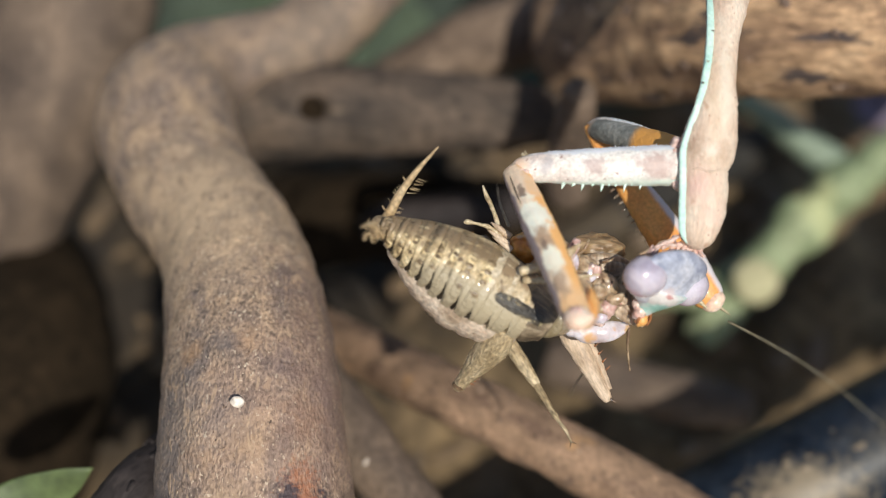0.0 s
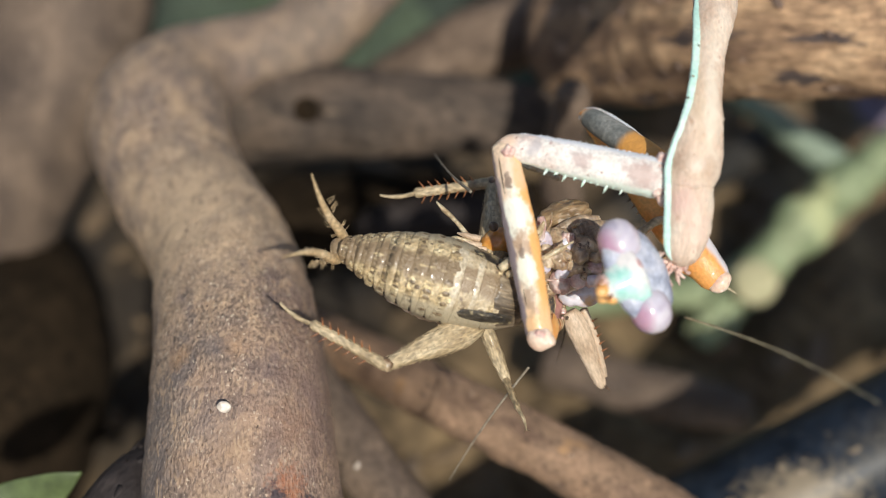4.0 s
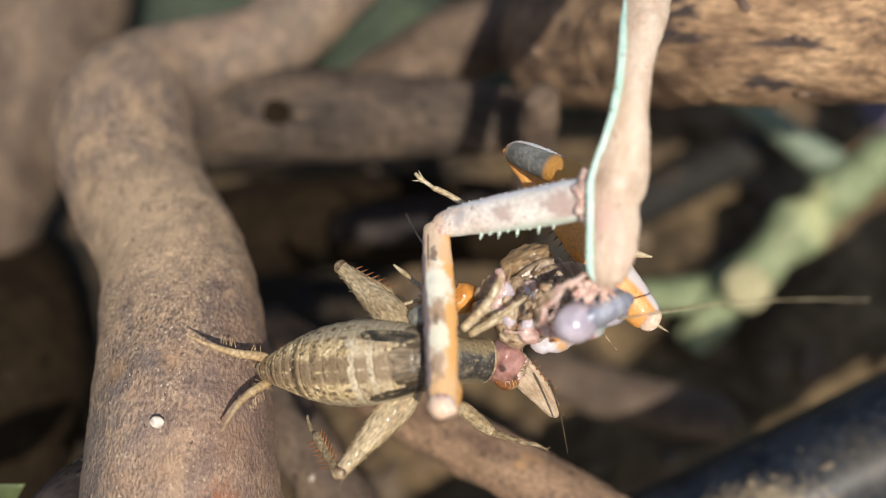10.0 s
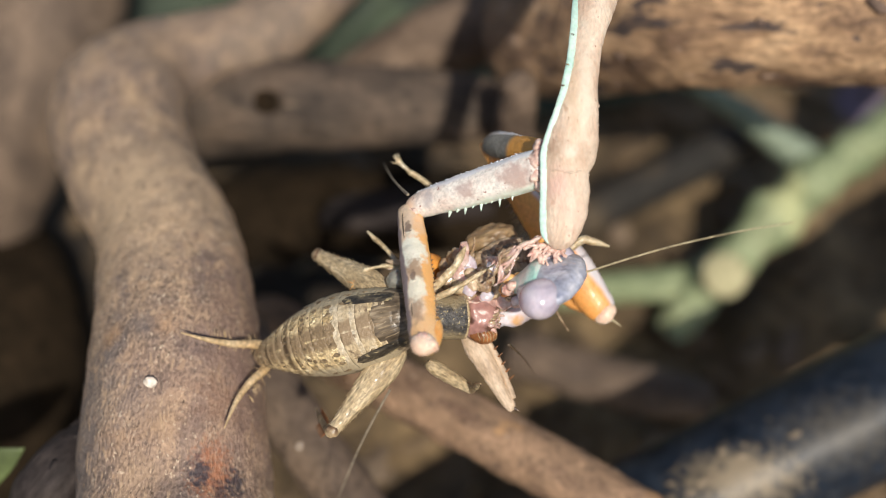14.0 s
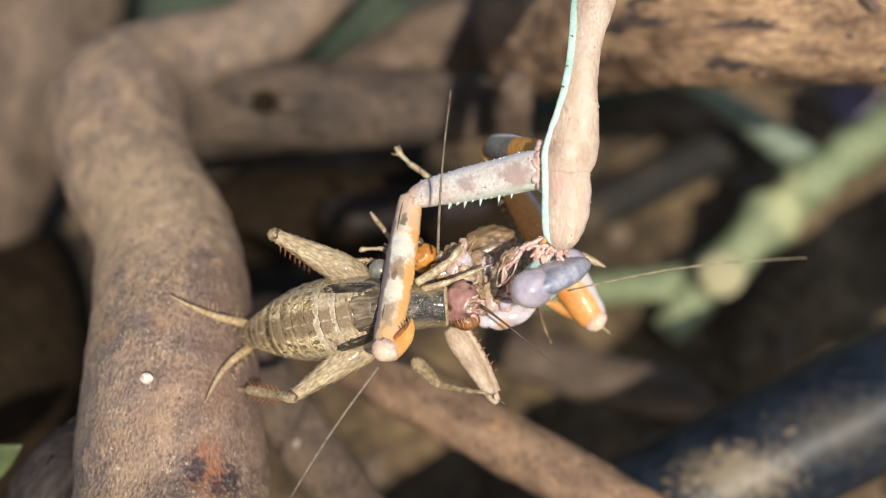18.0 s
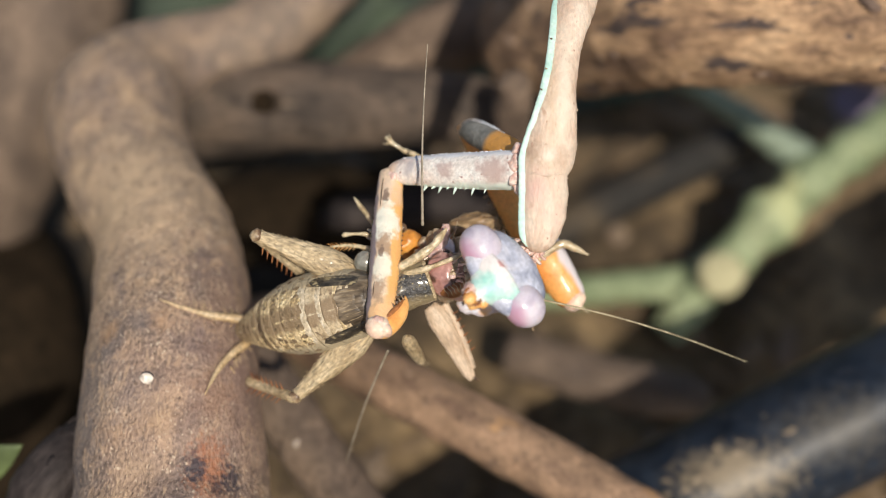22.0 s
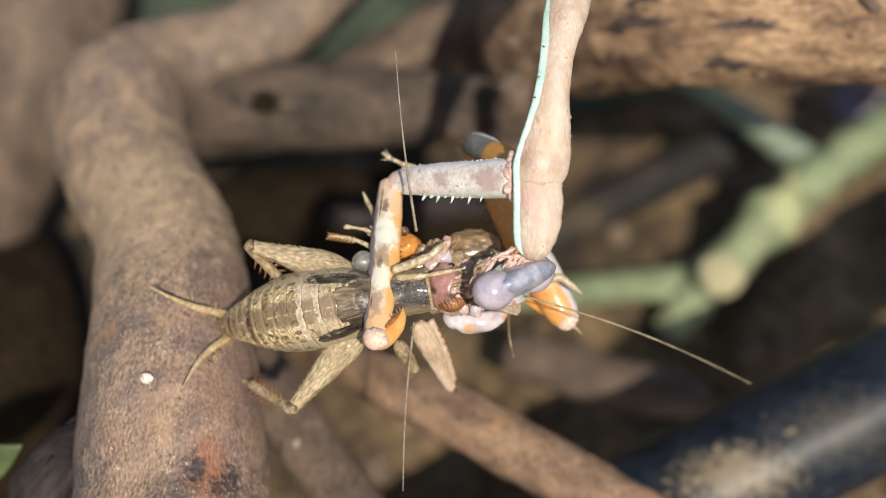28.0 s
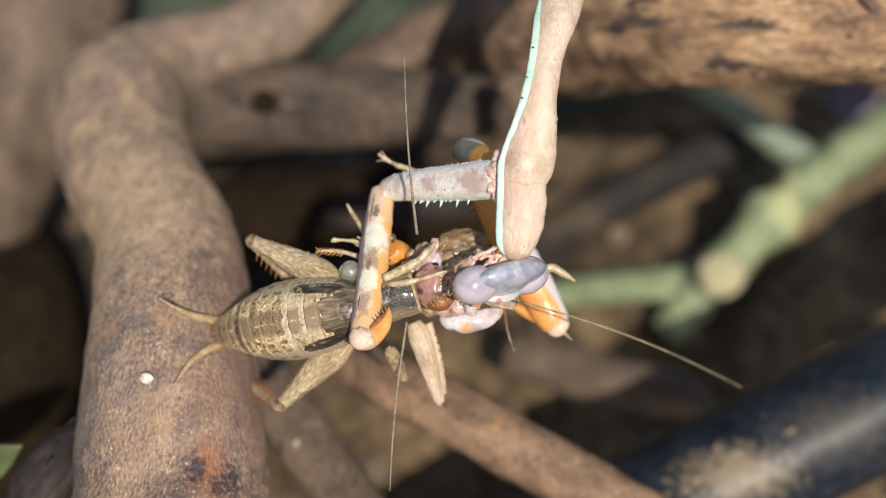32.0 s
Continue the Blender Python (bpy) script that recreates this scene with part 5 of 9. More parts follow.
cercus_a, cercus_b = cercus("cercus", 0.35), cercus("cercus", -0.6)
mid_femur = part("mid_femur", tube([(-0.2, 0, 0, 0.3), (0.4, 0, 0, 0.5), (2, 0, 0, 0.52), (3.6, 0, 0, 0.4), (4.3, 0, 0, 0.3)], 0.2, 18, 0.85, 0.04, 0.5, 3), LEG, cricket)
mid_tibia = part("mid_tibia", tube([(-0.1, 0, 0, 0.26), (1, 0, 0, 0.25), (2.6, 0, 0, 0.2), (2.9, 0, 0, 0.24), (3.1, 0, 0, 0.14), (4.2, 0.1, 0, 0.12), (5.2, 0, 0, 0.06)], 0.2, 12, 1, 0.03, 0.4, 3), LEG, cricket)
for s in (-1, 1):
    part("claw", spike((5.1, 0, 0), (5.5, 0.3 * s, 0.1), 0.06, 5), KNEE, mid_tibia)
dark_antenna = part("antenna", tube([(0, 0, 0, 0.11), (2, 0.1, 0, 0.08), (5, 0.15, 0, 0.06), (9.2, 0, 0, 0.025)], 0.3, 7), HAIR, cricket, "thin dark antenna")

# ---- torn cricket ----
torn_cricket = thing("cricket", STAGE, "half-eaten amber cricket clutched behind the banded one", "cricket")
torn_head = part("head", blob(0.3, -0.75, -0.15, 0.98, 1.25, 1.1, 0.14, 0.9, 2, 4), AMBER, torn_cricket, "glossy amber head")
for row in ([(0.3, -2.1, 0.3, 0.2), (-0.4, -2.6, 0.5, 0.17), (-0.9, -3.2, 0.6, 0.13), (-1.0, -3.4, 0.6, 0.17), (-1.2, -4.2, 0.6, 0.1), (-1.3, -4.9, 0.6, 0.19), (-1.25, -5.1, 0.6, 0.08)],
            [(0.9, -1.9, 0.2, 0.22), (0.3, -3.0, 0.4, 0.2), (-0.3, -4.2, 0.5, 0.14), (-0.6, -5.4, 0.5, 0.1), (-0.7, -6.3, 0.5, 0.04)]):
    part("foreleg", tube(row, 0.15, 10, 1, 0.03, 0.3, 2), TORN_LEG, torn_head, "pale jointed foreleg")
for i in range(14):
    part("bristle", spike((-0.25 - 0.03 * i, -4.1 - 0.15 * i, 0.5), (-0.4 - 0.03 * i + (0.35 if i % 2 else -0.25), -4.5 - 0.15 * i, 0.55), 0.035, 4), ORANGE, torn_head)
part("eye", blob(-0.85, -0.75, 0.75, 0.36, 0.34, 0.26, 0, 1, 0, 3), KNEE, torn_head)
for i, (y, x) in enumerate(((-1.9, -0.4), (-1.8, 0.5), (-2.0, 0.1))):
    part("mouthpart", tube([(x, y, 0.4, 0.24), (x - 0.5, y * 1.4, 0.6, 0.2), (x - 0.9, y * 1.7, 0.4, 0.1)], 0.15, 10, 1, 0.05, 0.3, i), PALE_LEG, torn_head)
rng = random.Random(21)
for i, (px, py, w, a, b, c, mat) in enumerate((
        (810, 470, 0.6, 1.5, 1.2, 1.0, MUSCLE), (835, 455, 0.9, 1.2, 1.0, 0.9, MUSCLE), (870, 470, 1.6, 1.1, 0.9, 0.9, MUSCLE), (850, 495, 1.4, 1.0, 1.1, 0.9, MUSCLE),
        (805, 510, 0.4, 1.4, 1.3, 1.0, MUSCLE), (880, 505, 1.9, 0.7, 0.6, 0.6, FLESH), (862, 480, 2.3, 0.55, 0.5, 0.5, MUSCLE),
        (835, 475, 2.0, 0.6, 0.5, 0.45, MUSCLE), (890, 485, 2.2, 0.5, 0.6, 0.5, MUSCLE), (875, 520, 1.5, 0.6, 0.5, 0.5, FLESH))):
    x, y = (px - 750) * 0.0404, (425 - py) * 0.0404
    part("torn_muscle", blob(0.2026 * x - 0.9793 * y, 0.9793 * x + 0.2026 * y, w, a, b, c, 0.35, 0.6, i, 3), mat, torn_cricket, "wet pink flesh" if mat is FLESH else "torn brown muscle")
part("thorax", blob(*(3.37, 2.93, 0.30), 1.9, 2.5, 1.35, 0.45, 0.9, 3, 4), MUSCLE, torn_cricket, "mottled brown torn thorax")
for i, (place, size, turn) in enumerate((((2.26, 1.93, 1.60), (1.1, 0.8), 30), ((2.24, 3.46, 1.70), (1.0, 0.7), -20), ((3.79, 3.34, 1.80), (1.1, 0.75), 10), ((3.14, 4.63, 1.50), (0.9, 0.6), 55))):
    scale = blade([(-size[0], size[1] * 0.5), (-0.3 * size[0], size[1]), (0.5 * size[0], size[1] * 0.8), (size[0], 0.1)], 0.3, 3, 0.05, -0.3, 0.3, i)
    part("sclerite", moved(scale, mm(*place, 12 * (i % 3 - 1), 10 * (i % 2), turn)), (MUSCLE, FLESH, PLATE)[i % 3], torn_cricket)
for i in range(18):
    x0, y0 = rng.uniform(0.4, 4.6), rng.uniform(0.6, 6.0)
    a = rng.uniform(0.6, 2.6)
    w = rng.uniform(1.4, 2.6)
    n = rng.uniform(0.5, 1.6)
    row = [(x0, y0, w - 0.5, rng.uniform(0.05, 0.16)), (x0 + n * 0.5 * math.cos(a), y0 + n * 0.5 * math.sin(a), w + rng.uniform(-0.1, 0.3), rng.uniform(0.03, 0.10)), (x0 + n * math.cos(a + 0.12), y0 + n * math.sin(a + 0.12), w + rng.uniform(-0.5, 0.0), 0.03)]
    part("shred", tube(row, 0.12, 8, 1, 0.04, 0.25, i), (MUSCLE, JOINT, FLESH)[i % 3], torn_cricket)
rng = random.Random(91)
for i in range(22):
    s = rng.random()
    place = Vector((1.25, 0.65, 1.90)).lerp(Vector((4.11, 4.93, 2.30)), s) + Vector((rng.uniform(-1.4, 1.2), rng.uniform(-0.7, 0.7), rng.uniform(-0.7, 0.2)))
    k = rng.uniform(0.25, 0.55)
    part("wet_lump", blob(*place, k * rng.uniform(0.8, 1.5), k, k * 0.8, 0.22 * k, 0.4, i + 60, 3), (MUSCLE, PLATE, LILAC, MUSCLE, MUSCLE)[i % 5], torn_cricket, "glistening wet lump")
part("domed_plate", blob(0.3, 4.2, -0.7, 1.15, 2.0, 0.95, 0.28, 0.7, 7, 4), DOME, torn_cricket, "translucent brown domed plate")
for i, (place, size, mat) in enumerate((((1.2, 1.9, 1.9), 0.72, LILAC), ((4.3, 2.1, 1.6), 0.75, FLESH), ((2.6, 2.6, 1.7), 0.85, MUSCLE), ((3.2, 1.2, 1.3), 0.8, MUSCLE), ((2.0, 3.4, 1.6), 0.55, LILAC), ((4.6, 3.3, 1.6), 0.6, FLESH))):
    part("wet_sac", blob(*place, size * 1.15, size, size * 0.8, 0.10, 0.7, i + 80, 4), mat, torn_cricket, "swollen wet sac")
part("torn_edge", blob(*(3.82, 5.11, 1.10), 0.7, 0.9, 0.7, 0.4, 0.5, 8, 4), FLESH, torn_cricket, "wet pink torn edge")
for i, (place, turn, size) in enumerate((((1.66, 2.63, 0.90), 95, 1.0), ((1.78, 4.01, 1.30), 72, 1.1), ((2.78, 4.46, 1.90), 50, 1.0), ((2.77, 3.22, 1.70), 110, 0.8))):
    plate = blade([(0, 0.55 * size), (1.0 * size, 0.95 * size), (2.6 * size, 0.9 * size), (3.8 * size, 0.35 * size)], 0.2, 5, 0.08, -0.3, 0.3, i)
    part("wing_plate", moved(plate, Matrix.Translation(Vector(place) / 1000) @ pose(0, 0, 0, 16 - 8 * i, 8, turn)), PLATE, torn_cricket, "ribbed brown wing plate")
for i, (place, k) in enumerate((((1.56, 0.17, 1.30), 0.7), ((2.15, 1.00, 1.50), 0.8), ((0.76, 0.67, 0.90), 0.5), ((2.08, -0.51, 0.90), 0.6))):
    part("torn_muscle", blob(*place, k * 1.2, k, k * 0.8, 0.25, 0.5, i + 40, 3), (MUSCLE, TORN_LEG)[i % 2], torn_cricket)
part("sheath", tube([(5.32, 1.90, -0.30, 0.2), (5.70, 2.65, 0.00, 0.62), (5.92, 3.89, 0.15, 0.76), (5.80, 5.20, 0.15, 0.68), (5.32, 6.40, 0.00, 0.25)], 0.12, 32, 0.7, 0.12, 0.9, 3), SHEATH, torn_cricket, "white lilac sheath with orange stains")
part("nub", tube([(*(1.7, 1.3, 1.60), 1.0), (*(1.16, 1.62, 1.90), 0.62), (*(0.53, 1.95, 2.30), 0.42), (*(0.01, 2.23, 2.50), 0.38), (*(-0.40, 2.36, 2.55), 0.2)], 0.15, 12, 1, 0.08, 0.4, 3), FLESH, torn_cricket, "wet pink nub")
for rows, label in (([(*(1.21, -2.11, 0.00), 0.3), (*(-0.29, -2.41, -0.50), 0.22), (*(-2.06, -2.96, -1.00), 0.16), (*(-3.19, -3.47, -1.50), 0.17), (*(-3.87, -3.74, -1.50), 0.06)], "thin pale foreleg"),
                    ([(*(3.81, 7.46, -1.00), 0.34), (*(2.92, 10.12, -1.00), 0.3), (*(3.32, 11.07, -1.00), 0.26), (*(4.10, 12.02, -1.00), 0.08)], "brown foot"),
                    ([(*(1.87, -1.54, 3.90), 0.30), (*(1.32, 0.22, 4.30), 0.33), (*(0.81, 1.32, 4.30), 0.24), (*(0.60, 1.53, 4.30), 0.30), (*(0.21, 2.02, 4.10), 0.20), (*(-0.06, 2.32, 4.10), 0.08)], "pale foreleg over the pronotum"),
                    ([(*(2.41, -1.32, 3.90), 0.22), (*(2.36, 0.42, 4.40), 0.24), (*(2.33, 0.67, 4.40), 0.17), (*(2.08, 2.25, 4.50), 0.16), (*(1.87, 3.66, 4.30), 0.06)], "tan foreleg over the pronotum"),
                    ([(5.27, 6.54, -0.50, 0.13), (6.94, 6.61, -1.00, 0.10), (8.64, 6.88, -1.50, 0.05)], "dark thin foot")):
    part("leg", tube(rows, 0.2, 12, 1, 0.04, 0.4, 3), KNEE if "dark" in label else TORN_LEG, torn_cricket, label)
hanging_leg = part("hanging_femur", tube([(-0.4, 0, 0, 0.5), (0.6, 0.1, 0, 0.82), (2.2, 0.1, 0, 0.76), (4, 0, 0, 0.55), (5.5, 0, 0, 0.45), (6, 0, 0, 0.2)], 0.2, 24, 0.6, 0.05, 0.6, 3), PALE_LEG, torn_cricket, "pale brown hanging femur")
part("hanging_tibia", tube([(0, 1.0, -0.2, 0.3), (2.5, 0.95, -0.2, 0.26), (5.3, 0.45, -0.1, 0.24)], 0.25, 12, 1, 0.03, 0.4, 3), PALE_LEG, hanging_leg)
for i in range(6):
    part("thorn", spike((1 + 0.6 * i, 1.2 - 0.05 * i, 0), (0.9 + 0.6 * i, 1.65 - 0.05 * i, 0.1), 0.07, 5), THORN, hanging_leg)
part("foot", spike((5.7, 0.1, 0), (6.4, 0.4, 0.1), 0.16, 6), KNEE, hanging_leg)
def ringed(length, bow, r0, r1):
    """Rows of a bowed hair with close rings."""
    count = int(length / 0.16)
    return [(length * i / count, bow * math.sin(math.pi * i / count), 0, (r0 + (r1 - r0) * i / count) * (1.12 if i % 2 else 0.85)) for i in range(count + 1)]


raised_foot = part("foot", tube([(-1.5, 0, 0, 0.22), (0, 0, 0, 0.2), (0.9, 0.12, 0, 0.2), (1.0, 0.12, 0, 0.14), (1.7, 0.05, 0, 0.15), (1.9, 0.05, 0, 0.2), (2.6, -0.1, 0, 0.1)], 0.15, 10, 1, 0.04, 0.3, 6), TORN_LEG, torn_cricket, "pale raised foot")
for y in (0.45, -0.4):
    part("claw", spike((1.8, 0, 0), (2.5, y, 0.1), 0.08, 5), TORN_LEG, raised_foot)
upper_antenna = part("antenna", tube(ringed(12.6, 0.17, 0.115, 0.035), 0.08, 7), GREY_HAIR, torn_cricket, "thin ringed antenna")
lower_antenna = part("antenna", tube(ringed(12, -0.2, 0.095, 0.05), 0.08, 7), GREY_HAIR, torn_cricket, "thin grey antenna")


def motions():
    walk(mantis, [
        (0, STAGE @ mm(10.17, 7.73, 0.00, 0.0, -0.0, -1.3)),
        (0.5, STAGE @ mm(10.37, 7.70, 0.00, 0.0, -0.0, -1.3)),
        (1, STAGE @ mm(10.45, 7.59, 0.00, 0.0, -0.0, -1.3)),
        (1.5, STAGE @ mm(10.45, 7.52, 0.00, 0.0, -0.0, -1.4)),
        (2, STAGE @ mm(10.45, 7.44, 0.00, 0.0, -0.0, -1.4)),
        (2.5, STAGE @ mm(10.41, 7.29, 0.00, 0.0, -0.0, -1.4)),
        (3, STAGE @ mm(10.37, 7.15, 0.00, 0.0, -0.0, -1.4)),
        (3.5, STAGE @ mm(10.30, 7.00, 0.00, 0.0, -0.0, -1.4)),
        (5.5, STAGE @ mm(8.43, 6.78, 2.00, 0.0, -0.0, -1.5)),
        (6, STAGE @ mm(8.39, 6.64, 2.00, 0.0, -0.0, -1.5)),
        (6.5, STAGE @ mm(8.53, 6.68, 2.00, 0.0, -0.0, -1.3)),
        (7, STAGE @ mm(8.74, 6.75, 2.00, 0.0, -0.0, -1.2)),
        (8, STAGE @ mm(8.88, 6.64, 2.00, 0.0, -0.0, -0.9)),
        (9, STAGE @ mm(8.88, 6.58, 2.00, 0.0, -0.0, -0.6)),
        (10, STAGE @ mm(8.74, 6.68, 2.00, 0.0, -0.0, -0.8)),
        (11, STAGE @ mm(8.99, 6.68, 2.00, 0.0, -0.0, -0.9)),
        (12, STAGE @ mm(8.68, 7.04, 0.00, 0.0, -0.0, -1.1)),
        (13, STAGE @ mm(8.31, 6.52, 0.00, 0.0, -0.0, -1.2)),
        (14, STAGE @ mm(7.93, 6.58, 0.00, 0.0, -0.0, -1.0)),
        (14.5, STAGE @ mm(8.05, 6.50, 0.00, 0.0, -0.0, -0.9)),
        (16.5, STAGE @ mm(7.89, 6.44, 0.00, 0.0, -0.0, -0.5)),
        (17, STAGE @ mm(8.35, 6.41, 0.00, 0.0, -0.0, -0.4)),
        (18, STAGE @ mm(8.50, 6.29, 0.00, 0.0, -0.0, -0.2)),
        (19, STAGE @ mm(8.05, 6.33, 0.00, 0.0, -0.0, 0.0)),
        (20, STAGE @ mm(7.44, 6.29, 0.00, 0.0, -0.0, -0.3)),
        (21, STAGE @ mm(6.82, 6.10, 0.00, 0.0, -0.0, -0.7)),
        (22, STAGE @ mm(6.98, 6.10, 0.00, 0.0, -0.0, -1.1)),
        (23, STAGE @ mm(6.86, 6.10, 0.00, 0.0, -0.0, -1.4)),
        (24, STAGE @ mm(6.60, 6.02, 0.00, 0.0, -0.0, -1.1)),
        (25, STAGE @ mm(6.21, 5.99, 0.00, 0.0, -0.0, -0.9)),
        (25.5, STAGE @ mm(6.21, 5.99, 0.00, 0.0, -0.0, -0.7)),
        (27.5, STAGE @ mm(6.75, 5.76, 0.00, 0.0, -0.0, -0.2)),
        (28, STAGE @ mm(6.60, 5.57, 0.00, 0.0, -0.0, -0.2)),
        (29, STAGE @ mm(6.33, 5.53, 0.00, 0.0, -0.0, -0.8)),
        (30, STAGE @ mm(6.33, 5.53, 0.00, 0.0, -0.0, -1.3)),
        (31, STAGE @ mm(5.72, 5.57, 0.00, 0.0, -0.0, -1.8)),
        (32, STAGE @ mm(5.57, 5.53, 0.00, 0.0, -0.0, -2.4)),
    ])
    walk(mantis_head, [
        (0, mm(-2.36, -8.42, 0.07, -149.0, 41.6, -10.3)),
        (0.5, mm(-1.88, -8.49, 0.07, -152.6, 41.7, -13.9)),
        (1, mm(-1.39, -8.58, 0.08, -156.2, 41.4, -17.4)),
        (1.5, mm(-2.35, -8.36, 0.71, 159.4, 24.8, -43.9)),
        (2, mm(-3.68, -7.73, 2.19, 146.6, -8.7, -62.8)),
        (2.5, mm(-3.94, -7.37, 2.17, 146.8, -8.2, -65.4)),
        (3, mm(-4.19, -6.99, 2.15, 147.0, -7.7, -67.8)),
        (3.5, mm(-4.12, -6.85, 2.15, 147.0, -7.7, -67.8)),
        (5.5, mm(-2.58, -7.78, -0.53, 150.3, 7.2, -45.2)),
        (6, mm(-2.55, -7.64, -0.53, 150.3, 7.2, -45.2)),
        (6.5, mm(-1.46, -7.45, -1.87, -139.0, 39.9, -9.0)),
        (7, mm(-1.33, -7.79, -2.09, -128.2, 46.7, -2.4)),
        (8, mm(-1.01, -7.90, -2.05, -128.7, 45.3, -4.3)),
        (9, mm(-1.21, -7.92, -2.10, -126.9, 46.9, -4.4)),
        (10, mm(-0.97, -8.10, -2.36, -99.7, 56.0, 18.2)),
        (11, mm(-0.98, -8.16, -2.28, -100.5, 53.2, 12.5)),
        (12, mm(-1.31, -8.47, -0.35, -85.0, 55.8, 23.8)),
        (13, mm(-1.18, -8.20, -0.29, -85.3, 53.5, 18.3)),
        (14, mm(-1.02, -8.41, -0.34, -44.0, 55.2, 60.3)),
        (14.5, mm(-0.83, -8.81, -0.32, -43.7, 54.7, 60.5)),
        (16.5, mm(-0.60, -8.35, -0.26, -49.7, 52.4, 59.0)),
        (17, mm(-1.07, -8.31, -0.26, -49.7, 52.4, 58.9)),
        (18, mm(-1.18, -8.19, -0.21, -79.1, 50.8, 27.8)),
        (19, mm(-0.88, -7.90, -0.12, -88.2, 47.5, 21.2)),
        (20, mm(-1.14, -7.91, -0.28, -78.4, 53.2, 30.6)),
        (21, mm(-1.15, -8.11, -0.20, -115.2, 50.4, 14.5)),
        (22, mm(-2.84, -7.91, 1.99, 148.9, -4.3, -52.8)),
        (23, mm(-1.66, -8.05, 1.15, 168.1, 14.5, -19.5)),
        (24, mm(-1.51, -7.62, -0.16, -86.3, 48.9, 27.1)),
        (25, mm(-1.13, -8.23, -0.05, -60.6, 45.2, 45.6)),
        (25.5, mm(-1.15, -8.23, -0.05, -60.6, 45.2, 45.5)),
        (27.5, mm(-1.82, -7.95, -0.18, -95.0, 49.7, 20.5)),
        (28, mm(-1.67, -7.76, -0.18, -95.0, 49.7, 20.5)),
        (29, mm(-1.38, -7.73, -0.20, -94.8, 50.3, 21.3)),
        (30, mm(-1.35, -7.80, -0.07, -92.0, 45.9, 24.7)),
        (31, mm(-1.05, -7.83, -0.18, -74.2, 49.6, 42.5)),
        (32, mm(-1.25, -7.64, 0.14, -107.1, 39.6, 12.3)),
    ])
    walk(near_coxa, [
        (0, mm(-1.41, -0.75, -0.70, 0.0, 5.5, -177.2)),
        (0.5, mm(-1.41, -0.75, -0.70, 0.0, 5.3, -178.8)),
        (1, mm(-1.41, -0.75, -0.70, 0.0, 5.2, 179.7)),
        (1.5, mm(-1.40, -0.75, -0.70, 0.0, 5.0, 178.0)),
        (2, mm(-1.40, -0.75, -0.70, 0.0, 4.7, 176.4)),
        (2.5, mm(-1.40, -0.75, -0.70, 0.0, 4.3, 173.2)),
        (3, mm(-1.40, -0.75, -0.70, 0.0, 3.9, 170.1)),
        (3.5, mm(-1.40, -0.75, -0.70, 0.0, 3.9, 168.1)),
        (5.5, mm(-1.32, -0.72, -1.10, 0.0, 20.2, 172.8)),
        (6, mm(-1.33, -0.72, -1.10, 0.0, 20.5, 172.4)),
        (6.5, mm(-1.33, -0.72, -1.10, 0.0, 23.8, 179.4)),
        (7, mm(-1.32, -0.71, -1.10, 0.0, 27.0, -176.2)),
        (8, mm(-1.33, -0.71, -1.10, 0.0, 28.0, -173.8)),
        (9, mm(-1.33, -0.70, -1.10, 0.0, 26.2, -171.4)),
        (10, mm(-1.33, -0.70, -1.10, 0.0, 26.5, -168.4)),
        (11, mm(-1.32, -0.71, -1.10, 0.0, 25.0, -167.3)),
        (12, mm(-1.47, -0.74, -0.70, 0.0, 27.4, -166.8)),
        (13, mm(-1.50, -0.75, -0.70, 0.0, 29.9, -167.4)),
        (14, mm(-1.52, -0.75, -0.70, 0.0, 30.6, -162.5)),
        (14.5, mm(-1.55, -0.75, -0.70, 0.0, 30.7, -160.6)),
        (16.5, mm(-1.55, -0.73, -0.70, 0.0, 37.6, -164.5)),
        (17, mm(-1.54, -0.73, -0.70, 0.0, 33.9, -165.4)),
        (18, mm(-1.55, -0.73, -0.70, 0.0, 32.3, -168.5)),
        (19, mm(-1.55, -0.72, -0.70, 0.0, 33.0, -173.0)),
        (20, mm(-1.55, -0.73, -0.70, 0.0, 37.1, -178.6)),
        (21, mm(-1.55, -0.74, -0.70, 0.0, 38.7, 178.6)),
        (22, mm(-1.55, -0.75, -0.70, 0.0, 34.8, 179.8)),
        (23, mm(-1.54, -0.76, -0.70, 0.0, 32.2, -177.2)),
        (24, mm(-1.55, -0.75, -0.70, 0.0, 33.1, -176.3)),
        (25, mm(-1.56, -0.75, -0.70, 0.0, 36.0, -176.8)),
        (25.5, mm(-1.56, -0.74, -0.70, 0.0, 36.0, -176.9)),
        (27.5, mm(-1.56, -0.73, -0.70, 0.0, 36.7, -178.7)),
        (28, mm(-1.56, -0.73, -0.70, 0.0, 38.0, -180.0)),
        (29, mm(-1.56, -0.75, -0.70, 0.0, 39.6, -175.7)),
        (30, mm(-1.55, -0.76, -0.70, 0.0, 39.6, -174.6)),
        (31, mm(-1.55, -0.78, -0.70, 0.0, 40.6, -172.3)),
        (32, mm(-1.54, -0.79, -0.70, 0.0, 41.1, -174.6)),
    ])
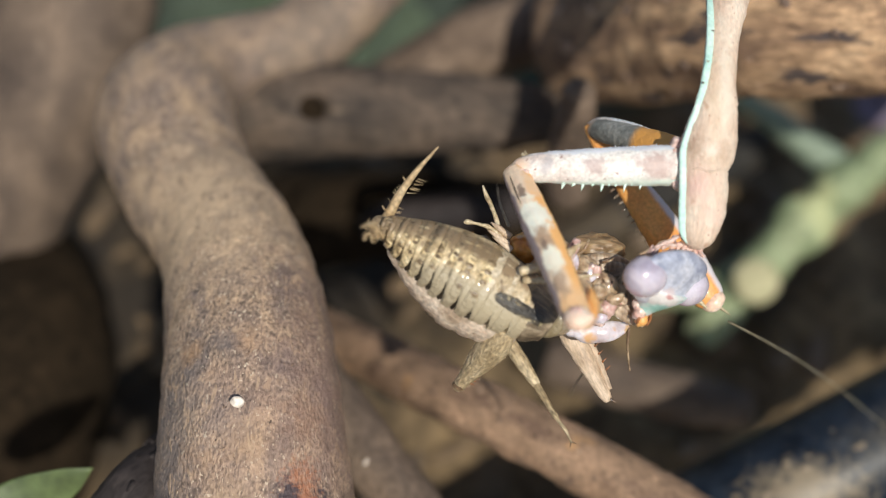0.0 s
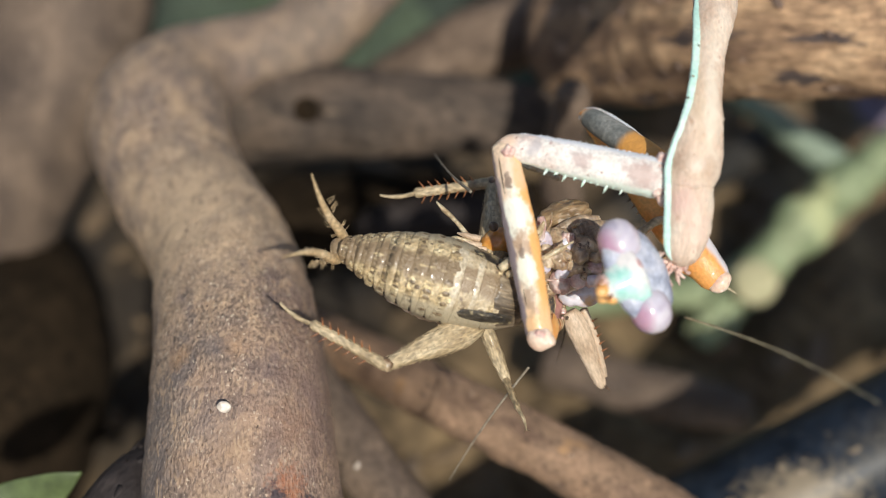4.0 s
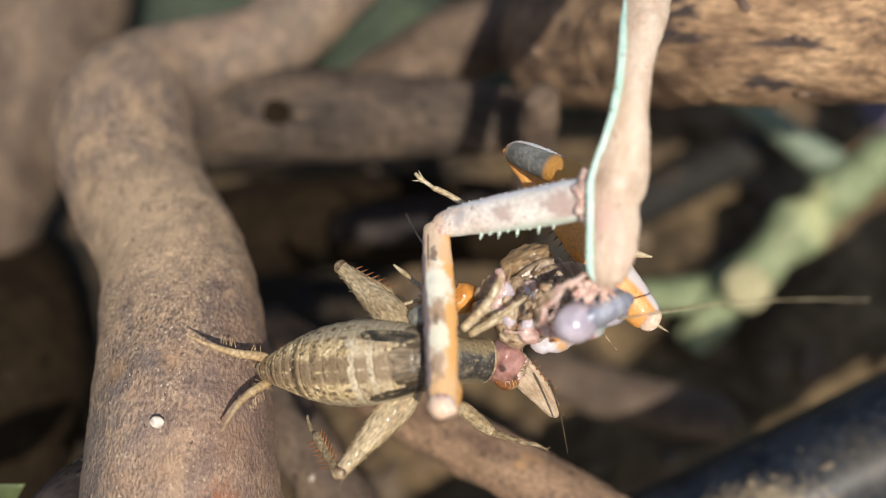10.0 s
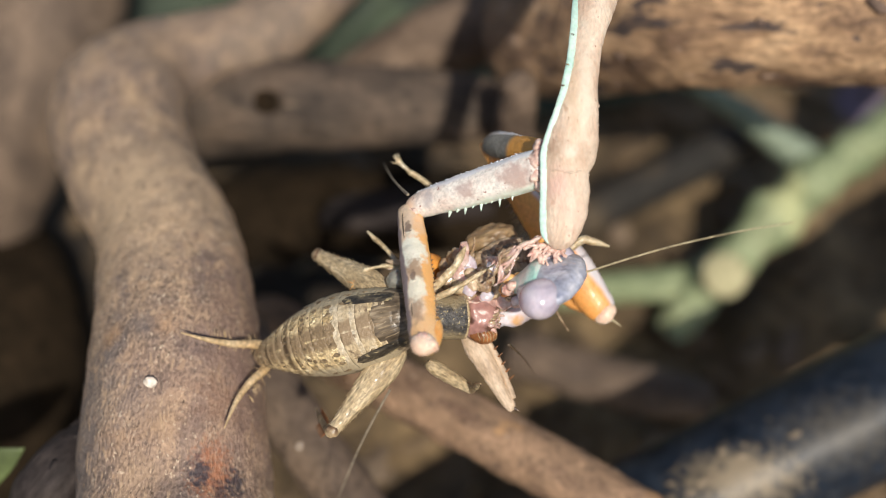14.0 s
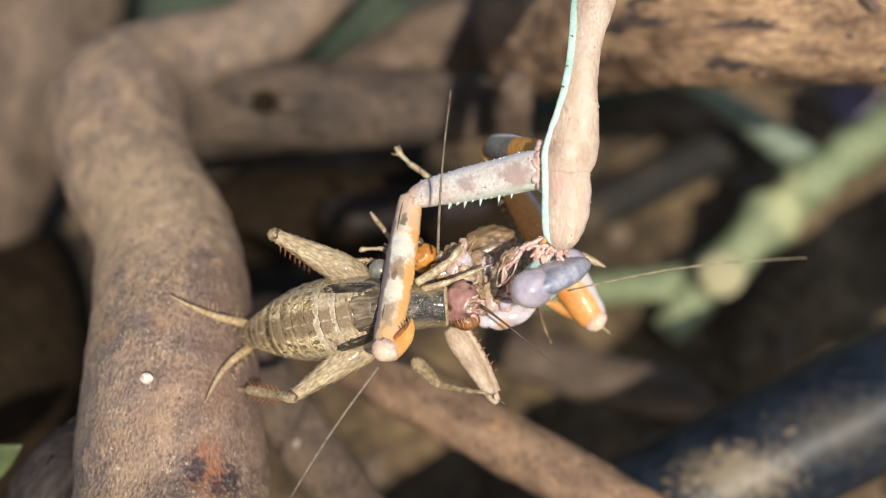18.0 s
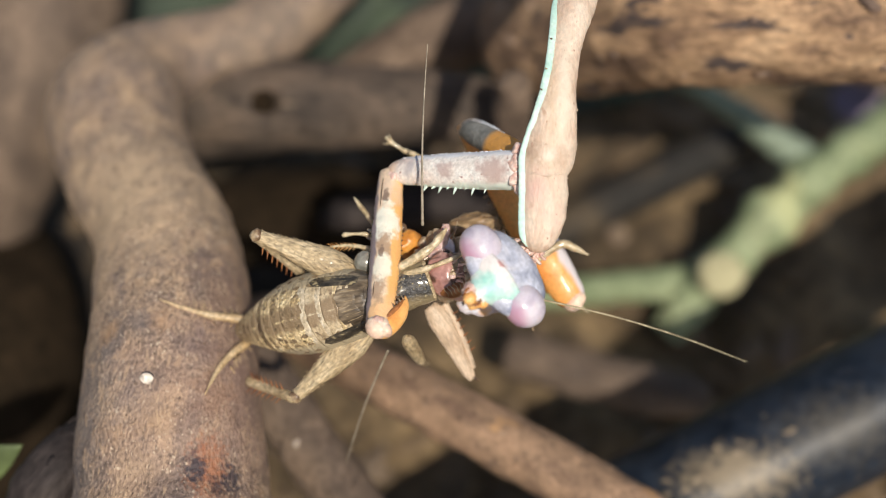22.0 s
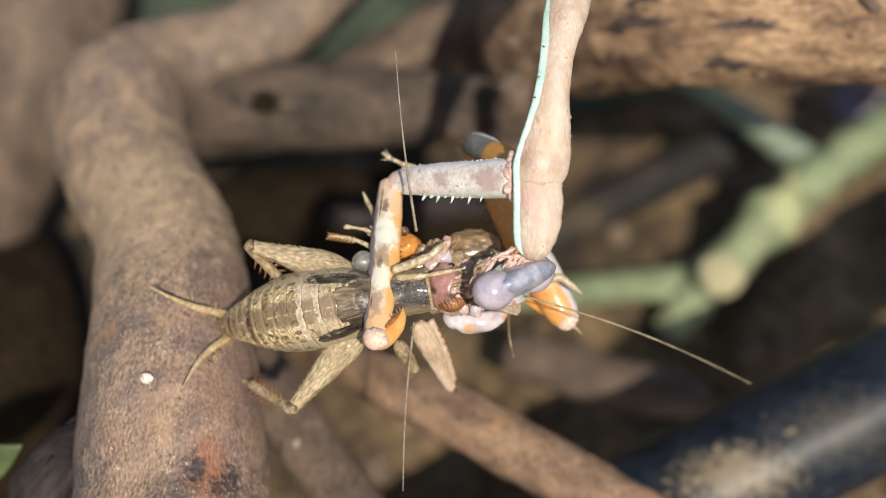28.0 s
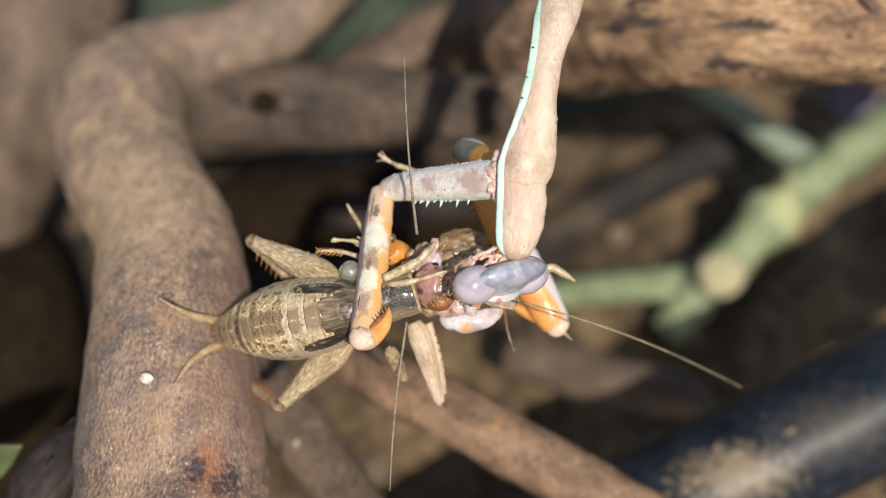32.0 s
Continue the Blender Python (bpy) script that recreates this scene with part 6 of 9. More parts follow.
    walk(near_femur, [
        (0, mm(-12.54, -1.29, -1.77, 0.0, -39.1, -70.2)),
        (0.5, mm(-12.56, -0.98, -1.73, 0.0, -39.1, -75.3)),
        (1, mm(-12.56, -0.69, -1.72, 0.0, -38.4, -80.4)),
        (1.5, mm(-12.56, -0.36, -1.67, 0.0, -34.8, -79.5)),
        (2, mm(-12.54, -0.05, -1.62, 0.0, -30.8, -78.6)),
        (2.5, mm(-12.49, 0.58, -1.54, 0.0, -17.7, -78.1)),
        (3, mm(-12.41, 1.18, -1.46, 0.0, -6.1, -78.0)),
        (3.5, mm(-12.34, 1.55, -1.46, 0.0, -6.1, -78.2)),
        (5.5, mm(-11.75, 0.60, -4.96, 0.0, -6.8, -73.3)),
        (6, mm(-11.72, 0.67, -5.02, 0.0, -6.8, -66.1)),
        (6.5, mm(-11.57, -0.61, -5.62, 0.0, -30.1, -76.8)),
        (7, mm(-11.28, -1.38, -6.19, 0.0, -36.5, -76.8)),
        (8, mm(-11.15, -1.77, -6.36, 0.0, -33.6, -83.3)),
        (9, mm(-11.27, -2.21, -6.04, 0.0, -30.4, -84.4)),
        (10, mm(-11.15, -2.72, -6.10, 0.0, -31.6, -86.3)),
        (11, mm(-11.23, -2.93, -5.83, 0.0, -30.3, -86.9)),
        (12, mm(-11.15, -3.00, -5.85, 0.0, -29.1, -88.1)),
        (13, mm(-10.98, -2.87, -6.29, 0.0, -36.3, -87.2)),
        (14, mm(-10.71, -3.64, -6.41, 0.0, -45.0, -81.4)),
        (14.5, mm(-10.63, -3.94, -6.42, 0.0, -44.0, -81.5)),
        (16.5, mm(-10.09, -3.11, -7.54, 0.0, -38.3, -98.8)),
        (17, mm(-10.54, -3.08, -6.94, 0.0, -38.8, -98.9)),
        (18, mm(-10.82, -2.61, -6.68, 0.0, -35.1, -98.1)),
        (19, mm(-10.87, -1.87, -6.81, 0.0, -35.2, -98.2)),
        (20, mm(-10.48, -0.96, -7.46, 0.0, -36.6, -96.8)),
        (21, mm(-10.29, -0.52, -7.70, 0.0, -37.0, -97.0)),
        (22, mm(-10.74, -0.71, -7.09, 0.0, -32.7, -91.8)),
        (23, mm(-11.01, -1.22, -6.67, 0.0, -31.4, -83.1)),
        (24, mm(-10.91, -1.37, -6.81, 0.0, -30.6, -85.1)),
        (25, mm(-10.60, -1.25, -7.29, 0.0, -33.7, -86.9)),
        (25.5, mm(-10.60, -1.23, -7.29, 0.0, -33.7, -87.0)),
        (27.5, mm(-10.54, -0.93, -7.40, 0.0, -32.1, -93.6)),
        (28, mm(-10.39, -0.73, -7.59, 0.0, -31.9, -93.7)),
        (29, mm(-10.16, -1.40, -7.84, 0.0, -34.5, -94.9)),
        (30, mm(-10.14, -1.58, -7.83, 0.0, -35.2, -94.3)),
        (31, mm(-9.97, -1.91, -7.99, 0.0, -38.1, -94.5)),
        (32, mm(-9.95, -1.59, -8.06, 0.0, -35.8, -93.2)),
    ])
    walk(near_tibia, [
        (0, mm(-9.02, -11.07, 6.69, 0.0, 46.0, 60.0)),
        (0.5, mm(-9.92, -11.04, 6.72, 0.0, 46.2, 60.5)),
        (1, mm(-10.81, -11.05, 6.61, 0.0, 46.4, 61.0)),
        (1.5, mm(-10.55, -11.19, 5.98, 0.0, 46.2, 60.9)),
        (2, mm(-10.27, -11.33, 5.24, 0.0, 46.0, 60.9)),
        (2.5, mm(-9.87, -11.92, 2.53, 0.0, 45.2, 61.0)),
        (3, mm(-9.63, -11.86, -0.04, 0.0, 49.3, 50.9)),
        (3.5, mm(-9.60, -11.49, -0.05, 0.0, 50.9, 46.9)),
        (5.5, mm(-7.94, -12.14, -3.38, 0.0, 51.8, 57.0)),
        (6, mm(-6.33, -11.49, -3.44, 0.0, 50.2, 56.4)),
        (6.5, mm(-8.92, -11.90, 1.09, 0.0, 49.1, 66.2)),
        (7, mm(-8.83, -11.86, 1.79, 0.0, 49.3, 65.8)),
        (8, mm(-9.85, -12.85, 1.06, 0.0, 49.5, 65.8)),
        (9, mm(-10.15, -13.72, 0.73, 0.0, 49.8, 65.3)),
        (10, mm(-10.42, -14.10, 0.93, 0.0, 50.0, 65.7)),
        (11, mm(-10.62, -14.48, 0.94, 0.0, 50.1, 65.7)),
        (12, mm(-10.76, -14.70, 0.68, 0.0, 48.4, 68.6)),
        (13, mm(-10.45, -13.66, 1.64, 0.0, 47.1, 68.8)),
        (14, mm(-9.29, -13.01, 3.08, 0.0, 46.7, 68.2)),
        (14.5, mm(-9.21, -13.47, 2.89, 0.0, 46.2, 68.2)),
        (16.5, mm(-11.71, -13.50, 0.76, 0.0, 29.5, 43.8)),
        (17, mm(-12.16, -13.40, 1.45, 0.0, 29.7, 43.6)),
        (18, mm(-12.38, -13.46, 1.02, 0.0, 29.6, 43.4)),
        (19, mm(-12.42, -12.71, 0.91, 0.0, 29.6, 43.5)),
        (20, mm(-11.76, -11.63, 0.54, 0.0, 29.4, 44.2)),
        (21, mm(-11.59, -11.14, 0.37, 0.0, 29.3, 44.7)),
        (22, mm(-11.10, -11.98, 0.16, 0.0, 29.3, 44.7)),
        (23, mm(-9.64, -12.57, 0.31, 0.0, 29.2, 44.6)),
        (24, mm(-9.93, -12.86, 0.01, 0.0, 29.3, 44.4)),
        (25, mm(-9.99, -12.38, 0.15, 0.0, 29.3, 44.3)),
        (25.5, mm(-10.02, -12.36, 0.15, 0.0, 29.3, 44.2)),
        (27.5, mm(-11.26, -12.26, -0.27, 0.0, 29.3, 43.7)),
        (28, mm(-11.12, -12.08, -0.51, 0.0, 29.2, 43.7)),
        (29, mm(-11.10, -12.40, -0.25, 0.0, 29.3, 44.3)),
        (30, mm(-10.97, -12.50, -0.11, 0.0, 29.4, 44.9)),
        (31, mm(-10.80, -12.42, 0.28, 0.0, 29.5, 45.6)),
        (32, mm(-10.56, -12.44, -0.21, 0.0, 29.4, 46.2)),
    ])
    walk(far_coxa, [
        (0, mm(-1.34, 0.31, -2.50, 0.0, 56.4, 156.4)),
        (0.5, mm(-1.34, 0.30, -2.50, 0.0, 54.0, 154.5)),
        (1, mm(-1.34, 0.30, -2.50, 0.0, 51.4, 152.9)),
        (1.5, mm(-1.34, 0.30, -2.50, 0.0, 51.0, 150.1)),
        (2, mm(-1.34, 0.29, -2.50, 0.0, 50.5, 147.4)),
        (2.5, mm(-1.34, 0.29, -2.50, 0.0, 50.4, 143.4)),
        (3, mm(-1.34, 0.29, -2.50, 0.0, 50.0, 139.4)),
        (3.5, mm(-1.35, 0.28, -2.50, 0.0, 49.6, 137.9)),
        (5.5, mm(-1.29, 0.26, -4.50, 0.0, 55.8, 132.4)),
        (6, mm(-1.29, 0.25, -4.50, 0.0, 55.1, 131.2)),
        (6.5, mm(-1.28, 0.26, -4.50, 0.0, 42.5, 148.1)),
        (7, mm(-1.27, 0.27, -4.50, 0.0, 45.0, 148.9)),
        (8, mm(-1.26, 0.27, -4.50, 0.0, 45.8, 148.9)),
        (9, mm(-1.26, 0.27, -4.50, 0.0, 47.2, 150.9)),
        (10, mm(-1.27, 0.27, -4.50, 0.0, 55.0, 153.0)),
        (11, mm(-1.26, 0.27, -4.50, 0.0, 54.6, 153.4)),
        (12, mm(-1.66, 0.25, -2.50, 0.0, 58.6, 156.1)),
        (13, mm(-1.70, 0.29, -2.50, 0.0, 60.3, 155.3)),
        (14, mm(-1.72, 0.32, -2.50, 0.0, 67.6, 161.3)),
        (14.5, mm(-1.75, 0.35, -2.50, 0.0, 69.3, 164.4)),
        (16.5, mm(-1.75, 0.36, -2.50, 0.0, 73.9, 159.2)),
        (17, mm(-1.73, 0.36, -2.50, 0.0, 71.0, 161.8)),
        (18, mm(-1.73, 0.36, -2.50, 0.0, 67.2, 163.0)),
        (19, mm(-1.74, 0.37, -2.50, 0.0, 64.7, 155.6)),
        (20, mm(-1.76, 0.36, -2.50, 0.0, 64.4, 141.6)),
        (21, mm(-1.78, 0.34, -2.50, 0.0, 64.1, 138.9)),
        (22, mm(-1.77, 0.33, -2.50, 0.0, 61.1, 144.3)),
        (23, mm(-1.78, 0.32, -2.50, 0.0, 59.0, 150.5)),
        (24, mm(-1.79, 0.32, -2.50, 0.0, 60.5, 153.4)),
        (25, mm(-1.79, 0.33, -2.50, 0.0, 64.8, 154.2)),
        (25.5, mm(-1.79, 0.34, -2.50, 0.0, 64.8, 154.1)),
        (27.5, mm(-1.78, 0.35, -2.50, 0.0, 66.3, 147.6)),
        (28, mm(-1.78, 0.34, -2.50, 0.0, 66.4, 143.8)),
        (29, mm(-1.79, 0.32, -2.50, 0.0, 67.9, 144.9)),
        (30, mm(-1.79, 0.31, -2.50, 0.0, 68.1, 149.3)),
        (31, mm(-1.81, 0.29, -2.50, 0.0, 70.5, 150.8)),
        (32, mm(-1.82, 0.27, -2.50, 0.0, 69.9, 149.0)),
    ])
    walk(far_femur, [
        (0, mm(-6.16, 2.41, -10.42, 0.0, -10.5, -55.2)),
        (0.5, mm(-6.39, 2.71, -10.18, 0.0, -10.6, -55.1)),
        (1, mm(-6.61, 3.00, -9.93, 0.0, -10.8, -54.8)),
        (1.5, mm(-6.53, 3.27, -9.88, 0.0, -10.8, -53.5)),
        (2, mm(-6.44, 3.55, -9.83, 0.0, -10.9, -52.1)),
        (2.5, mm(-6.21, 3.91, -9.82, 0.0, -10.8, -51.7)),
        (3, mm(-5.98, 4.26, -9.78, 0.0, -10.8, -51.2)),
        (3.5, mm(-5.91, 4.41, -9.73, 0.0, -10.8, -51.2)),
        (5.5, mm(-4.90, 4.21, -12.35, 0.0, -8.9, -53.7)),
        (6, mm(-4.87, 4.34, -12.29, 0.0, -8.9, -53.7)),
        (6.5, mm(-7.23, 3.96, -10.92, 0.0, -8.4, -49.5)),
        (7, mm(-7.02, 3.74, -11.22, 0.0, -8.7, -48.8)),
        (8, mm(-6.94, 3.69, -11.31, 0.0, -8.8, -48.9)),
        (9, mm(-6.90, 3.41, -11.47, 0.0, -8.9, -49.5)),
        (10, mm(-6.13, 2.75, -12.28, 0.0, -9.1, -49.9)),
        (11, mm(-6.18, 2.73, -12.24, 0.0, -9.1, -49.8)),
        (12, mm(-6.18, 2.25, -10.61, 0.0, -7.5, -50.7)),
        (13, mm(-5.97, 2.26, -10.75, 0.0, -6.7, -50.9)),
        (14, mm(-5.14, 1.48, -11.29, 0.0, -7.2, -54.5)),
        (14.5, mm(-4.98, 1.25, -11.39, 0.0, -6.9, -54.7)),
        (16.5, mm(-4.21, 1.29, -11.63, 0.0, -6.8, -57.9)),
        (17, mm(-4.67, 1.32, -11.48, 0.0, -6.8, -58.0)),
        (18, mm(-5.26, 1.44, -11.26, 0.0, -6.6, -58.2)),
        (19, mm(-5.44, 2.04, -11.09, 0.0, -5.8, -57.3)),
        (20, mm(-4.98, 2.90, -11.07, 0.0, -5.3, -58.5)),
        (21, mm(-4.90, 3.06, -11.05, 0.0, -5.1, -58.3)),
        (22, mm(-5.50, 3.00, -10.82, 0.0, -5.0, -56.8)),
        (23, mm(-6.04, 2.73, -10.64, 0.0, -4.9, -55.4)),
        (24, mm(-5.96, 2.42, -10.77, 0.0, -5.4, -56.7)),
        (25, mm(-5.44, 2.09, -11.10, 0.0, -5.6, -59.6)),
        (25.5, mm(-5.43, 2.11, -11.10, 0.0, -5.6, -59.7)),
        (27.5, mm(-5.00, 2.39, -11.20, 0.0, -5.5, -60.8)),
        (28, mm(-4.85, 2.59, -11.20, 0.0, -5.5, -60.8)),
        (29, mm(-4.71, 2.37, -11.30, 0.0, -5.6, -60.4)),
        (30, mm(-4.84, 2.11, -11.32, 0.0, -5.7, -59.5)),
        (31, mm(-4.58, 1.83, -11.46, 0.0, -5.8, -59.1)),
        (32, mm(-4.62, 1.95, -11.42, 0.0, -5.6, -58.5)),
    ])
    walk(far_tibia, [
        (0, mm(2.36, -9.87, -7.64, 0.0, 22.8, 153.2)),
        (0.5, mm(2.16, -9.54, -7.38, 0.0, 26.2, 157.8)),
        (1, mm(1.99, -9.21, -7.09, 0.0, 30.5, 164.3)),
        (1.5, mm(2.36, -8.73, -7.03, 0.0, 28.4, 158.9)),
        (2, mm(2.73, -8.23, -6.96, 0.0, 26.4, 154.7)),
        (2.5, mm(3.06, -7.80, -6.96, 0.0, 24.9, 152.6)),
        (3, mm(3.38, -7.37, -6.93, 0.0, 23.4, 150.7)),
        (3.5, mm(3.44, -7.23, -6.89, 0.0, 23.4, 150.6)),
        (5.5, mm(3.99, -7.89, -9.99, 0.0, 30.4, 166.5)),
        (6, mm(4.02, -7.76, -9.93, 0.0, 30.3, 166.3)),
        (6.5, mm(2.52, -7.48, -8.69, 0.0, 25.7, 154.7)),
        (7, mm(2.88, -7.56, -8.92, 0.0, 26.0, 154.1)),
        (8, mm(2.95, -7.62, -9.00, 0.0, 24.2, 151.8)),
        (9, mm(2.86, -8.00, -9.13, 0.0, 23.6, 151.3)),
        (10, mm(3.53, -8.74, -9.88, 0.0, 21.2, 149.5)),
        (11, mm(3.50, -8.73, -9.83, 0.0, 21.2, 149.6)),
        (12, mm(3.36, -9.41, -8.63, 0.0, 21.5, 151.6)),
        (13, mm(3.55, -9.46, -8.97, 0.0, 19.6, 149.8)),
        (14, mm(3.62, -10.80, -9.39, 0.0, 24.9, 159.8)),
        (14.5, mm(3.75, -11.06, -9.55, 0.0, 26.2, 162.5)),
        (16.5, mm(3.81, -11.49, -9.84, 0.0, 23.1, 159.0)),
        (17, mm(3.33, -11.48, -9.69, 0.0, 22.9, 158.6)),
        (18, mm(2.71, -11.39, -9.50, 0.0, 22.7, 158.0)),
        (19, mm(2.73, -10.68, -9.56, 0.0, 17.8, 148.3)),
        (20, mm(2.93, -10.00, -9.66, 0.0, 18.4, 150.2)),
        (21, mm(3.07, -9.81, -9.71, 0.0, 17.5, 149.1)),
        (22, mm(2.78, -9.67, -9.51, 0.0, 17.1, 148.5)),
        (23, mm(2.56, -9.74, -9.35, 0.0, 16.7, 148.1)),
        (24, mm(2.35, -10.22, -9.33, 0.0, 21.1, 155.8)),
        (25, mm(2.23, -10.95, -9.62, 0.0, 21.3, 158.0)),
        (25.5, mm(2.20, -10.95, -9.62, 0.0, 21.3, 157.9)),
        (27.5, mm(2.37, -10.82, -9.75, 0.0, 18.2, 150.9)),
        (28, mm(2.53, -10.62, -9.76, 0.0, 18.2, 150.9)),
        (29, mm(2.76, -10.78, -9.82, 0.0, 18.8, 152.9)),
        (30, mm(2.85, -10.91, -9.80, 0.0, 18.9, 153.5)),
        (31, mm(3.18, -11.15, -9.93, 0.0, 19.6, 155.7)),
        (32, mm(3.27, -10.95, -9.93, 0.0, 19.0, 155.1)),
    ])
    walk(pale_antenna, [
        (0, mm(1.93, -11.11, -0.50, 0.0, -63.5, -41.2)),
        (0.5, mm(1.73, -10.53, -0.50, 0.0, -65.8, -41.4)),
        (1, mm(1.55, -9.95, -0.50, 0.0, -68.0, -41.8)),
        (1.5, mm(0.71, -10.18, -0.50, 0.0, -65.9, -33.1)),
        (2, mm(-0.14, -10.40, -0.50, 0.0, -63.1, -25.7)),
        (2.5, mm(-0.25, -10.11, -0.50, 0.0, -61.0, -25.2)),
        (3, mm(-0.37, -9.81, -0.50, 0.0, -58.7, -24.8)),
        (3.5, mm(-0.30, -9.66, -0.50, 0.0, -58.7, -24.8)),
        (5.5, mm(1.02, -9.95, -2.50, 0.0, -40.1, -18.1)),
        (6, mm(1.05, -9.81, -2.50, 0.0, -40.1, -18.1)),
        (6.5, mm(0.75, -9.62, -2.50, 0.0, -38.0, -10.8)),
        (7, mm(0.38, -9.47, -2.50, 0.0, -33.1, -4.1)),
        (8, mm(0.92, -9.64, -2.50, 0.0, -37.4, -5.1)),
        (9, mm(0.86, -9.47, -2.50, 0.0, -36.3, -5.6)),
        (10, mm(0.65, -8.42, -2.50, 0.0, -36.5, 9.9)),
        (11, mm(0.61, -8.67, -2.50, 0.0, -37.6, 12.1)),
        (12, mm(0.69, -9.06, -0.50, 0.0, -31.4, 9.1)),
        (13, mm(-0.06, -8.15, -0.50, 0.0, -19.3, 8.8)),
        (14, mm(-0.55, -8.55, -0.50, 0.0, -15.1, 16.7)),
        (14.5, mm(-0.35, -8.95, -0.50, 0.0, -15.1, 16.4)),
        (16.5, mm(0.08, -8.59, -0.50, 0.0, -14.6, 11.9)),
        (17, mm(-0.39, -8.56, -0.50, 0.0, -14.6, 11.8)),
        (18, mm(0.00, -9.13, -0.50, 0.0, -27.8, 10.2)),
        (19, mm(-0.72, -9.05, -0.50, 0.0, -23.7, 0.3)),
        (20, mm(-1.21, -8.94, -0.50, 0.0, -13.9, -1.9)),
        (21, mm(-0.16, -9.02, -0.50, 0.0, -32.7, 1.1)),
        (22, mm(-2.17, -9.17, -0.50, 0.0, -13.7, -14.1)),
        (23, mm(0.10, -8.94, -0.50, 0.0, -49.3, 2.5)),
        (24, mm(-0.45, -8.60, -0.50, 0.0, -23.8, 7.1)),
        (25, mm(-0.67, -9.03, -0.50, 0.0, -14.1, 13.4)),
        (25.5, mm(-0.69, -9.02, -0.50, 0.0, -14.1, 13.3)),
        (27.5, mm(-1.12, -8.98, -0.50, 0.0, -24.8, -19.9)),
        (28, mm(-0.97, -8.79, -0.50, 0.0, -24.8, -19.9)),
        (29, mm(-0.62, -8.95, -0.50, 0.0, -40.3, -10.3)),
        (30, mm(-0.53, -8.76, -0.50, 0.0, -13.9, -8.9)),
        (31, mm(-1.02, -7.87, -0.50, 0.0, -13.5, -1.0)),
        (32, mm(0.22, -9.13, -0.50, 0.0, -31.0, -17.5)),
    ])
    walk(cricket, [
        (0, STAGE @ mm(-0.86, -3.11, -1.60, -48.0, 0.9, -30.3)),
        (0.5, STAGE @ mm(-1.31, -2.52, -1.60, -42.0, 1.7, -30.1)),
        (1, STAGE @ mm(-1.87, -2.05, -1.60, -32.0, 2.5, -29.8)),
        (1.5, STAGE @ mm(-1.69, -2.33, -1.60, -30.0, 2.1, -30.4)),
        (2, STAGE @ mm(-1.50, -2.61, -1.60, -40.0, 1.7, -31.1)),
        (2.5, STAGE @ mm(-1.61, -2.18, -2.40, -30.0, 1.9, -25.3)),
        (3, STAGE @ mm(-1.67, -1.76, -3.60, -14.0, 2.2, -19.4)),
        (3.5, STAGE @ mm(-1.67, -1.76, -3.60, -14.0, 2.2, -19.4)),
        (5.5, STAGE @ mm(-1.32, -2.09, -4.40, -4.0, 7.1, -4.5)),
        (6, STAGE @ mm(-1.32, -2.09, -4.40, -4.0, 7.1, -4.5)),
        (6.5, STAGE @ mm(-2.24, -4.09, -2.80, 12.0, -28.2, 6.6)),
        (7, STAGE @ mm(-1.69, -4.02, -2.80, 14.0, -31.3, 14.1)),
        (8, STAGE @ mm(-2.24, -4.46, -2.80, 8.0, -28.2, 9.7)),
        (9, STAGE @ mm(-2.98, -4.76, -2.80, 5.0, -26.5, 11.9)),
        (10, STAGE @ mm(-3.16, -4.58, -2.80, 4.0, -23.4, 6.8)),
        (11, STAGE @ mm(-3.16, -4.95, -2.80, 3.0, -29.8, 7.0)),
        (12, STAGE @ mm(-3.66, -4.56, -3.60, 0.7, -22.3, 6.7)),
        (13, STAGE @ mm(-3.74, -4.68, -3.60, -1.7, -26.9, 7.4)),
        (14, STAGE @ mm(-3.13, -4.51, -3.60, -4.0, -24.7, 16.5)),
        (14.5, STAGE @ mm(-2.93, -5.00, -3.60, -4.0, -23.7, 16.3)),
        (16.5, STAGE @ mm(-4.12, -4.32, -3.60, 0.0, -38.5, 16.2)),
        (17, STAGE @ mm(-4.12, -4.32, -3.60, 0.0, -38.5, 16.2)),
        (18, STAGE @ mm(-4.12, -4.12, -3.60, 0.0, -27.5, 12.3)),
        (19, STAGE @ mm(-4.91, -3.92, -3.60, -0.0, -29.0, 7.6)),
        (20, STAGE @ mm(-5.11, -2.73, -3.60, -0.0, -29.8, 10.4)),
        (21, STAGE @ mm(-5.51, -2.81, -3.60, 0.0, -32.5, 11.1)),
        (22, STAGE @ mm(-5.11, -3.53, -3.60, 0.0, -32.6, 14.8)),
        (23, STAGE @ mm(-3.92, -4.12, -3.60, 0.0, -17.1, 13.2)),
        (24, STAGE @ mm(-4.91, -3.84, -3.60, 0.0, -22.1, 16.1)),
        (25, STAGE @ mm(-5.11, -3.72, -3.60, 0.0, -23.5, 15.2)),
        (25.5, STAGE @ mm(-5.11, -3.72, -3.60, 0.0, -23.5, 15.2)),
        (27.5, STAGE @ mm(-5.31, -3.53, -3.60, 0.0, -24.6, 11.2)),
        (28, STAGE @ mm(-5.31, -3.53, -3.60, 0.0, -24.6, 11.2)),
        (29, STAGE @ mm(-5.31, -3.72, -3.60, 0.0, -27.6, 12.2)),
        (30, STAGE @ mm(-5.63, -3.92, -3.60, 0.0, -29.1, 11.0)),
        (31, STAGE @ mm(-5.90, -4.12, -3.60, 0.0, -26.9, 11.5)),
        (32, STAGE @ mm(-6.30, -4.24, -3.60, 0.0, -28.0, 10.6)),
    ])
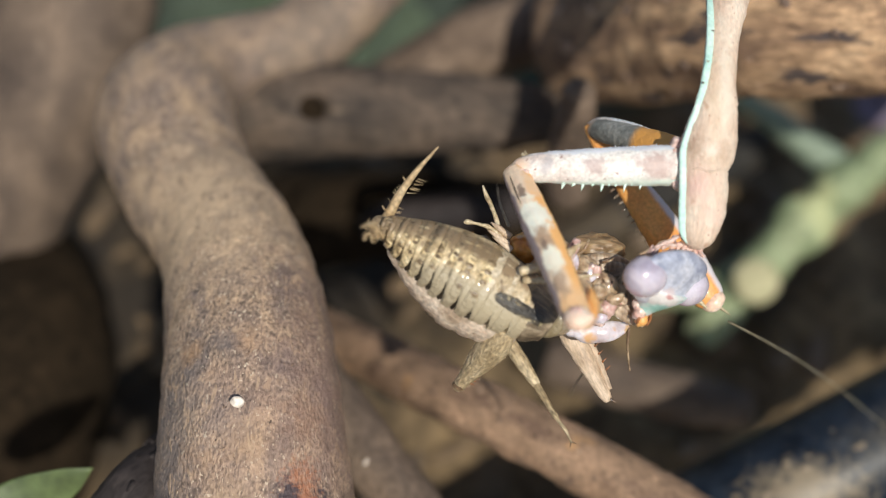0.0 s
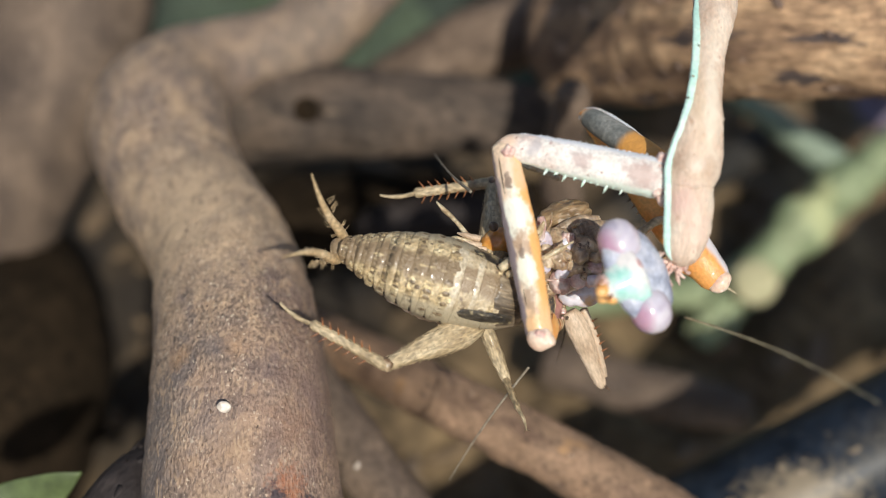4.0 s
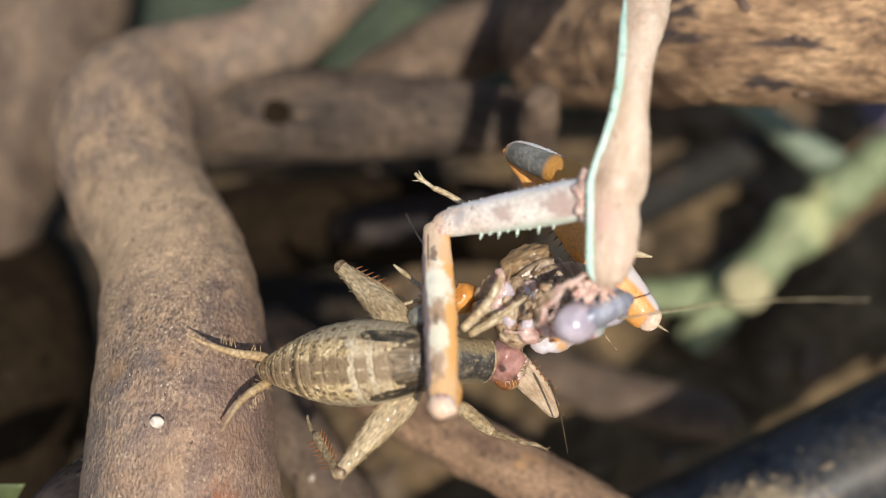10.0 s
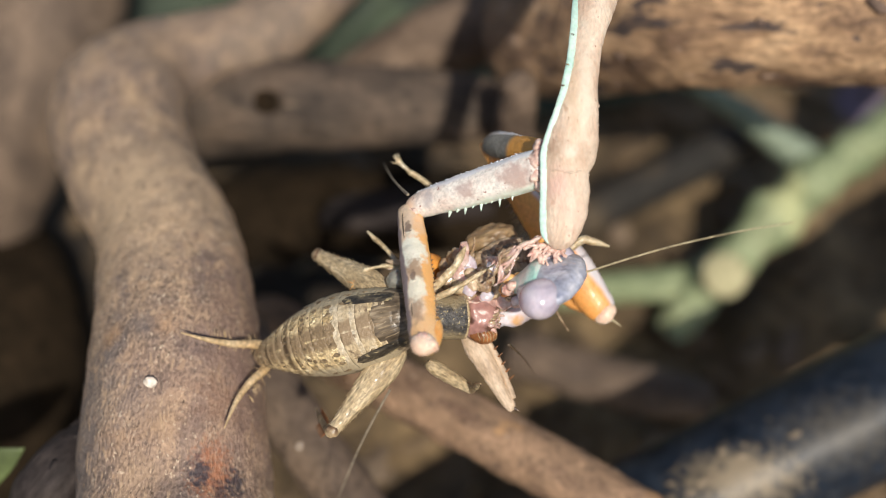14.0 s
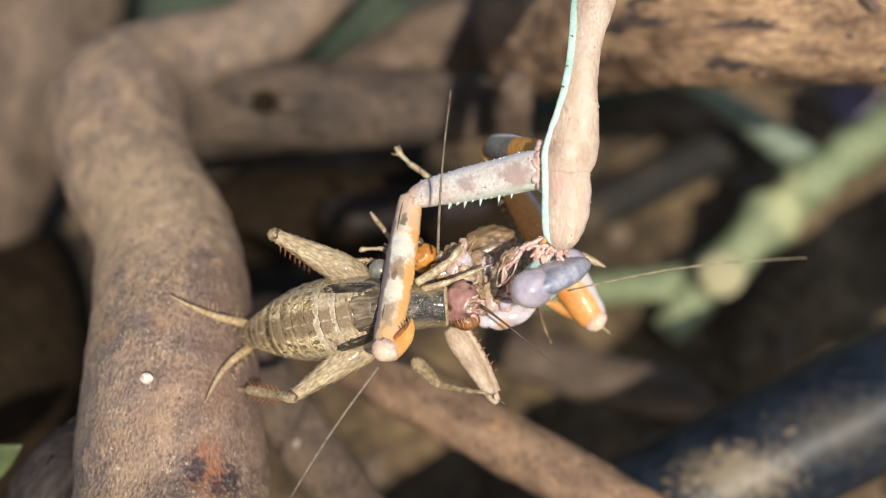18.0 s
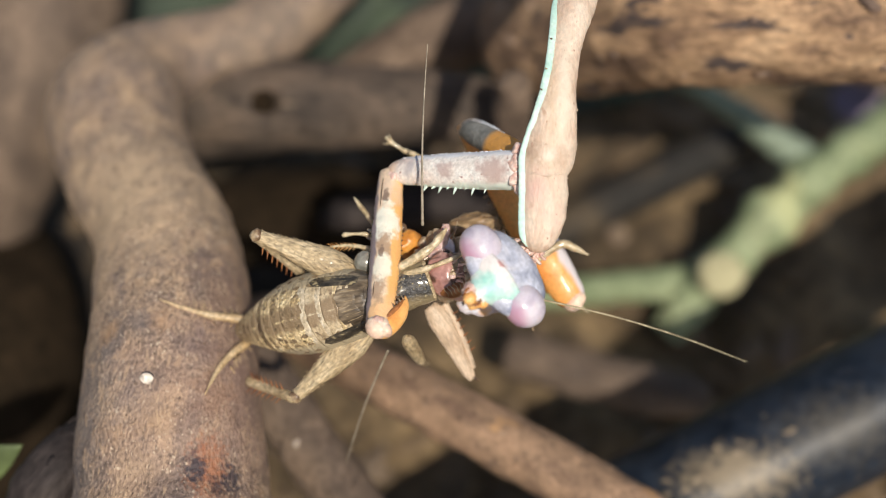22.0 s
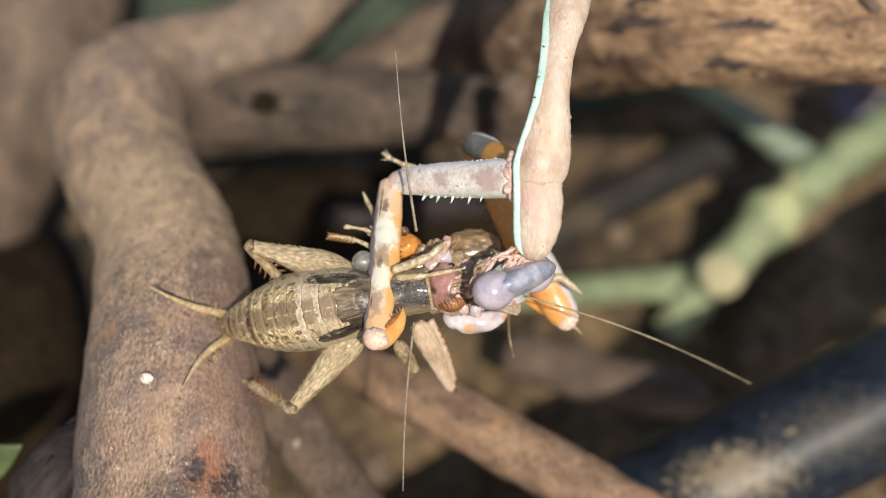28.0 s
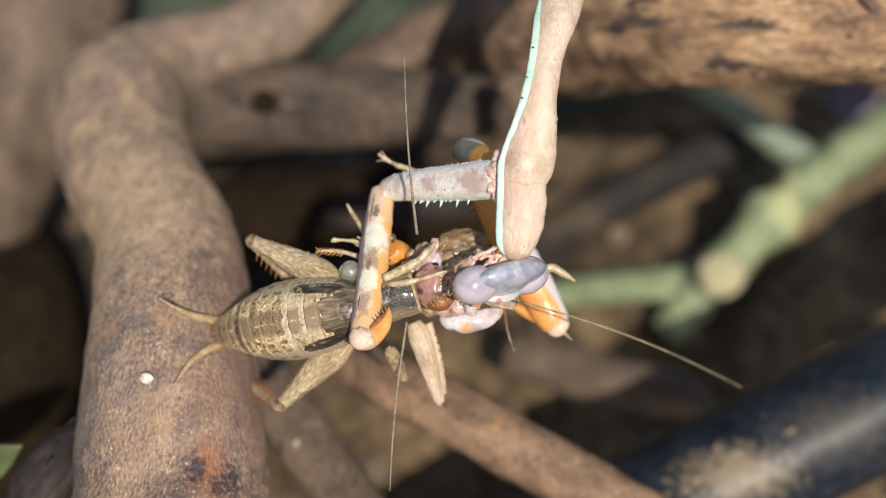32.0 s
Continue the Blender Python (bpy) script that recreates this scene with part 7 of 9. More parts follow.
    walk(hind_femur_a, [
        (0, mm(-1.40, 2.00, -0.90, -43.8, 20.2, 120.6)),
        (0.5, mm(-1.40, 2.00, -0.90, -34.7, 2.9, 135.5)),
        (1, mm(-1.40, 2.00, -0.90, -28.7, -17.3, 149.8)),
        (1.5, mm(-1.40, 2.00, -0.90, -27.3, -14.8, 152.0)),
        (2, mm(-1.40, 2.00, -0.90, -36.6, -18.9, 155.4)),
        (2.5, mm(-1.40, 2.00, -0.90, -19.7, 0.7, 124.2)),
        (3, mm(-1.40, 2.00, -0.90, -5.4, 26.8, 98.2)),
        (3.5, mm(-1.40, 2.00, -0.90, -5.4, 26.8, 98.2)),
        (5.5, mm(-1.40, 2.00, -0.90, -8.1, 5.8, 125.6)),
        (6, mm(-1.40, 2.00, -0.90, -8.1, 5.8, 125.6)),
        (6.5, mm(-1.40, 2.00, -0.90, 62.1, 58.5, 141.3)),
        (7, mm(-1.40, 2.00, -0.90, 31.7, 19.2, 155.2)),
        (8, mm(-1.40, 2.00, -0.90, 20.6, -16.4, 148.7)),
        (9, mm(-1.40, 2.00, -0.90, 18.3, -6.7, 147.5)),
        (10, mm(-1.40, 2.00, -0.90, 20.9, 20.3, 142.7)),
        (11, mm(-1.40, 2.00, -0.90, 25.6, 21.0, 145.1)),
        (12, mm(-1.40, 2.00, -0.90, 18.7, 22.4, 139.8)),
        (13, mm(-1.40, 2.00, -0.90, 18.8, 14.3, 141.3)),
        (14, mm(-1.40, 2.00, -0.90, 14.4, 16.5, 143.9)),
        (14.5, mm(-1.40, 2.00, -0.90, 13.8, 16.5, 143.1)),
        (16.5, mm(-1.40, 2.00, -0.90, 27.7, 3.6, 140.6)),
        (17, mm(-1.40, 2.00, -0.90, 27.7, 3.6, 140.6)),
        (18, mm(-1.40, 2.00, -0.90, 19.3, -27.3, 134.6)),
        (19, mm(-1.40, 2.00, -0.90, 19.5, -29.7, 136.9)),
        (20, mm(-1.40, 2.00, -0.90, 18.8, -23.1, 139.5)),
        (21, mm(-1.40, 2.00, -0.90, 19.4, -22.3, 142.0)),
        (22, mm(-1.40, 2.00, -0.90, 22.4, -32.6, 135.5)),
        (23, mm(-1.40, 2.00, -0.90, 11.2, -20.6, 138.9)),
        (24, mm(-1.40, 2.00, -0.90, 16.5, -22.5, 131.3)),
        (25, mm(-1.40, 2.00, -0.90, 16.1, -25.3, 136.3)),
        (25.5, mm(-1.40, 2.00, -0.90, 16.1, -25.3, 136.3)),
        (27.5, mm(-1.40, 2.00, -0.90, 11.2, -18.2, 152.2)),
        (28, mm(-1.40, 2.00, -0.90, 11.2, -18.2, 152.2)),
        (29, mm(-1.40, 2.00, -0.90, 12.9, -16.2, 151.6)),
        (30, mm(-1.40, 2.00, -0.90, 14.2, -10.1, 151.0)),
        (31, mm(-1.40, 2.00, -0.90, 16.8, -3.9, 142.5)),
        (32, mm(-1.40, 2.00, -0.90, 16.0, -6.4, 145.8)),
    ])
    walk(hind_femur_b, [
        (0, mm(-1.40, -2.00, -0.90, -165.3, 83.2, 101.9)),
        (0.5, mm(-1.40, -2.00, -0.90, -21.8, 33.5, -126.3)),
        (1, mm(-1.40, -2.00, -0.90, -21.3, 20.7, -137.7)),
        (1.5, mm(-1.40, -2.00, -0.90, -20.2, 19.3, -137.6)),
        (2, mm(-1.40, -2.00, -0.90, -21.7, 9.6, -124.2)),
        (2.5, mm(-1.40, -2.00, -0.90, -21.8, 17.3, -141.4)),
        (3, mm(-1.40, -2.00, -0.90, -10.0, -14.9, -138.4)),
        (3.5, mm(-1.40, -2.00, -0.90, -10.0, -14.9, -138.4)),
        (5.5, mm(-1.40, -2.00, -0.90, 1.2, -1.3, -142.6)),
        (6, mm(-1.40, -2.00, -0.90, 1.2, -1.3, -142.6)),
        (6.5, mm(-1.40, -2.00, -0.90, -48.3, -47.2, -29.6)),
        (7, mm(-1.40, -2.00, -0.90, -21.8, -3.2, -120.6)),
        (8, mm(-1.40, -2.00, -0.90, -21.2, 0.6, -121.7)),
        (9, mm(-1.40, -2.00, -0.90, -23.6, -50.3, -120.1)),
        (10, mm(-1.40, -2.00, -0.90, -14.3, -30.7, -133.6)),
        (11, mm(-1.40, -2.00, -0.90, -13.5, -38.3, -147.6)),
        (12, mm(-1.40, -2.00, -0.90, -13.7, -30.0, -140.6)),
        (13, mm(-1.40, -2.00, -0.90, -19.3, -30.5, -137.6)),
        (14, mm(-1.40, -2.00, -0.90, -19.3, -27.4, -138.5)),
        (14.5, mm(-1.40, -2.00, -0.90, -18.6, -26.4, -138.6)),
        (16.5, mm(-1.40, -2.00, -0.90, -28.5, -38.0, -130.8)),
        (17, mm(-1.40, -2.00, -0.90, -28.5, -38.0, -130.8)),
        (18, mm(-1.40, -2.00, -0.90, -12.1, -34.7, -153.4)),
        (19, mm(-1.40, -2.00, -0.90, -17.2, -33.7, -143.1)),
        (20, mm(-1.40, -2.00, -0.90, -17.0, -23.4, -143.9)),
        (21, mm(-1.40, -2.00, -0.90, -18.2, -14.5, -145.4)),
        (22, mm(-1.40, -2.00, -0.90, -15.7, -19.5, -150.3)),
        (23, mm(-1.40, -2.00, -0.90, -9.1, -23.7, -147.8)),
        (24, mm(-1.40, -2.00, -0.90, -13.1, -27.5, -143.4)),
        (25, mm(-1.40, -2.00, -0.90, -13.8, -25.0, -143.4)),
        (25.5, mm(-1.40, -2.00, -0.90, -13.8, -25.0, -143.4)),
        (27.5, mm(-1.40, -2.00, -0.90, -15.8, -20.8, -139.1)),
        (28, mm(-1.40, -2.00, -0.90, -15.8, -20.8, -139.1)),
        (29, mm(-1.40, -2.00, -0.90, -17.0, -32.0, -141.5)),
        (30, mm(-1.40, -2.00, -0.90, -17.5, -25.5, -141.8)),
        (31, mm(-1.40, -2.00, -0.90, -14.4, -9.7, -147.7)),
        (32, mm(-1.40, -2.00, -0.90, -15.4, -6.5, -147.3)),
    ])
    walk(hind_tibia_a, [
        (0, mm(-5.03, 8.14, -3.53, 175.7, 51.7, 87.8)),
        (0.5, mm(-6.81, 7.32, -1.28, -156.4, 66.0, 98.6)),
        (1, mm(-7.67, 5.65, 1.37, -81.5, 68.8, 146.8)),
        (1.5, mm(-7.89, 5.45, 1.05, -81.5, 70.7, 148.1)),
        (2, mm(-7.94, 4.99, 1.56, -100.0, 62.3, 128.2)),
        (2.5, mm(-5.67, 8.29, -0.99, -32.8, 42.9, -165.7)),
        (3, mm(-2.37, 8.71, -4.33, -12.4, 7.5, -160.2)),
        (3.5, mm(-2.37, 8.71, -4.33, -12.4, 7.5, -160.2)),
        (5.5, mm(-5.80, 8.15, -1.67, 2.7, 33.2, -133.7)),
        (6, mm(-5.80, 8.15, -1.67, 2.7, 33.2, -133.7)),
        (6.5, mm(-4.50, 4.48, -7.38, -10.1, -62.1, -141.9)),
        (7, mm(-7.91, 5.02, -3.40, -100.4, -66.4, -17.4)),
        (8, mm(-7.63, 5.79, 1.25, -38.4, 40.0, -117.0)),
        (9, mm(-7.76, 6.06, -0.01, -39.2, 44.9, -100.1)),
        (10, mm(-7.07, 6.32, -3.54, -32.6, 55.7, -65.4)),
        (11, mm(-7.22, 6.07, -3.62, -55.3, 62.3, -92.7)),
        (12, mm(-6.77, 6.53, -3.80, -27.8, 51.8, -68.2)),
        (13, mm(-7.15, 6.60, -2.77, -27.0, 48.1, -62.9)),
        (14, mm(-7.29, 6.30, -3.06, -29.8, 57.9, -70.4)),
        (14.5, mm(-7.23, 6.37, -3.05, -27.5, 57.2, -68.0)),
        (16.5, mm(-7.26, 6.81, -1.38, -38.9, 44.8, -68.5)),
        (17, mm(-7.26, 6.81, -1.38, -38.9, 44.8, -68.5)),
        (18, mm(-6.14, 6.80, 2.59, -46.1, 59.4, -91.0)),
        (19, mm(-6.22, 6.51, 2.86, -40.5, 58.7, -76.5)),
        (20, mm(-6.72, 6.54, 2.08, -44.1, 53.9, -89.7)),
        (21, mm(-6.94, 6.33, 1.99, -43.7, 47.7, -90.8)),
        (22, mm(-5.96, 6.49, 3.20, -51.3, 53.8, -99.5)),
        (23, mm(-6.76, 6.68, 1.77, -33.7, 60.5, -98.2)),
        (24, mm(-6.03, 7.28, 2.01, -32.5, 50.2, -90.9)),
        (25, mm(-6.37, 6.75, 2.35, -34.7, 53.8, -84.3)),
        (25.5, mm(-6.37, 6.75, 2.35, -34.7, 53.8, -84.3)),
        (27.5, mm(-7.79, 5.37, 1.47, -30.4, 43.3, -81.7)),
        (28, mm(-7.79, 5.37, 1.47, -30.4, 43.3, -81.7)),
        (29, mm(-7.82, 5.47, 1.22, -39.1, 49.3, -91.1)),
        (30, mm(-7.94, 5.63, 0.44, -42.5, 49.8, -95.2)),
        (31, mm(-7.42, 6.61, -0.38, -34.8, 41.7, -92.9)),
        (32, mm(-7.65, 6.25, -0.06, -38.2, 49.4, -86.8)),
    ])
    walk(hind_tibia_b, [
        (0, mm(-1.58, -1.12, -8.45, 16.7, 18.4, 79.4)),
        (0.5, mm(-5.15, -7.11, -5.10, 4.1, 35.7, 86.1)),
        (1, mm(-6.66, -6.78, -3.59, -64.4, 71.4, 173.5)),
        (1.5, mm(-6.70, -6.84, -3.41, 76.0, 59.1, 62.5)),
        (2, mm(-5.61, -8.20, -2.16, 26.0, 14.0, 60.1)),
        (2.5, mm(-7.07, -6.53, -3.16, -19.4, 40.0, 100.6)),
        (3, mm(-6.89, -6.87, 1.06, -13.9, -3.8, 160.9)),
        (3.5, mm(-6.89, -6.87, 1.06, -13.9, -3.8, 160.9)),
        (5.5, mm(-7.43, -6.62, -0.73, -0.1, 61.8, -151.4)),
        (6, mm(-7.43, -6.62, -0.73, -0.1, 61.8, -151.4)),
        (6.5, mm(3.09, -4.55, 4.68, 24.8, 12.5, 157.1)),
        (7, mm(-5.26, -8.53, -0.47, 38.1, 26.2, 140.1)),
        (8, mm(-5.39, -8.47, -0.97, 29.8, 14.8, 124.4)),
        (9, mm(-3.83, -6.20, 4.95, 34.3, 37.0, 129.9)),
        (10, mm(-5.91, -6.73, 2.98, 29.8, 45.6, 153.8)),
        (11, mm(-6.43, -5.20, 3.81, 67.5, 57.3, 159.5)),
        (12, mm(-6.49, -6.18, 2.90, 34.3, 52.0, 145.3)),
        (13, mm(-6.24, -6.41, 2.96, 59.8, 60.0, 123.1)),
        (14, mm(-6.45, -6.47, 2.59, 16.8, 53.7, 163.2)),
        (14.5, mm(-6.50, -6.51, 2.48, 14.3, 54.1, 163.4)),
        (16.5, mm(-5.32, -6.53, 3.78, -169.4, 84.6, -170.7)),
        (17, mm(-5.32, -6.53, 3.78, -169.4, 84.6, -170.7)),
        (18, mm(-6.98, -4.80, 3.43, 7.3, 23.4, 169.9)),
        (19, mm(-6.45, -5.79, 3.32, 6.3, 21.9, 171.7)),
        (20, mm(-7.04, -6.11, 2.12, 9.0, 22.7, 168.8)),
        (21, mm(-7.46, -6.18, 1.00, 6.1, 16.9, 172.5)),
        (22, mm(-7.62, -5.55, 1.63, 14.7, 15.4, 160.7)),
        (23, mm(-7.29, -5.71, 2.15, 9.0, 24.6, 155.9)),
        (24, mm(-6.81, -6.02, 2.61, 13.7, 28.7, 155.1)),
        (25, mm(-6.93, -6.11, 2.32, 16.0, 29.3, 153.2)),
        (25.5, mm(-6.93, -6.11, 2.32, 16.0, 29.3, 153.2)),
        (27.5, mm(-6.78, -6.65, 1.79, 14.9, 27.3, 156.0)),
        (28, mm(-6.78, -6.65, 1.79, 14.9, 27.3, 156.0)),
        (29, mm(-6.44, -6.01, 3.13, 14.6, 27.2, 160.7)),
        (30, mm(-6.79, -6.24, 2.38, 16.6, 32.7, 162.7)),
        (31, mm(-7.73, -6.01, 0.38, 12.7, 36.9, 167.2)),
        (32, mm(-7.75, -6.08, -0.04, 16.2, 33.1, 162.1)),
    ])
    walk(cercus_a, [
        (0, mm(-12.00, 0.75, -0.20, 10.3, -68.6, 75.8)),
        (0.5, mm(-12.00, 0.75, -0.20, -43.8, -66.8, 147.1)),
        (1, mm(-12.00, 0.75, -0.20, -27.7, -23.8, 145.6)),
        (1.5, mm(-12.00, 0.75, -0.20, -27.2, -44.7, 142.2)),
        (2, mm(-12.00, 0.75, -0.20, -30.3, -57.0, 133.4)),
        (2.5, mm(-12.00, 0.75, -0.20, -33.8, -61.5, 145.2)),
        (3, mm(-12.00, 0.75, -0.20, -18.6, -55.1, 143.9)),
        (3.5, mm(-12.00, 0.75, -0.20, -18.6, -55.1, 143.9)),
        (5.5, mm(-12.00, 0.75, -0.20, -8.4, -27.6, 147.6)),
        (6, mm(-12.00, 0.75, -0.20, -8.4, -27.6, 147.6)),
        (6.5, mm(-12.00, 0.75, -0.20, 55.6, -60.0, 99.2)),
        (7, mm(-12.00, 0.75, -0.20, 83.7, -64.6, 74.2)),
        (8, mm(-12.00, 0.75, -0.20, 32.9, -59.0, 134.2)),
        (9, mm(-12.00, 0.75, -0.20, 33.8, -59.5, 124.4)),
        (10, mm(-12.00, 0.75, -0.20, 24.8, -53.4, 132.7)),
        (11, mm(-12.00, 0.75, -0.20, 41.5, -61.9, 112.5)),
        (12, mm(-12.00, 0.75, -0.20, 20.0, -44.2, 129.3)),
        (13, mm(-12.00, 0.75, -0.20, 23.2, -57.5, 131.8)),
        (14, mm(-12.00, 0.75, -0.20, 13.9, -54.6, 142.5)),
        (14.5, mm(-12.00, 0.75, -0.20, 12.2, -52.6, 144.3)),
        (16.5, mm(-12.00, 0.75, -0.20, 75.0, -67.7, 76.4)),
        (17, mm(-12.00, 0.75, -0.20, 75.0, -67.7, 76.4)),
        (18, mm(-12.00, 0.75, -0.20, 25.0, -49.4, 127.1)),
        (19, mm(-12.00, 0.75, -0.20, 23.4, -49.1, 132.8)),
        (20, mm(-12.00, 0.75, -0.20, 22.0, -48.9, 136.9)),
        (21, mm(-12.00, 0.75, -0.20, 26.5, -60.4, 135.7)),
        (22, mm(-12.00, 0.75, -0.20, 20.0, -37.9, 141.4)),
        (23, mm(-12.00, 0.75, -0.20, 12.3, -44.9, 141.6)),
        (24, mm(-12.00, 0.75, -0.20, 15.7, -52.1, 143.0)),
        (25, mm(-12.00, 0.75, -0.20, 19.3, -52.9, 136.6)),
        (25.5, mm(-12.00, 0.75, -0.20, 20.2, -50.2, 132.9)),
        (27.5, mm(-12.00, 0.75, -0.20, 23.6, -52.6, 127.6)),
        (28, mm(-12.00, 0.75, -0.20, 23.6, -52.6, 127.6)),
        (29, mm(-12.00, 0.75, -0.20, 23.6, -47.5, 129.7)),
        (30, mm(-12.00, 0.75, -0.20, 30.4, -57.4, 123.2)),
        (31, mm(-12.00, 0.75, -0.20, 39.0, -61.5, 106.2)),
        (32, mm(-12.00, 0.75, -0.20, 51.8, -66.8, 92.7)),
    ])
    walk(cercus_b, [
        (0, mm(-12.00, -0.75, -0.20, -73.8, -40.1, -103.0)),
        (0.5, mm(-12.00, -0.75, -0.20, -53.7, -36.0, -126.6)),
        (1, mm(-12.00, -0.75, -0.20, -34.0, -23.7, -151.4)),
        (1.5, mm(-12.00, -0.75, -0.20, -38.4, -38.5, -141.8)),
        (2, mm(-12.00, -0.75, -0.20, -55.7, -40.3, -124.5)),
        (2.5, mm(-12.00, -0.75, -0.20, -45.5, -46.9, -132.0)),
        (3, mm(-12.00, -0.75, -0.20, -23.0, -53.8, -150.2)),
        (3.5, mm(-12.00, -0.75, -0.20, -23.0, -53.8, -150.2)),
        (5.5, mm(-12.00, -0.75, -0.20, -0.8, -47.1, -154.1)),
        (6, mm(-12.00, -0.75, -0.20, -0.8, -47.1, -154.1)),
        (6.5, mm(-12.00, -0.75, -0.20, 112.3, -73.5, 60.4)),
        (7, mm(-12.00, -0.75, -0.20, -115.3, -65.7, -4.4)),
        (8, mm(-12.00, -0.75, -0.20, -106.1, -72.4, -25.7)),
        (9, mm(-12.00, -0.75, -0.20, -125.4, -79.6, -27.2)),
        (10, mm(-12.00, -0.75, -0.20, -40.6, -71.0, -102.1)),
        (11, mm(-12.00, -0.75, -0.20, -91.0, -75.3, -56.6)),
        (12, mm(-12.00, -0.75, -0.20, -44.2, -72.6, -104.2)),
        (13, mm(-12.00, -0.75, -0.20, -47.8, -62.0, -92.3)),
        (14, mm(-12.00, -0.75, -0.20, -33.9, -53.3, -111.2)),
        (14.5, mm(-12.00, -0.75, -0.20, -31.6, -51.9, -113.1)),
        (16.5, mm(-12.00, -0.75, -0.20, -78.9, -62.4, -62.6)),
        (17, mm(-12.00, -0.75, -0.20, -78.9, -62.4, -62.6)),
        (18, mm(-12.00, -0.75, -0.20, -36.9, -58.5, -107.9)),
        (19, mm(-12.00, -0.75, -0.20, -47.9, -63.0, -95.1)),
        (20, mm(-12.00, -0.75, -0.20, -52.6, -62.9, -88.2)),
        (21, mm(-12.00, -0.75, -0.20, -47.8, -55.1, -90.6)),
        (22, mm(-12.00, -0.75, -0.20, -52.2, -63.4, -94.7)),
        (23, mm(-12.00, -0.75, -0.20, -30.3, -65.4, -107.7)),
        (24, mm(-12.00, -0.75, -0.20, -35.5, -62.5, -104.4)),
        (25, mm(-12.00, -0.75, -0.20, -37.3, -63.2, -104.9)),
        (25.5, mm(-12.00, -0.75, -0.20, -38.1, -65.4, -106.8)),
        (27.5, mm(-12.00, -0.75, -0.20, -35.6, -61.5, -108.6)),
        (28, mm(-12.00, -0.75, -0.20, -35.6, -61.5, -108.6)),
        (29, mm(-12.00, -0.75, -0.20, -35.1, -64.6, -118.6)),
        (30, mm(-12.00, -0.75, -0.20, -39.0, -64.5, -113.5)),
        (31, mm(-12.00, -0.75, -0.20, -47.9, -70.4, -103.4)),
        (32, mm(-12.00, -0.75, -0.20, -53.9, -69.8, -94.7)),
    ])
    walk(pronotum, [
        (0, mm(1.27, 1.95, -0.72, 0.0, 17.3, 56.9)),
        (0.5, mm(1.26, 1.66, -1.08, 0.0, 27.3, 52.9)),
        (1, mm(1.24, 1.23, -1.47, 0.0, 39.9, 44.8)),
        (1.5, mm(1.21, 1.31, -1.45, -0.0, 39.1, 47.1)),
        (2, mm(1.18, 1.65, -1.12, 0.0, 28.8, 54.5)),
        (2.5, mm(1.37, 1.43, -1.84, 0.0, 42.9, 46.2)),
        (3, mm(1.36, 0.47, -1.63, -0.0, 48.7, 19.2)),
        (3.5, mm(1.36, 0.47, -1.63, -0.0, 48.7, 19.2)),
        (5.5, mm(2.16, -0.14, -0.75, 0.0, 19.1, -3.7)),
        (6, mm(2.16, -0.14, -0.75, 0.0, 19.1, -3.7)),
        (6.5, mm(0.90, 0.00, -2.82, 0.0, 72.2, 0.1)),
        (7, mm(0.83, -0.33, -2.85, 0.0, 72.6, -22.0)),
        (8, mm(1.14, -0.27, -2.87, 0.0, 67.8, -13.3)),
        (9, mm(1.71, -0.39, -3.07, 0.0, 60.2, -12.7)),
        (10, mm(1.71, -0.81, -2.87, -0.0, 56.6, -25.5)),
        (11, mm(1.56, -0.59, -3.17, 0.0, 62.3, -20.7)),
        (12, mm(2.38, -0.48, -1.83, 0.0, 37.0, -11.4)),
        (13, mm(2.33, -0.28, -2.09, -0.0, 41.7, -6.8)),
        (14, mm(1.99, -0.67, -1.85, -0.0, 41.3, -18.7)),
        (14.5, mm(2.05, -0.67, -1.82, 0.0, 40.2, -18.2)),
        (16.5, mm(2.20, -0.61, -1.75, 0.0, 37.4, -15.5)),
        (17, mm(2.20, -0.61, -1.75, 0.0, 37.4, -15.5)),
        (18, mm(2.43, -0.46, -1.27, 0.0, 27.1, -10.6)),
        (19, mm(2.60, 0.11, -1.44, -0.0, 29.0, 2.3)),
        (20, mm(2.50, 0.01, -1.43, 0.0, 29.8, 0.3)),
        (21, mm(2.56, 0.05, -1.63, -0.0, 32.5, 1.1)),
        (22, mm(2.37, 0.18, -1.51, -0.0, 32.5, 4.4)),
        (23, mm(2.17, 0.55, -0.66, 0.0, 16.6, 14.2)),
        (24, mm(2.57, 0.19, -1.04, 0.0, 22.0, 4.2)),
        (25, mm(2.47, 0.09, -1.07, -0.0, 23.5, 2.1)),
        (25.5, mm(2.47, 0.09, -1.07, -0.0, 23.5, 2.1)),
        (27.5, mm(2.59, -0.10, -1.18, 0.0, 24.6, -2.2)),
        (28, mm(2.59, -0.10, -1.18, 0.0, 24.6, -2.2)),
        (29, mm(2.40, -0.12, -1.26, -0.0, 27.6, -2.9)),
        (30, mm(2.52, -0.01, -1.40, 0.0, 29.1, -0.3)),
        (31, mm(2.48, 0.04, -1.26, 0.0, 26.9, 0.9)),
        (32, mm(2.59, 0.28, -1.38, -0.0, 27.8, 6.1)),
    ])
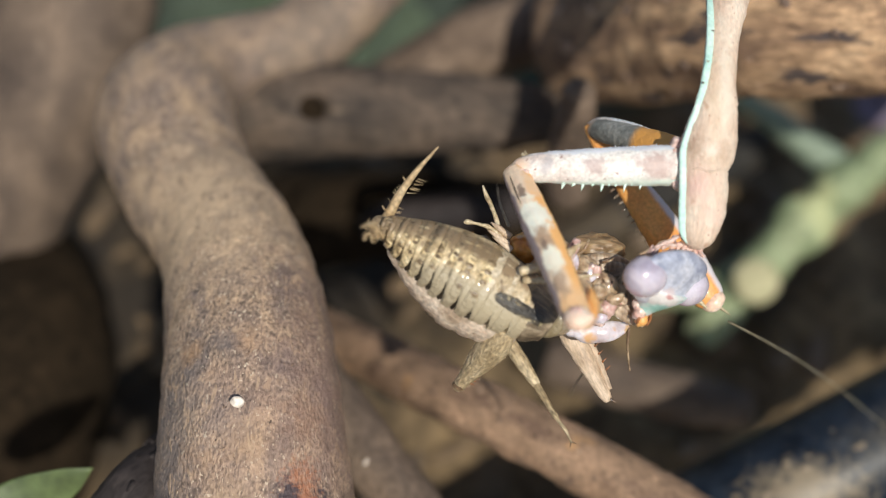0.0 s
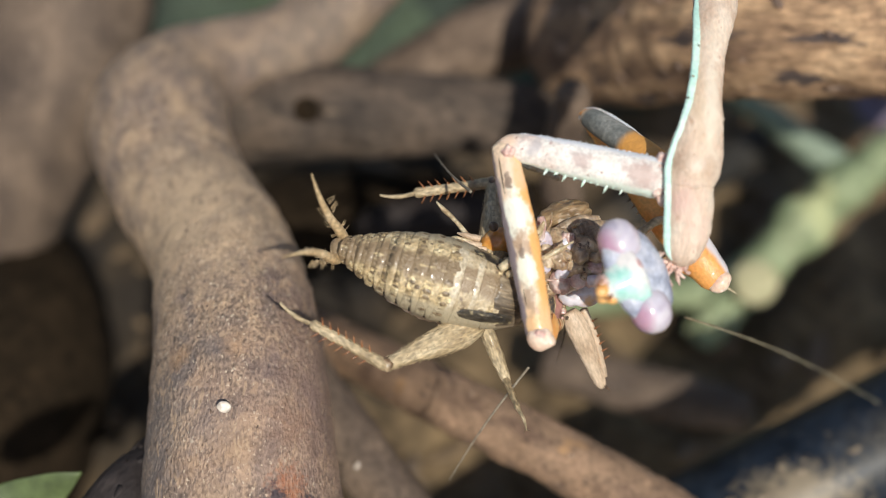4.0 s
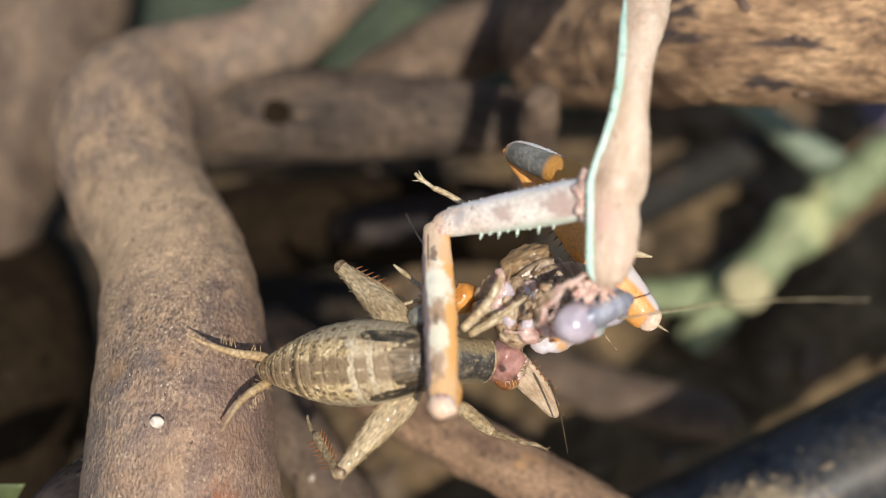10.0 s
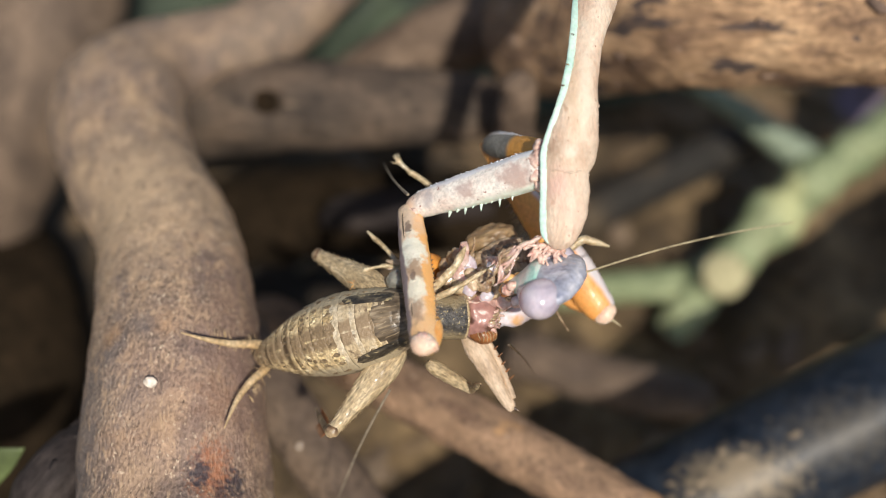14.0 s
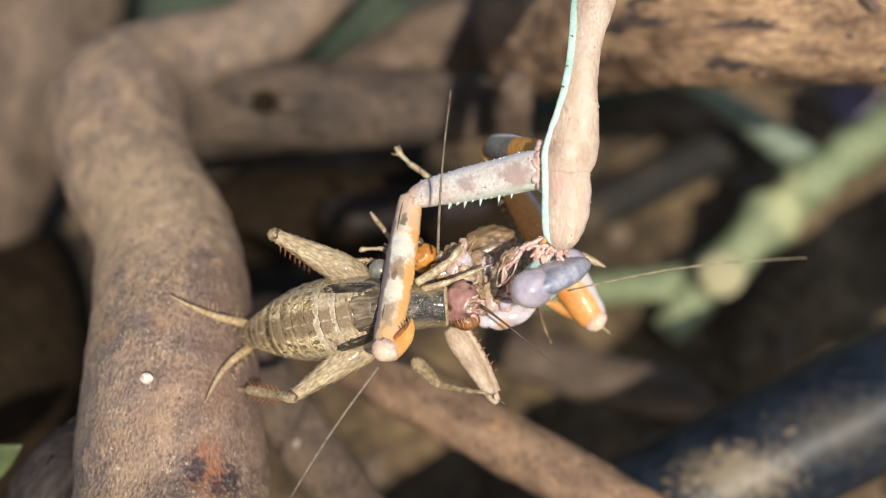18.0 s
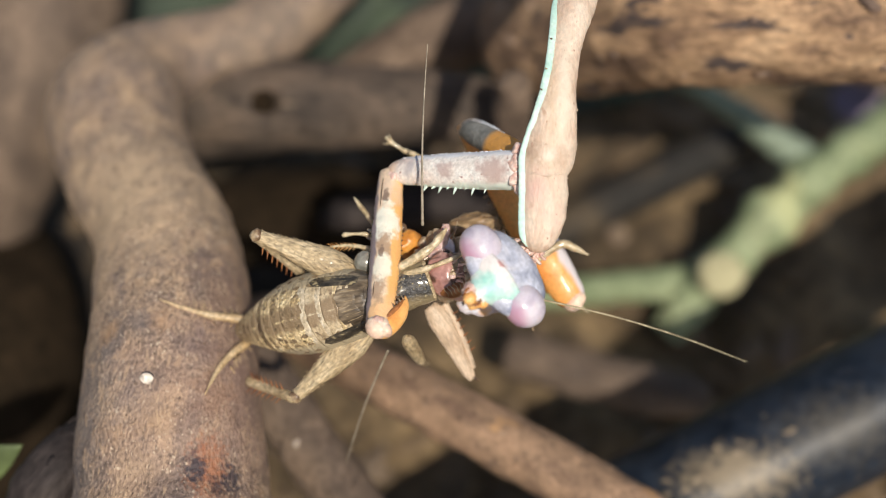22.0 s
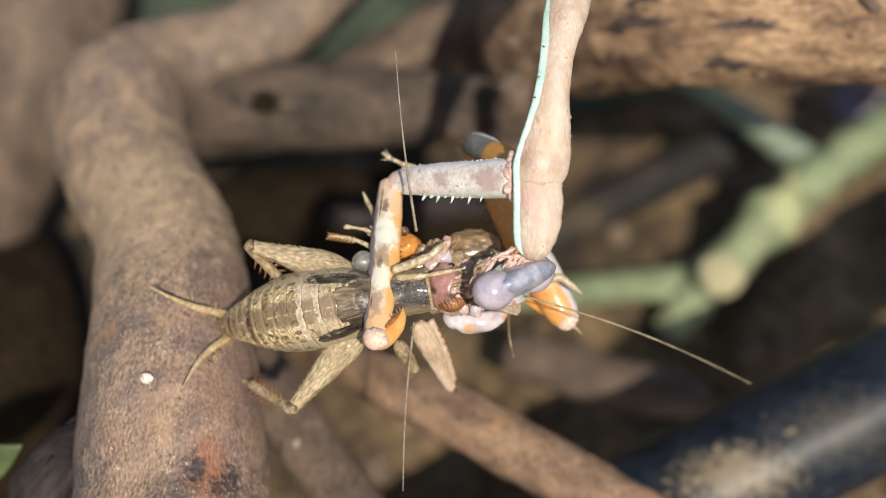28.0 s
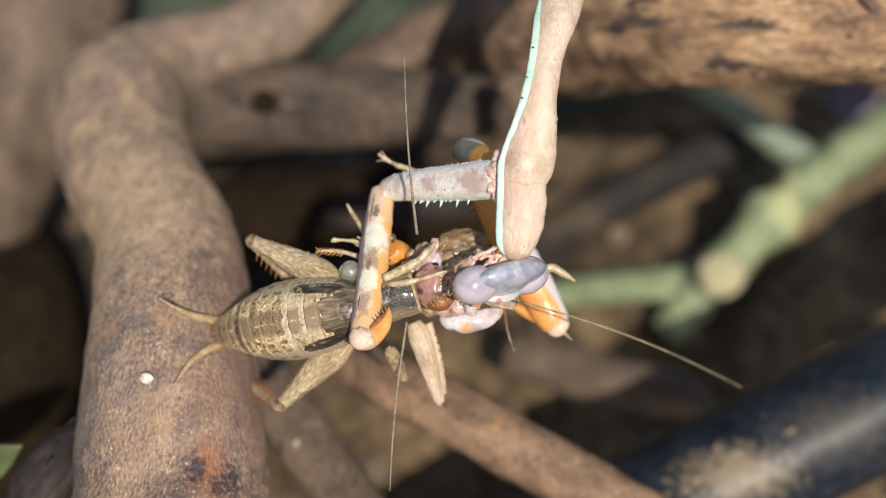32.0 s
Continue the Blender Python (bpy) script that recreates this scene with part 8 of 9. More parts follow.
    walk(cricket_head, [
        (0, mm(2.54, 3.89, -1.45, 0.0, 17.3, 56.9)),
        (0.5, mm(2.51, 3.33, -2.15, 0.0, 27.3, 52.9)),
        (1, mm(2.49, 2.47, -2.93, 0.0, 39.9, 44.8)),
        (1.5, mm(2.43, 2.61, -2.89, -0.0, 39.1, 47.1)),
        (2, mm(2.36, 3.30, -2.23, 0.0, 28.8, 54.5)),
        (2.5, mm(2.73, 2.86, -3.68, 0.0, 42.9, 46.2)),
        (3, mm(2.71, 0.95, -3.27, -0.0, 48.7, 19.2)),
        (3.5, mm(2.71, 0.95, -3.27, -0.0, 48.7, 19.2)),
        (5.5, mm(4.32, -0.28, -1.50, 0.0, 19.1, -3.7)),
        (6, mm(4.32, -0.28, -1.50, 0.0, 19.1, -3.7)),
        (6.5, mm(1.81, 0.00, -5.63, 0.0, 72.2, 0.1)),
        (7, mm(1.66, -0.67, -5.69, 0.0, 72.6, -22.0)),
        (8, mm(2.28, -0.54, -5.74, 0.0, 67.8, -13.3)),
        (9, mm(3.43, -0.77, -6.13, 0.0, 60.2, -12.7)),
        (10, mm(3.41, -1.63, -5.73, -0.0, 56.6, -25.5)),
        (11, mm(3.11, -1.17, -6.34, 0.0, 62.3, -20.7)),
        (12, mm(4.76, -0.96, -3.67, 0.0, 37.0, -11.4)),
        (13, mm(4.67, -0.56, -4.18, -0.0, 41.7, -6.8)),
        (14, mm(3.98, -1.35, -3.70, -0.0, 41.3, -18.7)),
        (14.5, mm(4.10, -1.35, -3.65, 0.0, 40.2, -18.2)),
        (16.5, mm(4.41, -1.22, -3.50, 0.0, 37.4, -15.5)),
        (17, mm(4.41, -1.22, -3.50, 0.0, 37.4, -15.5)),
        (18, mm(4.86, -0.91, -2.53, 0.0, 27.1, -10.6)),
        (19, mm(5.20, 0.21, -2.88, -0.0, 29.0, 2.3)),
        (20, mm(5.00, 0.03, -2.87, 0.0, 29.8, 0.3)),
        (21, mm(5.12, 0.10, -3.27, -0.0, 32.5, 1.1)),
        (22, mm(4.74, 0.36, -3.03, -0.0, 32.5, 4.4)),
        (23, mm(4.33, 1.09, -1.33, 0.0, 16.6, 14.2)),
        (24, mm(5.15, 0.38, -2.09, 0.0, 22.0, 4.2)),
        (25, mm(4.94, 0.18, -2.15, -0.0, 23.5, 2.1)),
        (25.5, mm(4.94, 0.18, -2.15, -0.0, 23.5, 2.1)),
        (27.5, mm(5.18, -0.20, -2.37, 0.0, 24.6, -2.2)),
        (28, mm(5.18, -0.20, -2.37, 0.0, 24.6, -2.2)),
        (29, mm(4.80, -0.24, -2.51, -0.0, 27.6, -2.9)),
        (30, mm(5.04, -0.03, -2.81, 0.0, 29.1, -0.3)),
        (31, mm(4.95, 0.08, -2.51, 0.0, 26.9, 0.9)),
        (32, mm(5.18, 0.55, -2.75, -0.0, 27.8, 6.1)),
    ])
    walk(mid_femur, [
        (0, mm(-0.28, 3.95, -6.68, 43.1, 12.1, -26.1)),
        (0.5, mm(-0.37, 3.10, -7.19, 35.6, 14.5, -33.3)),
        (1, mm(-0.46, 1.67, -7.71, 24.5, 13.6, -43.8)),
        (1.5, mm(-0.47, 1.38, -7.77, 24.3, 10.2, -39.8)),
        (2, mm(-0.46, 2.69, -7.42, 33.8, 13.8, -33.8)),
        (2.5, mm(-0.52, 0.93, -6.65, 23.5, 10.9, -41.7)),
        (3, mm(-0.53, -1.07, -5.45, 10.8, 1.4, -49.5)),
        (3.5, mm(-0.53, -1.07, -5.45, 10.8, 1.4, -49.5)),
        (5.5, mm(-0.60, -3.09, -0.90, 11.1, 42.7, -55.6)),
        (6, mm(-0.60, -3.09, -0.90, 11.1, 42.7, -55.6)),
        (6.5, mm(1.06, -1.40, -2.84, -31.3, 51.0, -40.2)),
        (7, mm(0.40, -2.84, -2.20, -35.2, 46.2, -45.6)),
        (8, mm(0.59, -3.12, -2.40, -26.7, 38.7, -44.9)),
        (9, mm(1.04, -3.27, -2.70, -36.5, 46.8, -79.8)),
        (10, mm(0.99, -3.89, -2.56, -33.2, 50.0, -76.3)),
        (11, mm(0.69, -3.49, -2.75, -39.1, 45.9, -83.1)),
        (12, mm(0.99, -3.85, -1.87, -34.6, 57.1, -80.8)),
        (13, mm(0.72, -3.23, -2.03, -38.2, 54.1, -85.6)),
        (14, mm(0.08, -3.63, -1.83, -23.6, 46.6, -64.0)),
        (14.5, mm(0.12, -3.67, -1.84, -21.8, 45.5, -62.2)),
        (16.5, mm(0.25, -4.25, -1.98, -60.6, 48.1, -116.9)),
        (17, mm(0.25, -4.25, -1.98, -60.6, 48.1, -116.9)),
        (18, mm(0.48, -4.25, -1.83, -48.6, 56.8, -103.5)),
        (19, mm(1.14, -2.77, -2.23, -41.1, 46.8, -98.0)),
        (20, mm(0.79, -3.63, -2.06, -46.8, 55.4, -93.8)),
        (21, mm(0.66, -3.57, -2.08, -52.4, 49.1, -116.4)),
        (22, mm(0.70, -3.42, -2.11, -57.7, 51.4, -127.3)),
        (23, mm(0.54, -2.57, -1.63, -31.0, 56.0, -104.8)),
        (24, mm(0.88, -3.92, -1.87, -49.1, 62.4, -113.0)),
        (25, mm(0.72, -3.77, -1.84, -46.8, 59.8, -107.7)),
        (25.5, mm(0.72, -3.77, -1.84, -46.8, 59.8, -107.7)),
        (27.5, mm(0.74, -3.62, -1.88, -43.5, 54.7, -109.1)),
        (28, mm(0.74, -3.62, -1.88, -43.5, 54.7, -109.1)),
        (29, mm(0.50, -3.63, -1.84, -44.6, 50.1, -111.5)),
        (30, mm(0.70, -3.64, -2.00, -44.0, 47.0, -110.1)),
        (31, mm(0.60, -3.83, -1.88, -46.6, 53.2, -112.5)),
        (32, mm(1.05, -3.37, -2.14, -45.3, 49.6, -115.5)),
    ])
    walk(mid_tibia, [
        (0, mm(3.41, 2.14, -7.57, 40.6, -2.8, -43.3)),
        (0.5, mm(3.03, 0.87, -8.23, 30.1, -5.3, -56.0)),
        (1, mm(2.48, -1.16, -8.70, 19.6, -8.3, -63.5)),
        (1.5, mm(2.71, -1.26, -8.52, 21.5, -17.0, -60.5)),
        (2, mm(2.92, 0.42, -8.43, 30.3, -13.8, -58.5)),
        (2.5, mm(2.56, -1.82, -7.44, 23.5, -25.8, -62.9)),
        (3, mm(2.19, -4.27, -5.54, 14.1, -43.8, -63.6)),
        (3.5, mm(2.19, -4.27, -5.54, 14.1, -43.8, -63.6)),
        (5.5, mm(1.14, -5.64, -3.74, 9.3, -29.2, -62.7)),
        (6, mm(1.14, -5.64, -3.74, 9.3, -29.2, -62.7)),
        (6.5, mm(3.08, -3.11, -6.10, -13.8, 20.6, -6.6)),
        (7, mm(2.43, -4.91, -5.23, -26.7, 12.4, -30.9)),
        (8, mm(2.91, -5.44, -5.02, -21.6, 10.3, -33.5)),
        (9, mm(1.55, -6.10, -5.76, -20.5, 8.0, -39.8)),
        (10, mm(1.63, -6.52, -5.78, -11.1, -23.7, -10.4)),
        (11, mm(1.04, -6.40, -5.77, -13.6, -9.6, -16.9)),
        (12, mm(1.35, -6.10, -5.40, -11.1, -21.6, -20.6)),
        (13, mm(0.91, -5.68, -5.43, -3.1, -14.7, -8.5)),
        (14, mm(1.34, -6.23, -4.89, 40.0, -57.0, 9.5)),
        (14.5, mm(1.49, -6.27, -4.84, 39.1, -57.9, 9.4)),
        (16.5, mm(-1.02, -6.75, -5.11, -4.6, 7.6, -6.3)),
        (17, mm(-1.02, -6.75, -5.11, -4.6, 7.6, -6.3)),
        (18, mm(-0.06, -6.49, -5.34, -9.2, -13.0, -15.5)),
        (19, mm(0.74, -5.61, -5.29, 17.6, -38.9, 14.6)),
        (20, mm(0.63, -6.01, -5.52, 0.5, -15.8, 0.7)),
        (21, mm(-0.56, -6.03, -5.26, -91.8, 58.8, -163.8)),
        (22, mm(-0.89, -5.50, -5.39, -89.4, 58.4, -163.6)),
        (23, mm(-0.06, -4.83, -5.11, -75.8, 73.0, -149.3)),
        (24, mm(0.12, -5.72, -5.59, -80.0, 68.1, -155.6)),
        (25, mm(0.08, -5.78, -5.47, -81.8, 66.9, -157.2)),
        (25.5, mm(0.08, -5.78, -5.47, -81.8, 66.9, -157.2)),
        (27.5, mm(-0.05, -5.92, -5.31, -84.5, 66.1, -158.2)),
        (28, mm(-0.05, -5.92, -5.31, -84.5, 66.1, -158.2)),
        (29, mm(-0.49, -6.13, -5.06, -84.8, 62.9, -160.1)),
        (30, mm(-0.28, -6.33, -5.07, -85.8, 61.6, -160.7)),
        (31, mm(-0.36, -6.15, -5.24, -82.5, 63.4, -159.5)),
        (32, mm(-0.12, -5.83, -5.34, -84.0, 62.5, -160.5)),
    ])
    walk(dark_antenna, [
        (0, mm(4.56, 4.27, -3.22, 100.0, 54.1, 50.6)),
        (0.5, mm(5.06, 3.80, -3.64, 109.5, 60.5, 55.1)),
        (1, mm(5.56, 3.00, -4.21, 119.7, 70.3, 55.7)),
        (1.5, mm(5.00, 3.22, -4.17, 109.2, 73.1, 45.4)),
        (2, mm(4.43, 4.23, -3.34, 121.5, 66.5, 56.6)),
        (2.5, mm(4.50, 2.50, -3.24, 98.2, 76.7, 28.4)),
        (3, mm(4.52, 0.67, -2.75, 22.4, 73.5, -51.7)),
        (3.5, mm(4.52, 0.67, -2.75, 22.4, 73.5, -51.7)),
        (5.5, mm(4.68, -0.93, 1.94, 24.4, 70.0, -32.8)),
        (6, mm(4.68, -0.93, 1.94, 24.4, 70.0, -32.8)),
        (6.5, mm(5.27, -0.41, -3.03, -50.8, 50.2, -125.5)),
        (7, mm(4.85, -1.24, -2.97, -40.0, 39.8, -129.1)),
        (8, mm(6.09, -0.08, -3.51, -34.2, 37.6, -125.2)),
        (9, mm(6.50, -2.20, -3.29, -41.7, 47.5, -120.6)),
        (10, mm(7.29, -2.66, -3.19, -33.3, 42.9, -104.1)),
        (11, mm(7.20, -3.29, -4.19, -36.2, 32.6, -100.6)),
        (12, mm(6.30, -1.29, -1.92, -24.3, 33.7, -75.5)),
        (13, mm(6.83, -0.63, -2.82, -32.4, 50.8, -74.4)),
        (14, mm(6.10, -3.66, -2.41, -67.2, 67.5, -128.1)),
        (14.5, mm(6.21, -3.70, -2.33, -65.2, 68.2, -126.0)),
        (16.5, mm(5.47, -1.66, -3.58, -33.2, 8.7, -59.8)),
        (17, mm(5.47, -1.66, -3.58, -33.2, 8.7, -59.8)),
        (18, mm(6.14, -1.22, -2.52, -21.5, 7.2, -51.4)),
        (19, mm(6.76, -0.76, -3.06, -21.0, 11.7, -47.0)),
        (20, mm(6.75, -2.15, -3.18, -48.5, 57.9, -92.8)),
        (21, mm(6.78, -1.01, -3.61, -106.6, 82.4, -118.2)),
        (22, mm(6.07, -0.96, -3.17, -37.6, 42.1, -154.6)),
        (23, mm(5.44, -0.25, -1.04, -42.8, 65.7, -148.8)),
        (24, mm(5.35, -0.83, -1.52, -28.7, 60.4, -168.5)),
        (25, mm(5.47, -0.91, -1.72, -26.7, 57.0, -167.4)),
        (25.5, mm(5.47, -0.91, -1.72, -25.4, 55.9, -166.7)),
        (27.5, mm(5.62, -0.75, -1.91, -24.6, 51.0, -163.2)),
        (28, mm(5.62, -0.75, -1.91, -24.6, 51.0, -163.2)),
        (29, mm(5.45, -0.64, -2.18, -26.6, 48.5, -164.2)),
        (30, mm(5.62, -0.35, -2.45, -29.6, 47.8, -163.8)),
        (31, mm(5.90, -0.26, -2.32, -29.7, 50.5, -162.9)),
        (32, mm(6.14, -0.10, -2.58, -32.4, 50.2, -162.5)),
    ])
    walk(torn_cricket, [
        (0, STAGE @ mm(-0.64, 1.76, -3.20, 0.0, -0.0, -91.7)),
        (0.5, STAGE @ mm(-0.85, 1.81, -3.20, -0.0, -0.0, -88.7)),
        (1, STAGE @ mm(-1.18, 1.75, -3.20, -0.0, -0.0, -85.5)),
        (1.5, STAGE @ mm(-1.43, 2.00, -3.20, -0.0, -0.0, -79.6)),
        (2, STAGE @ mm(-1.68, 2.25, -3.20, -0.0, -0.0, -74.0)),
        (2.5, STAGE @ mm(-1.83, 2.50, -4.40, -0.0, -0.0, -73.2)),
        (3, STAGE @ mm(-1.52, 2.60, -5.60, -0.0, -0.0, -72.4)),
        (3.5, STAGE @ mm(-1.52, 2.60, -5.60, -0.0, -0.0, -72.4)),
        (5.5, STAGE @ mm(-2.29, 2.95, -6.20, -0.0, -0.0, -52.3)),
        (6, STAGE @ mm(-2.29, 2.95, -6.20, -0.0, -0.0, -52.3)),
        (6.5, STAGE @ mm(-1.72, 2.20, -5.60, -0.0, -0.0, -56.9)),
        (7, STAGE @ mm(-1.71, 1.63, -5.60, -0.0, -0.0, -56.0)),
        (8, STAGE @ mm(-1.33, 1.25, -5.60, -0.0, -0.0, -59.0)),
        (9, STAGE @ mm(-0.75, 0.68, -5.60, -0.0, -0.0, -61.5)),
        (10, STAGE @ mm(-0.18, -0.15, -5.60, -0.0, -0.0, -61.1)),
        (11, STAGE @ mm(-0.37, 0.00, -5.60, -0.0, -0.0, -53.2)),
        (12, STAGE @ mm(-0.85, 0.51, -6.60, -0.0, -0.0, -62.0)),
        (13, STAGE @ mm(-0.96, -0.04, -6.60, -0.0, -0.0, -65.5)),
        (14, STAGE @ mm(-0.98, -0.52, -6.60, -0.0, -0.0, -66.7)),
        (14.5, STAGE @ mm(-0.76, -0.96, -6.60, -0.0, -0.0, -66.7)),
        (16.5, STAGE @ mm(-0.65, -0.57, -6.60, -0.0, -0.0, -72.7)),
        (17, STAGE @ mm(-0.65, -0.57, -6.60, -0.0, -0.0, -72.7)),
        (18, STAGE @ mm(-0.78, -0.16, -6.60, -0.0, -0.0, -76.4)),
        (19, STAGE @ mm(-1.39, 0.65, -6.60, -0.0, -0.0, -78.3)),
        (20, STAGE @ mm(-1.59, 0.86, -6.60, -0.0, -0.0, -83.4)),
        (21, STAGE @ mm(-2.00, 1.06, -6.60, -0.0, -0.0, -78.7)),
        (22, STAGE @ mm(-2.00, 0.86, -6.60, -0.0, -0.0, -77.0)),
        (23, STAGE @ mm(-2.21, 1.27, -6.60, -0.0, -0.0, -78.7)),
        (24, STAGE @ mm(-2.41, 0.45, -6.60, -0.0, -0.0, -79.4)),
        (25, STAGE @ mm(-2.62, 0.45, -6.60, -0.0, -0.0, -79.4)),
        (25.5, STAGE @ mm(-2.62, 0.45, -6.60, -0.0, -0.0, -79.4)),
        (27.5, STAGE @ mm(-2.00, 0.45, -6.60, -0.0, -0.0, -88.1)),
        (28, STAGE @ mm(-2.00, 0.45, -6.60, -0.0, -0.0, -88.1)),
        (29, STAGE @ mm(-2.21, 0.04, -6.60, -0.0, -0.0, -85.9)),
        (30, STAGE @ mm(-2.41, -0.37, -6.60, -0.0, -0.0, -83.4)),
        (31, STAGE @ mm(-2.62, -0.37, -6.60, -0.0, -0.0, -85.9)),
        (32, STAGE @ mm(-2.82, 0.04, -6.60, -0.0, -0.0, -81.9)),
    ])
    walk(hanging_leg, [
        (0, mm(5.88, 2.53, -3.30, 0.0, -10.7, 31.6)),
        (0.5, mm(5.96, 2.53, -3.30, 0.0, -10.5, 26.1)),
        (1, mm(6.06, 2.52, -3.30, 0.0, -10.2, 20.4)),
        (1.5, mm(6.46, 2.52, -3.30, 0.0, 12.0, 14.3)),
        (2, mm(6.90, 2.49, -3.30, 0.0, 21.6, 7.2)),
        (2.5, mm(6.89, 2.78, -2.10, 0.0, 17.3, 8.5)),
        (3, mm(6.61, 2.66, -0.90, 0.0, 12.2, 9.5)),
        (3.5, mm(6.61, 2.66, -0.90, 0.0, 12.2, 9.5)),
        (5.5, mm(9.21, -0.00, -0.30, 0.0, 37.1, -22.5)),
        (6, mm(9.21, -0.00, -0.30, 0.0, 37.1, -22.5)),
        (6.5, mm(6.43, -0.01, -0.90, 0.0, -9.0, -4.5)),
        (7, mm(6.28, -0.01, -0.90, 0.0, -9.2, -1.4)),
        (8, mm(6.08, -0.01, -0.90, 0.0, 23.7, 11.9)),
        (9, mm(6.16, -0.01, -0.90, 0.0, 22.3, 8.5)),
        (10, mm(6.11, -0.01, -0.90, 0.0, 31.8, 13.4)),
        (11, mm(6.85, -0.01, -0.90, 0.0, 38.3, -1.8)),
        (12, mm(7.58, 0.00, 0.10, 0.0, 35.9, 16.4)),
        (13, mm(6.62, 0.00, 0.10, 0.0, 27.9, 12.9)),
        (14, mm(6.18, 0.00, 0.10, 0.0, -7.6, 8.5)),
        (14.5, mm(6.25, 0.00, 0.10, 0.0, -7.4, 8.5)),
        (16.5, mm(5.77, 0.00, 0.10, 0.0, -7.0, 6.8)),
        (17, mm(5.77, 0.00, 0.10, 0.0, -7.0, 6.8)),
        (18, mm(6.09, 0.00, 0.10, 0.0, -6.8, 19.8)),
        (19, mm(6.05, 0.00, 0.10, 0.0, 11.1, 18.2)),
        (20, mm(5.34, 0.00, 0.10, 0.0, 3.9, 22.5)),
        (21, mm(5.21, 0.00, 0.10, 0.0, -5.3, 17.1)),
        (22, mm(5.45, 0.00, 0.10, 0.0, 11.5, 16.9)),
        (23, mm(6.25, 0.00, 0.10, 0.0, 21.0, 10.7)),
        (24, mm(6.65, 0.00, 0.10, 0.0, 31.5, 6.0)),
        (25, mm(6.65, 0.00, 0.10, 0.0, 28.2, 5.3)),
        (25.5, mm(6.65, 0.00, 0.10, 0.0, 28.2, 5.3)),
        (27.5, mm(6.13, 0.00, 0.10, 0.0, 24.9, 25.5)),
        (28, mm(6.13, 0.00, 0.10, 0.0, 24.9, 25.5)),
        (29, mm(5.73, 0.00, 0.10, 0.0, 18.0, 23.1)),
        (30, mm(5.34, 0.00, 0.10, 0.0, 8.3, 20.5)),
        (31, mm(5.73, 0.00, 0.10, 0.0, 7.7, 18.5)),
        (32, mm(5.77, 0.00, 0.10, 0.0, 5.6, 10.1)),
    ])
    walk(upper_antenna, [
        (0, mm(-1.12, -2.11, 1.20, 0.0, 75.5, 177.2)),
        (0.5, mm(-1.50, -3.04, 1.20, 0.0, 57.5, -139.1)),
        (1, mm(-1.99, -3.93, 1.20, 0.0, 27.7, -130.6)),
        (1.5, mm(-3.03, -3.91, 1.20, 0.0, 51.3, -140.4)),
        (2, mm(-4.06, -3.74, 1.20, 0.0, 69.4, -155.4)),
        (2.5, mm(-3.83, -2.62, 2.40, 0.0, 73.1, -161.6)),
        (3, mm(-3.85, -1.90, 3.60, 0.0, 76.6, -170.7)),
        (3.5, mm(-3.85, -1.90, 3.60, 0.0, 76.6, -170.7)),
        (5.5, mm(-2.42, 0.26, 4.20, 0.0, 51.5, -160.6)),
        (6, mm(-2.42, 0.26, 4.20, 0.0, 51.5, -160.6)),
        (6.5, mm(-0.37, 5.01, 3.60, 0.0, 50.2, 135.1)),
        (7, mm(-3.80, 8.67, 3.60, 0.0, 76.8, 135.6)),
        (8, mm(-4.09, 8.76, 3.60, 0.0, 81.1, 142.7)),
        (9, mm(-2.37, -0.24, 3.60, 0.0, 82.4, -177.2)),
        (10, mm(-2.42, -0.85, 3.60, 0.0, 70.3, -171.7)),
        (11, mm(-0.51, -1.75, 3.60, 0.0, 40.5, 166.0)),
        (12, mm(0.74, 0.12, 4.60, 0.0, 25.4, -177.8)),
        (13, mm(0.69, -0.14, 4.60, 0.0, 29.6, -173.4)),
        (14, mm(-4.86, 0.08, 4.60, 0.0, 73.5, -166.4)),
        (14.5, mm(-4.90, 0.08, 4.60, 0.0, 73.1, -166.6)),
        (16.5, mm(-0.44, 0.66, 4.60, 0.0, 29.0, 156.6)),
        (17, mm(-0.44, 0.65, 3.10, 0.0, -40.1, 156.5)),
        (18, mm(0.29, 0.36, 3.10, 0.0, -31.5, 161.7)),
        (19, mm(0.34, 0.58, 3.10, 0.0, -33.8, 162.5)),
        (20, mm(-0.29, 0.68, 3.10, 0.0, -34.5, 168.5)),
        (21, mm(-0.21, 0.79, 3.10, 0.0, -23.0, 164.6)),
        (22, mm(-0.62, 0.73, 3.10, 0.0, -8.6, 165.3)),
        (23, mm(-0.24, 0.60, 3.10, 0.0, -8.8, 170.1)),
        (24, mm(-0.08, 0.58, 3.10, 0.0, -8.3, 172.5)),
        (25, mm(-0.07, 0.62, 3.10, 0.0, -8.1, 172.4)),
        (25.5, mm(-0.07, 0.62, 3.10, 0.0, -8.1, 172.4)),
        (27.5, mm(-0.77, 0.17, 3.10, 0.0, -8.3, -175.4)),
        (28, mm(-0.77, 0.17, 3.10, 0.0, -8.3, -175.4)),
        (29, mm(-0.37, 0.29, 3.10, 0.0, -8.0, -177.1)),
        (30, mm(-0.36, 0.44, 3.10, 0.0, -7.8, -179.1)),
        (31, mm(-0.76, 0.65, 3.10, 0.0, -8.0, -178.9)),
        (32, mm(-0.84, 1.13, 3.10, 0.0, -22.7, 175.6)),
    ])
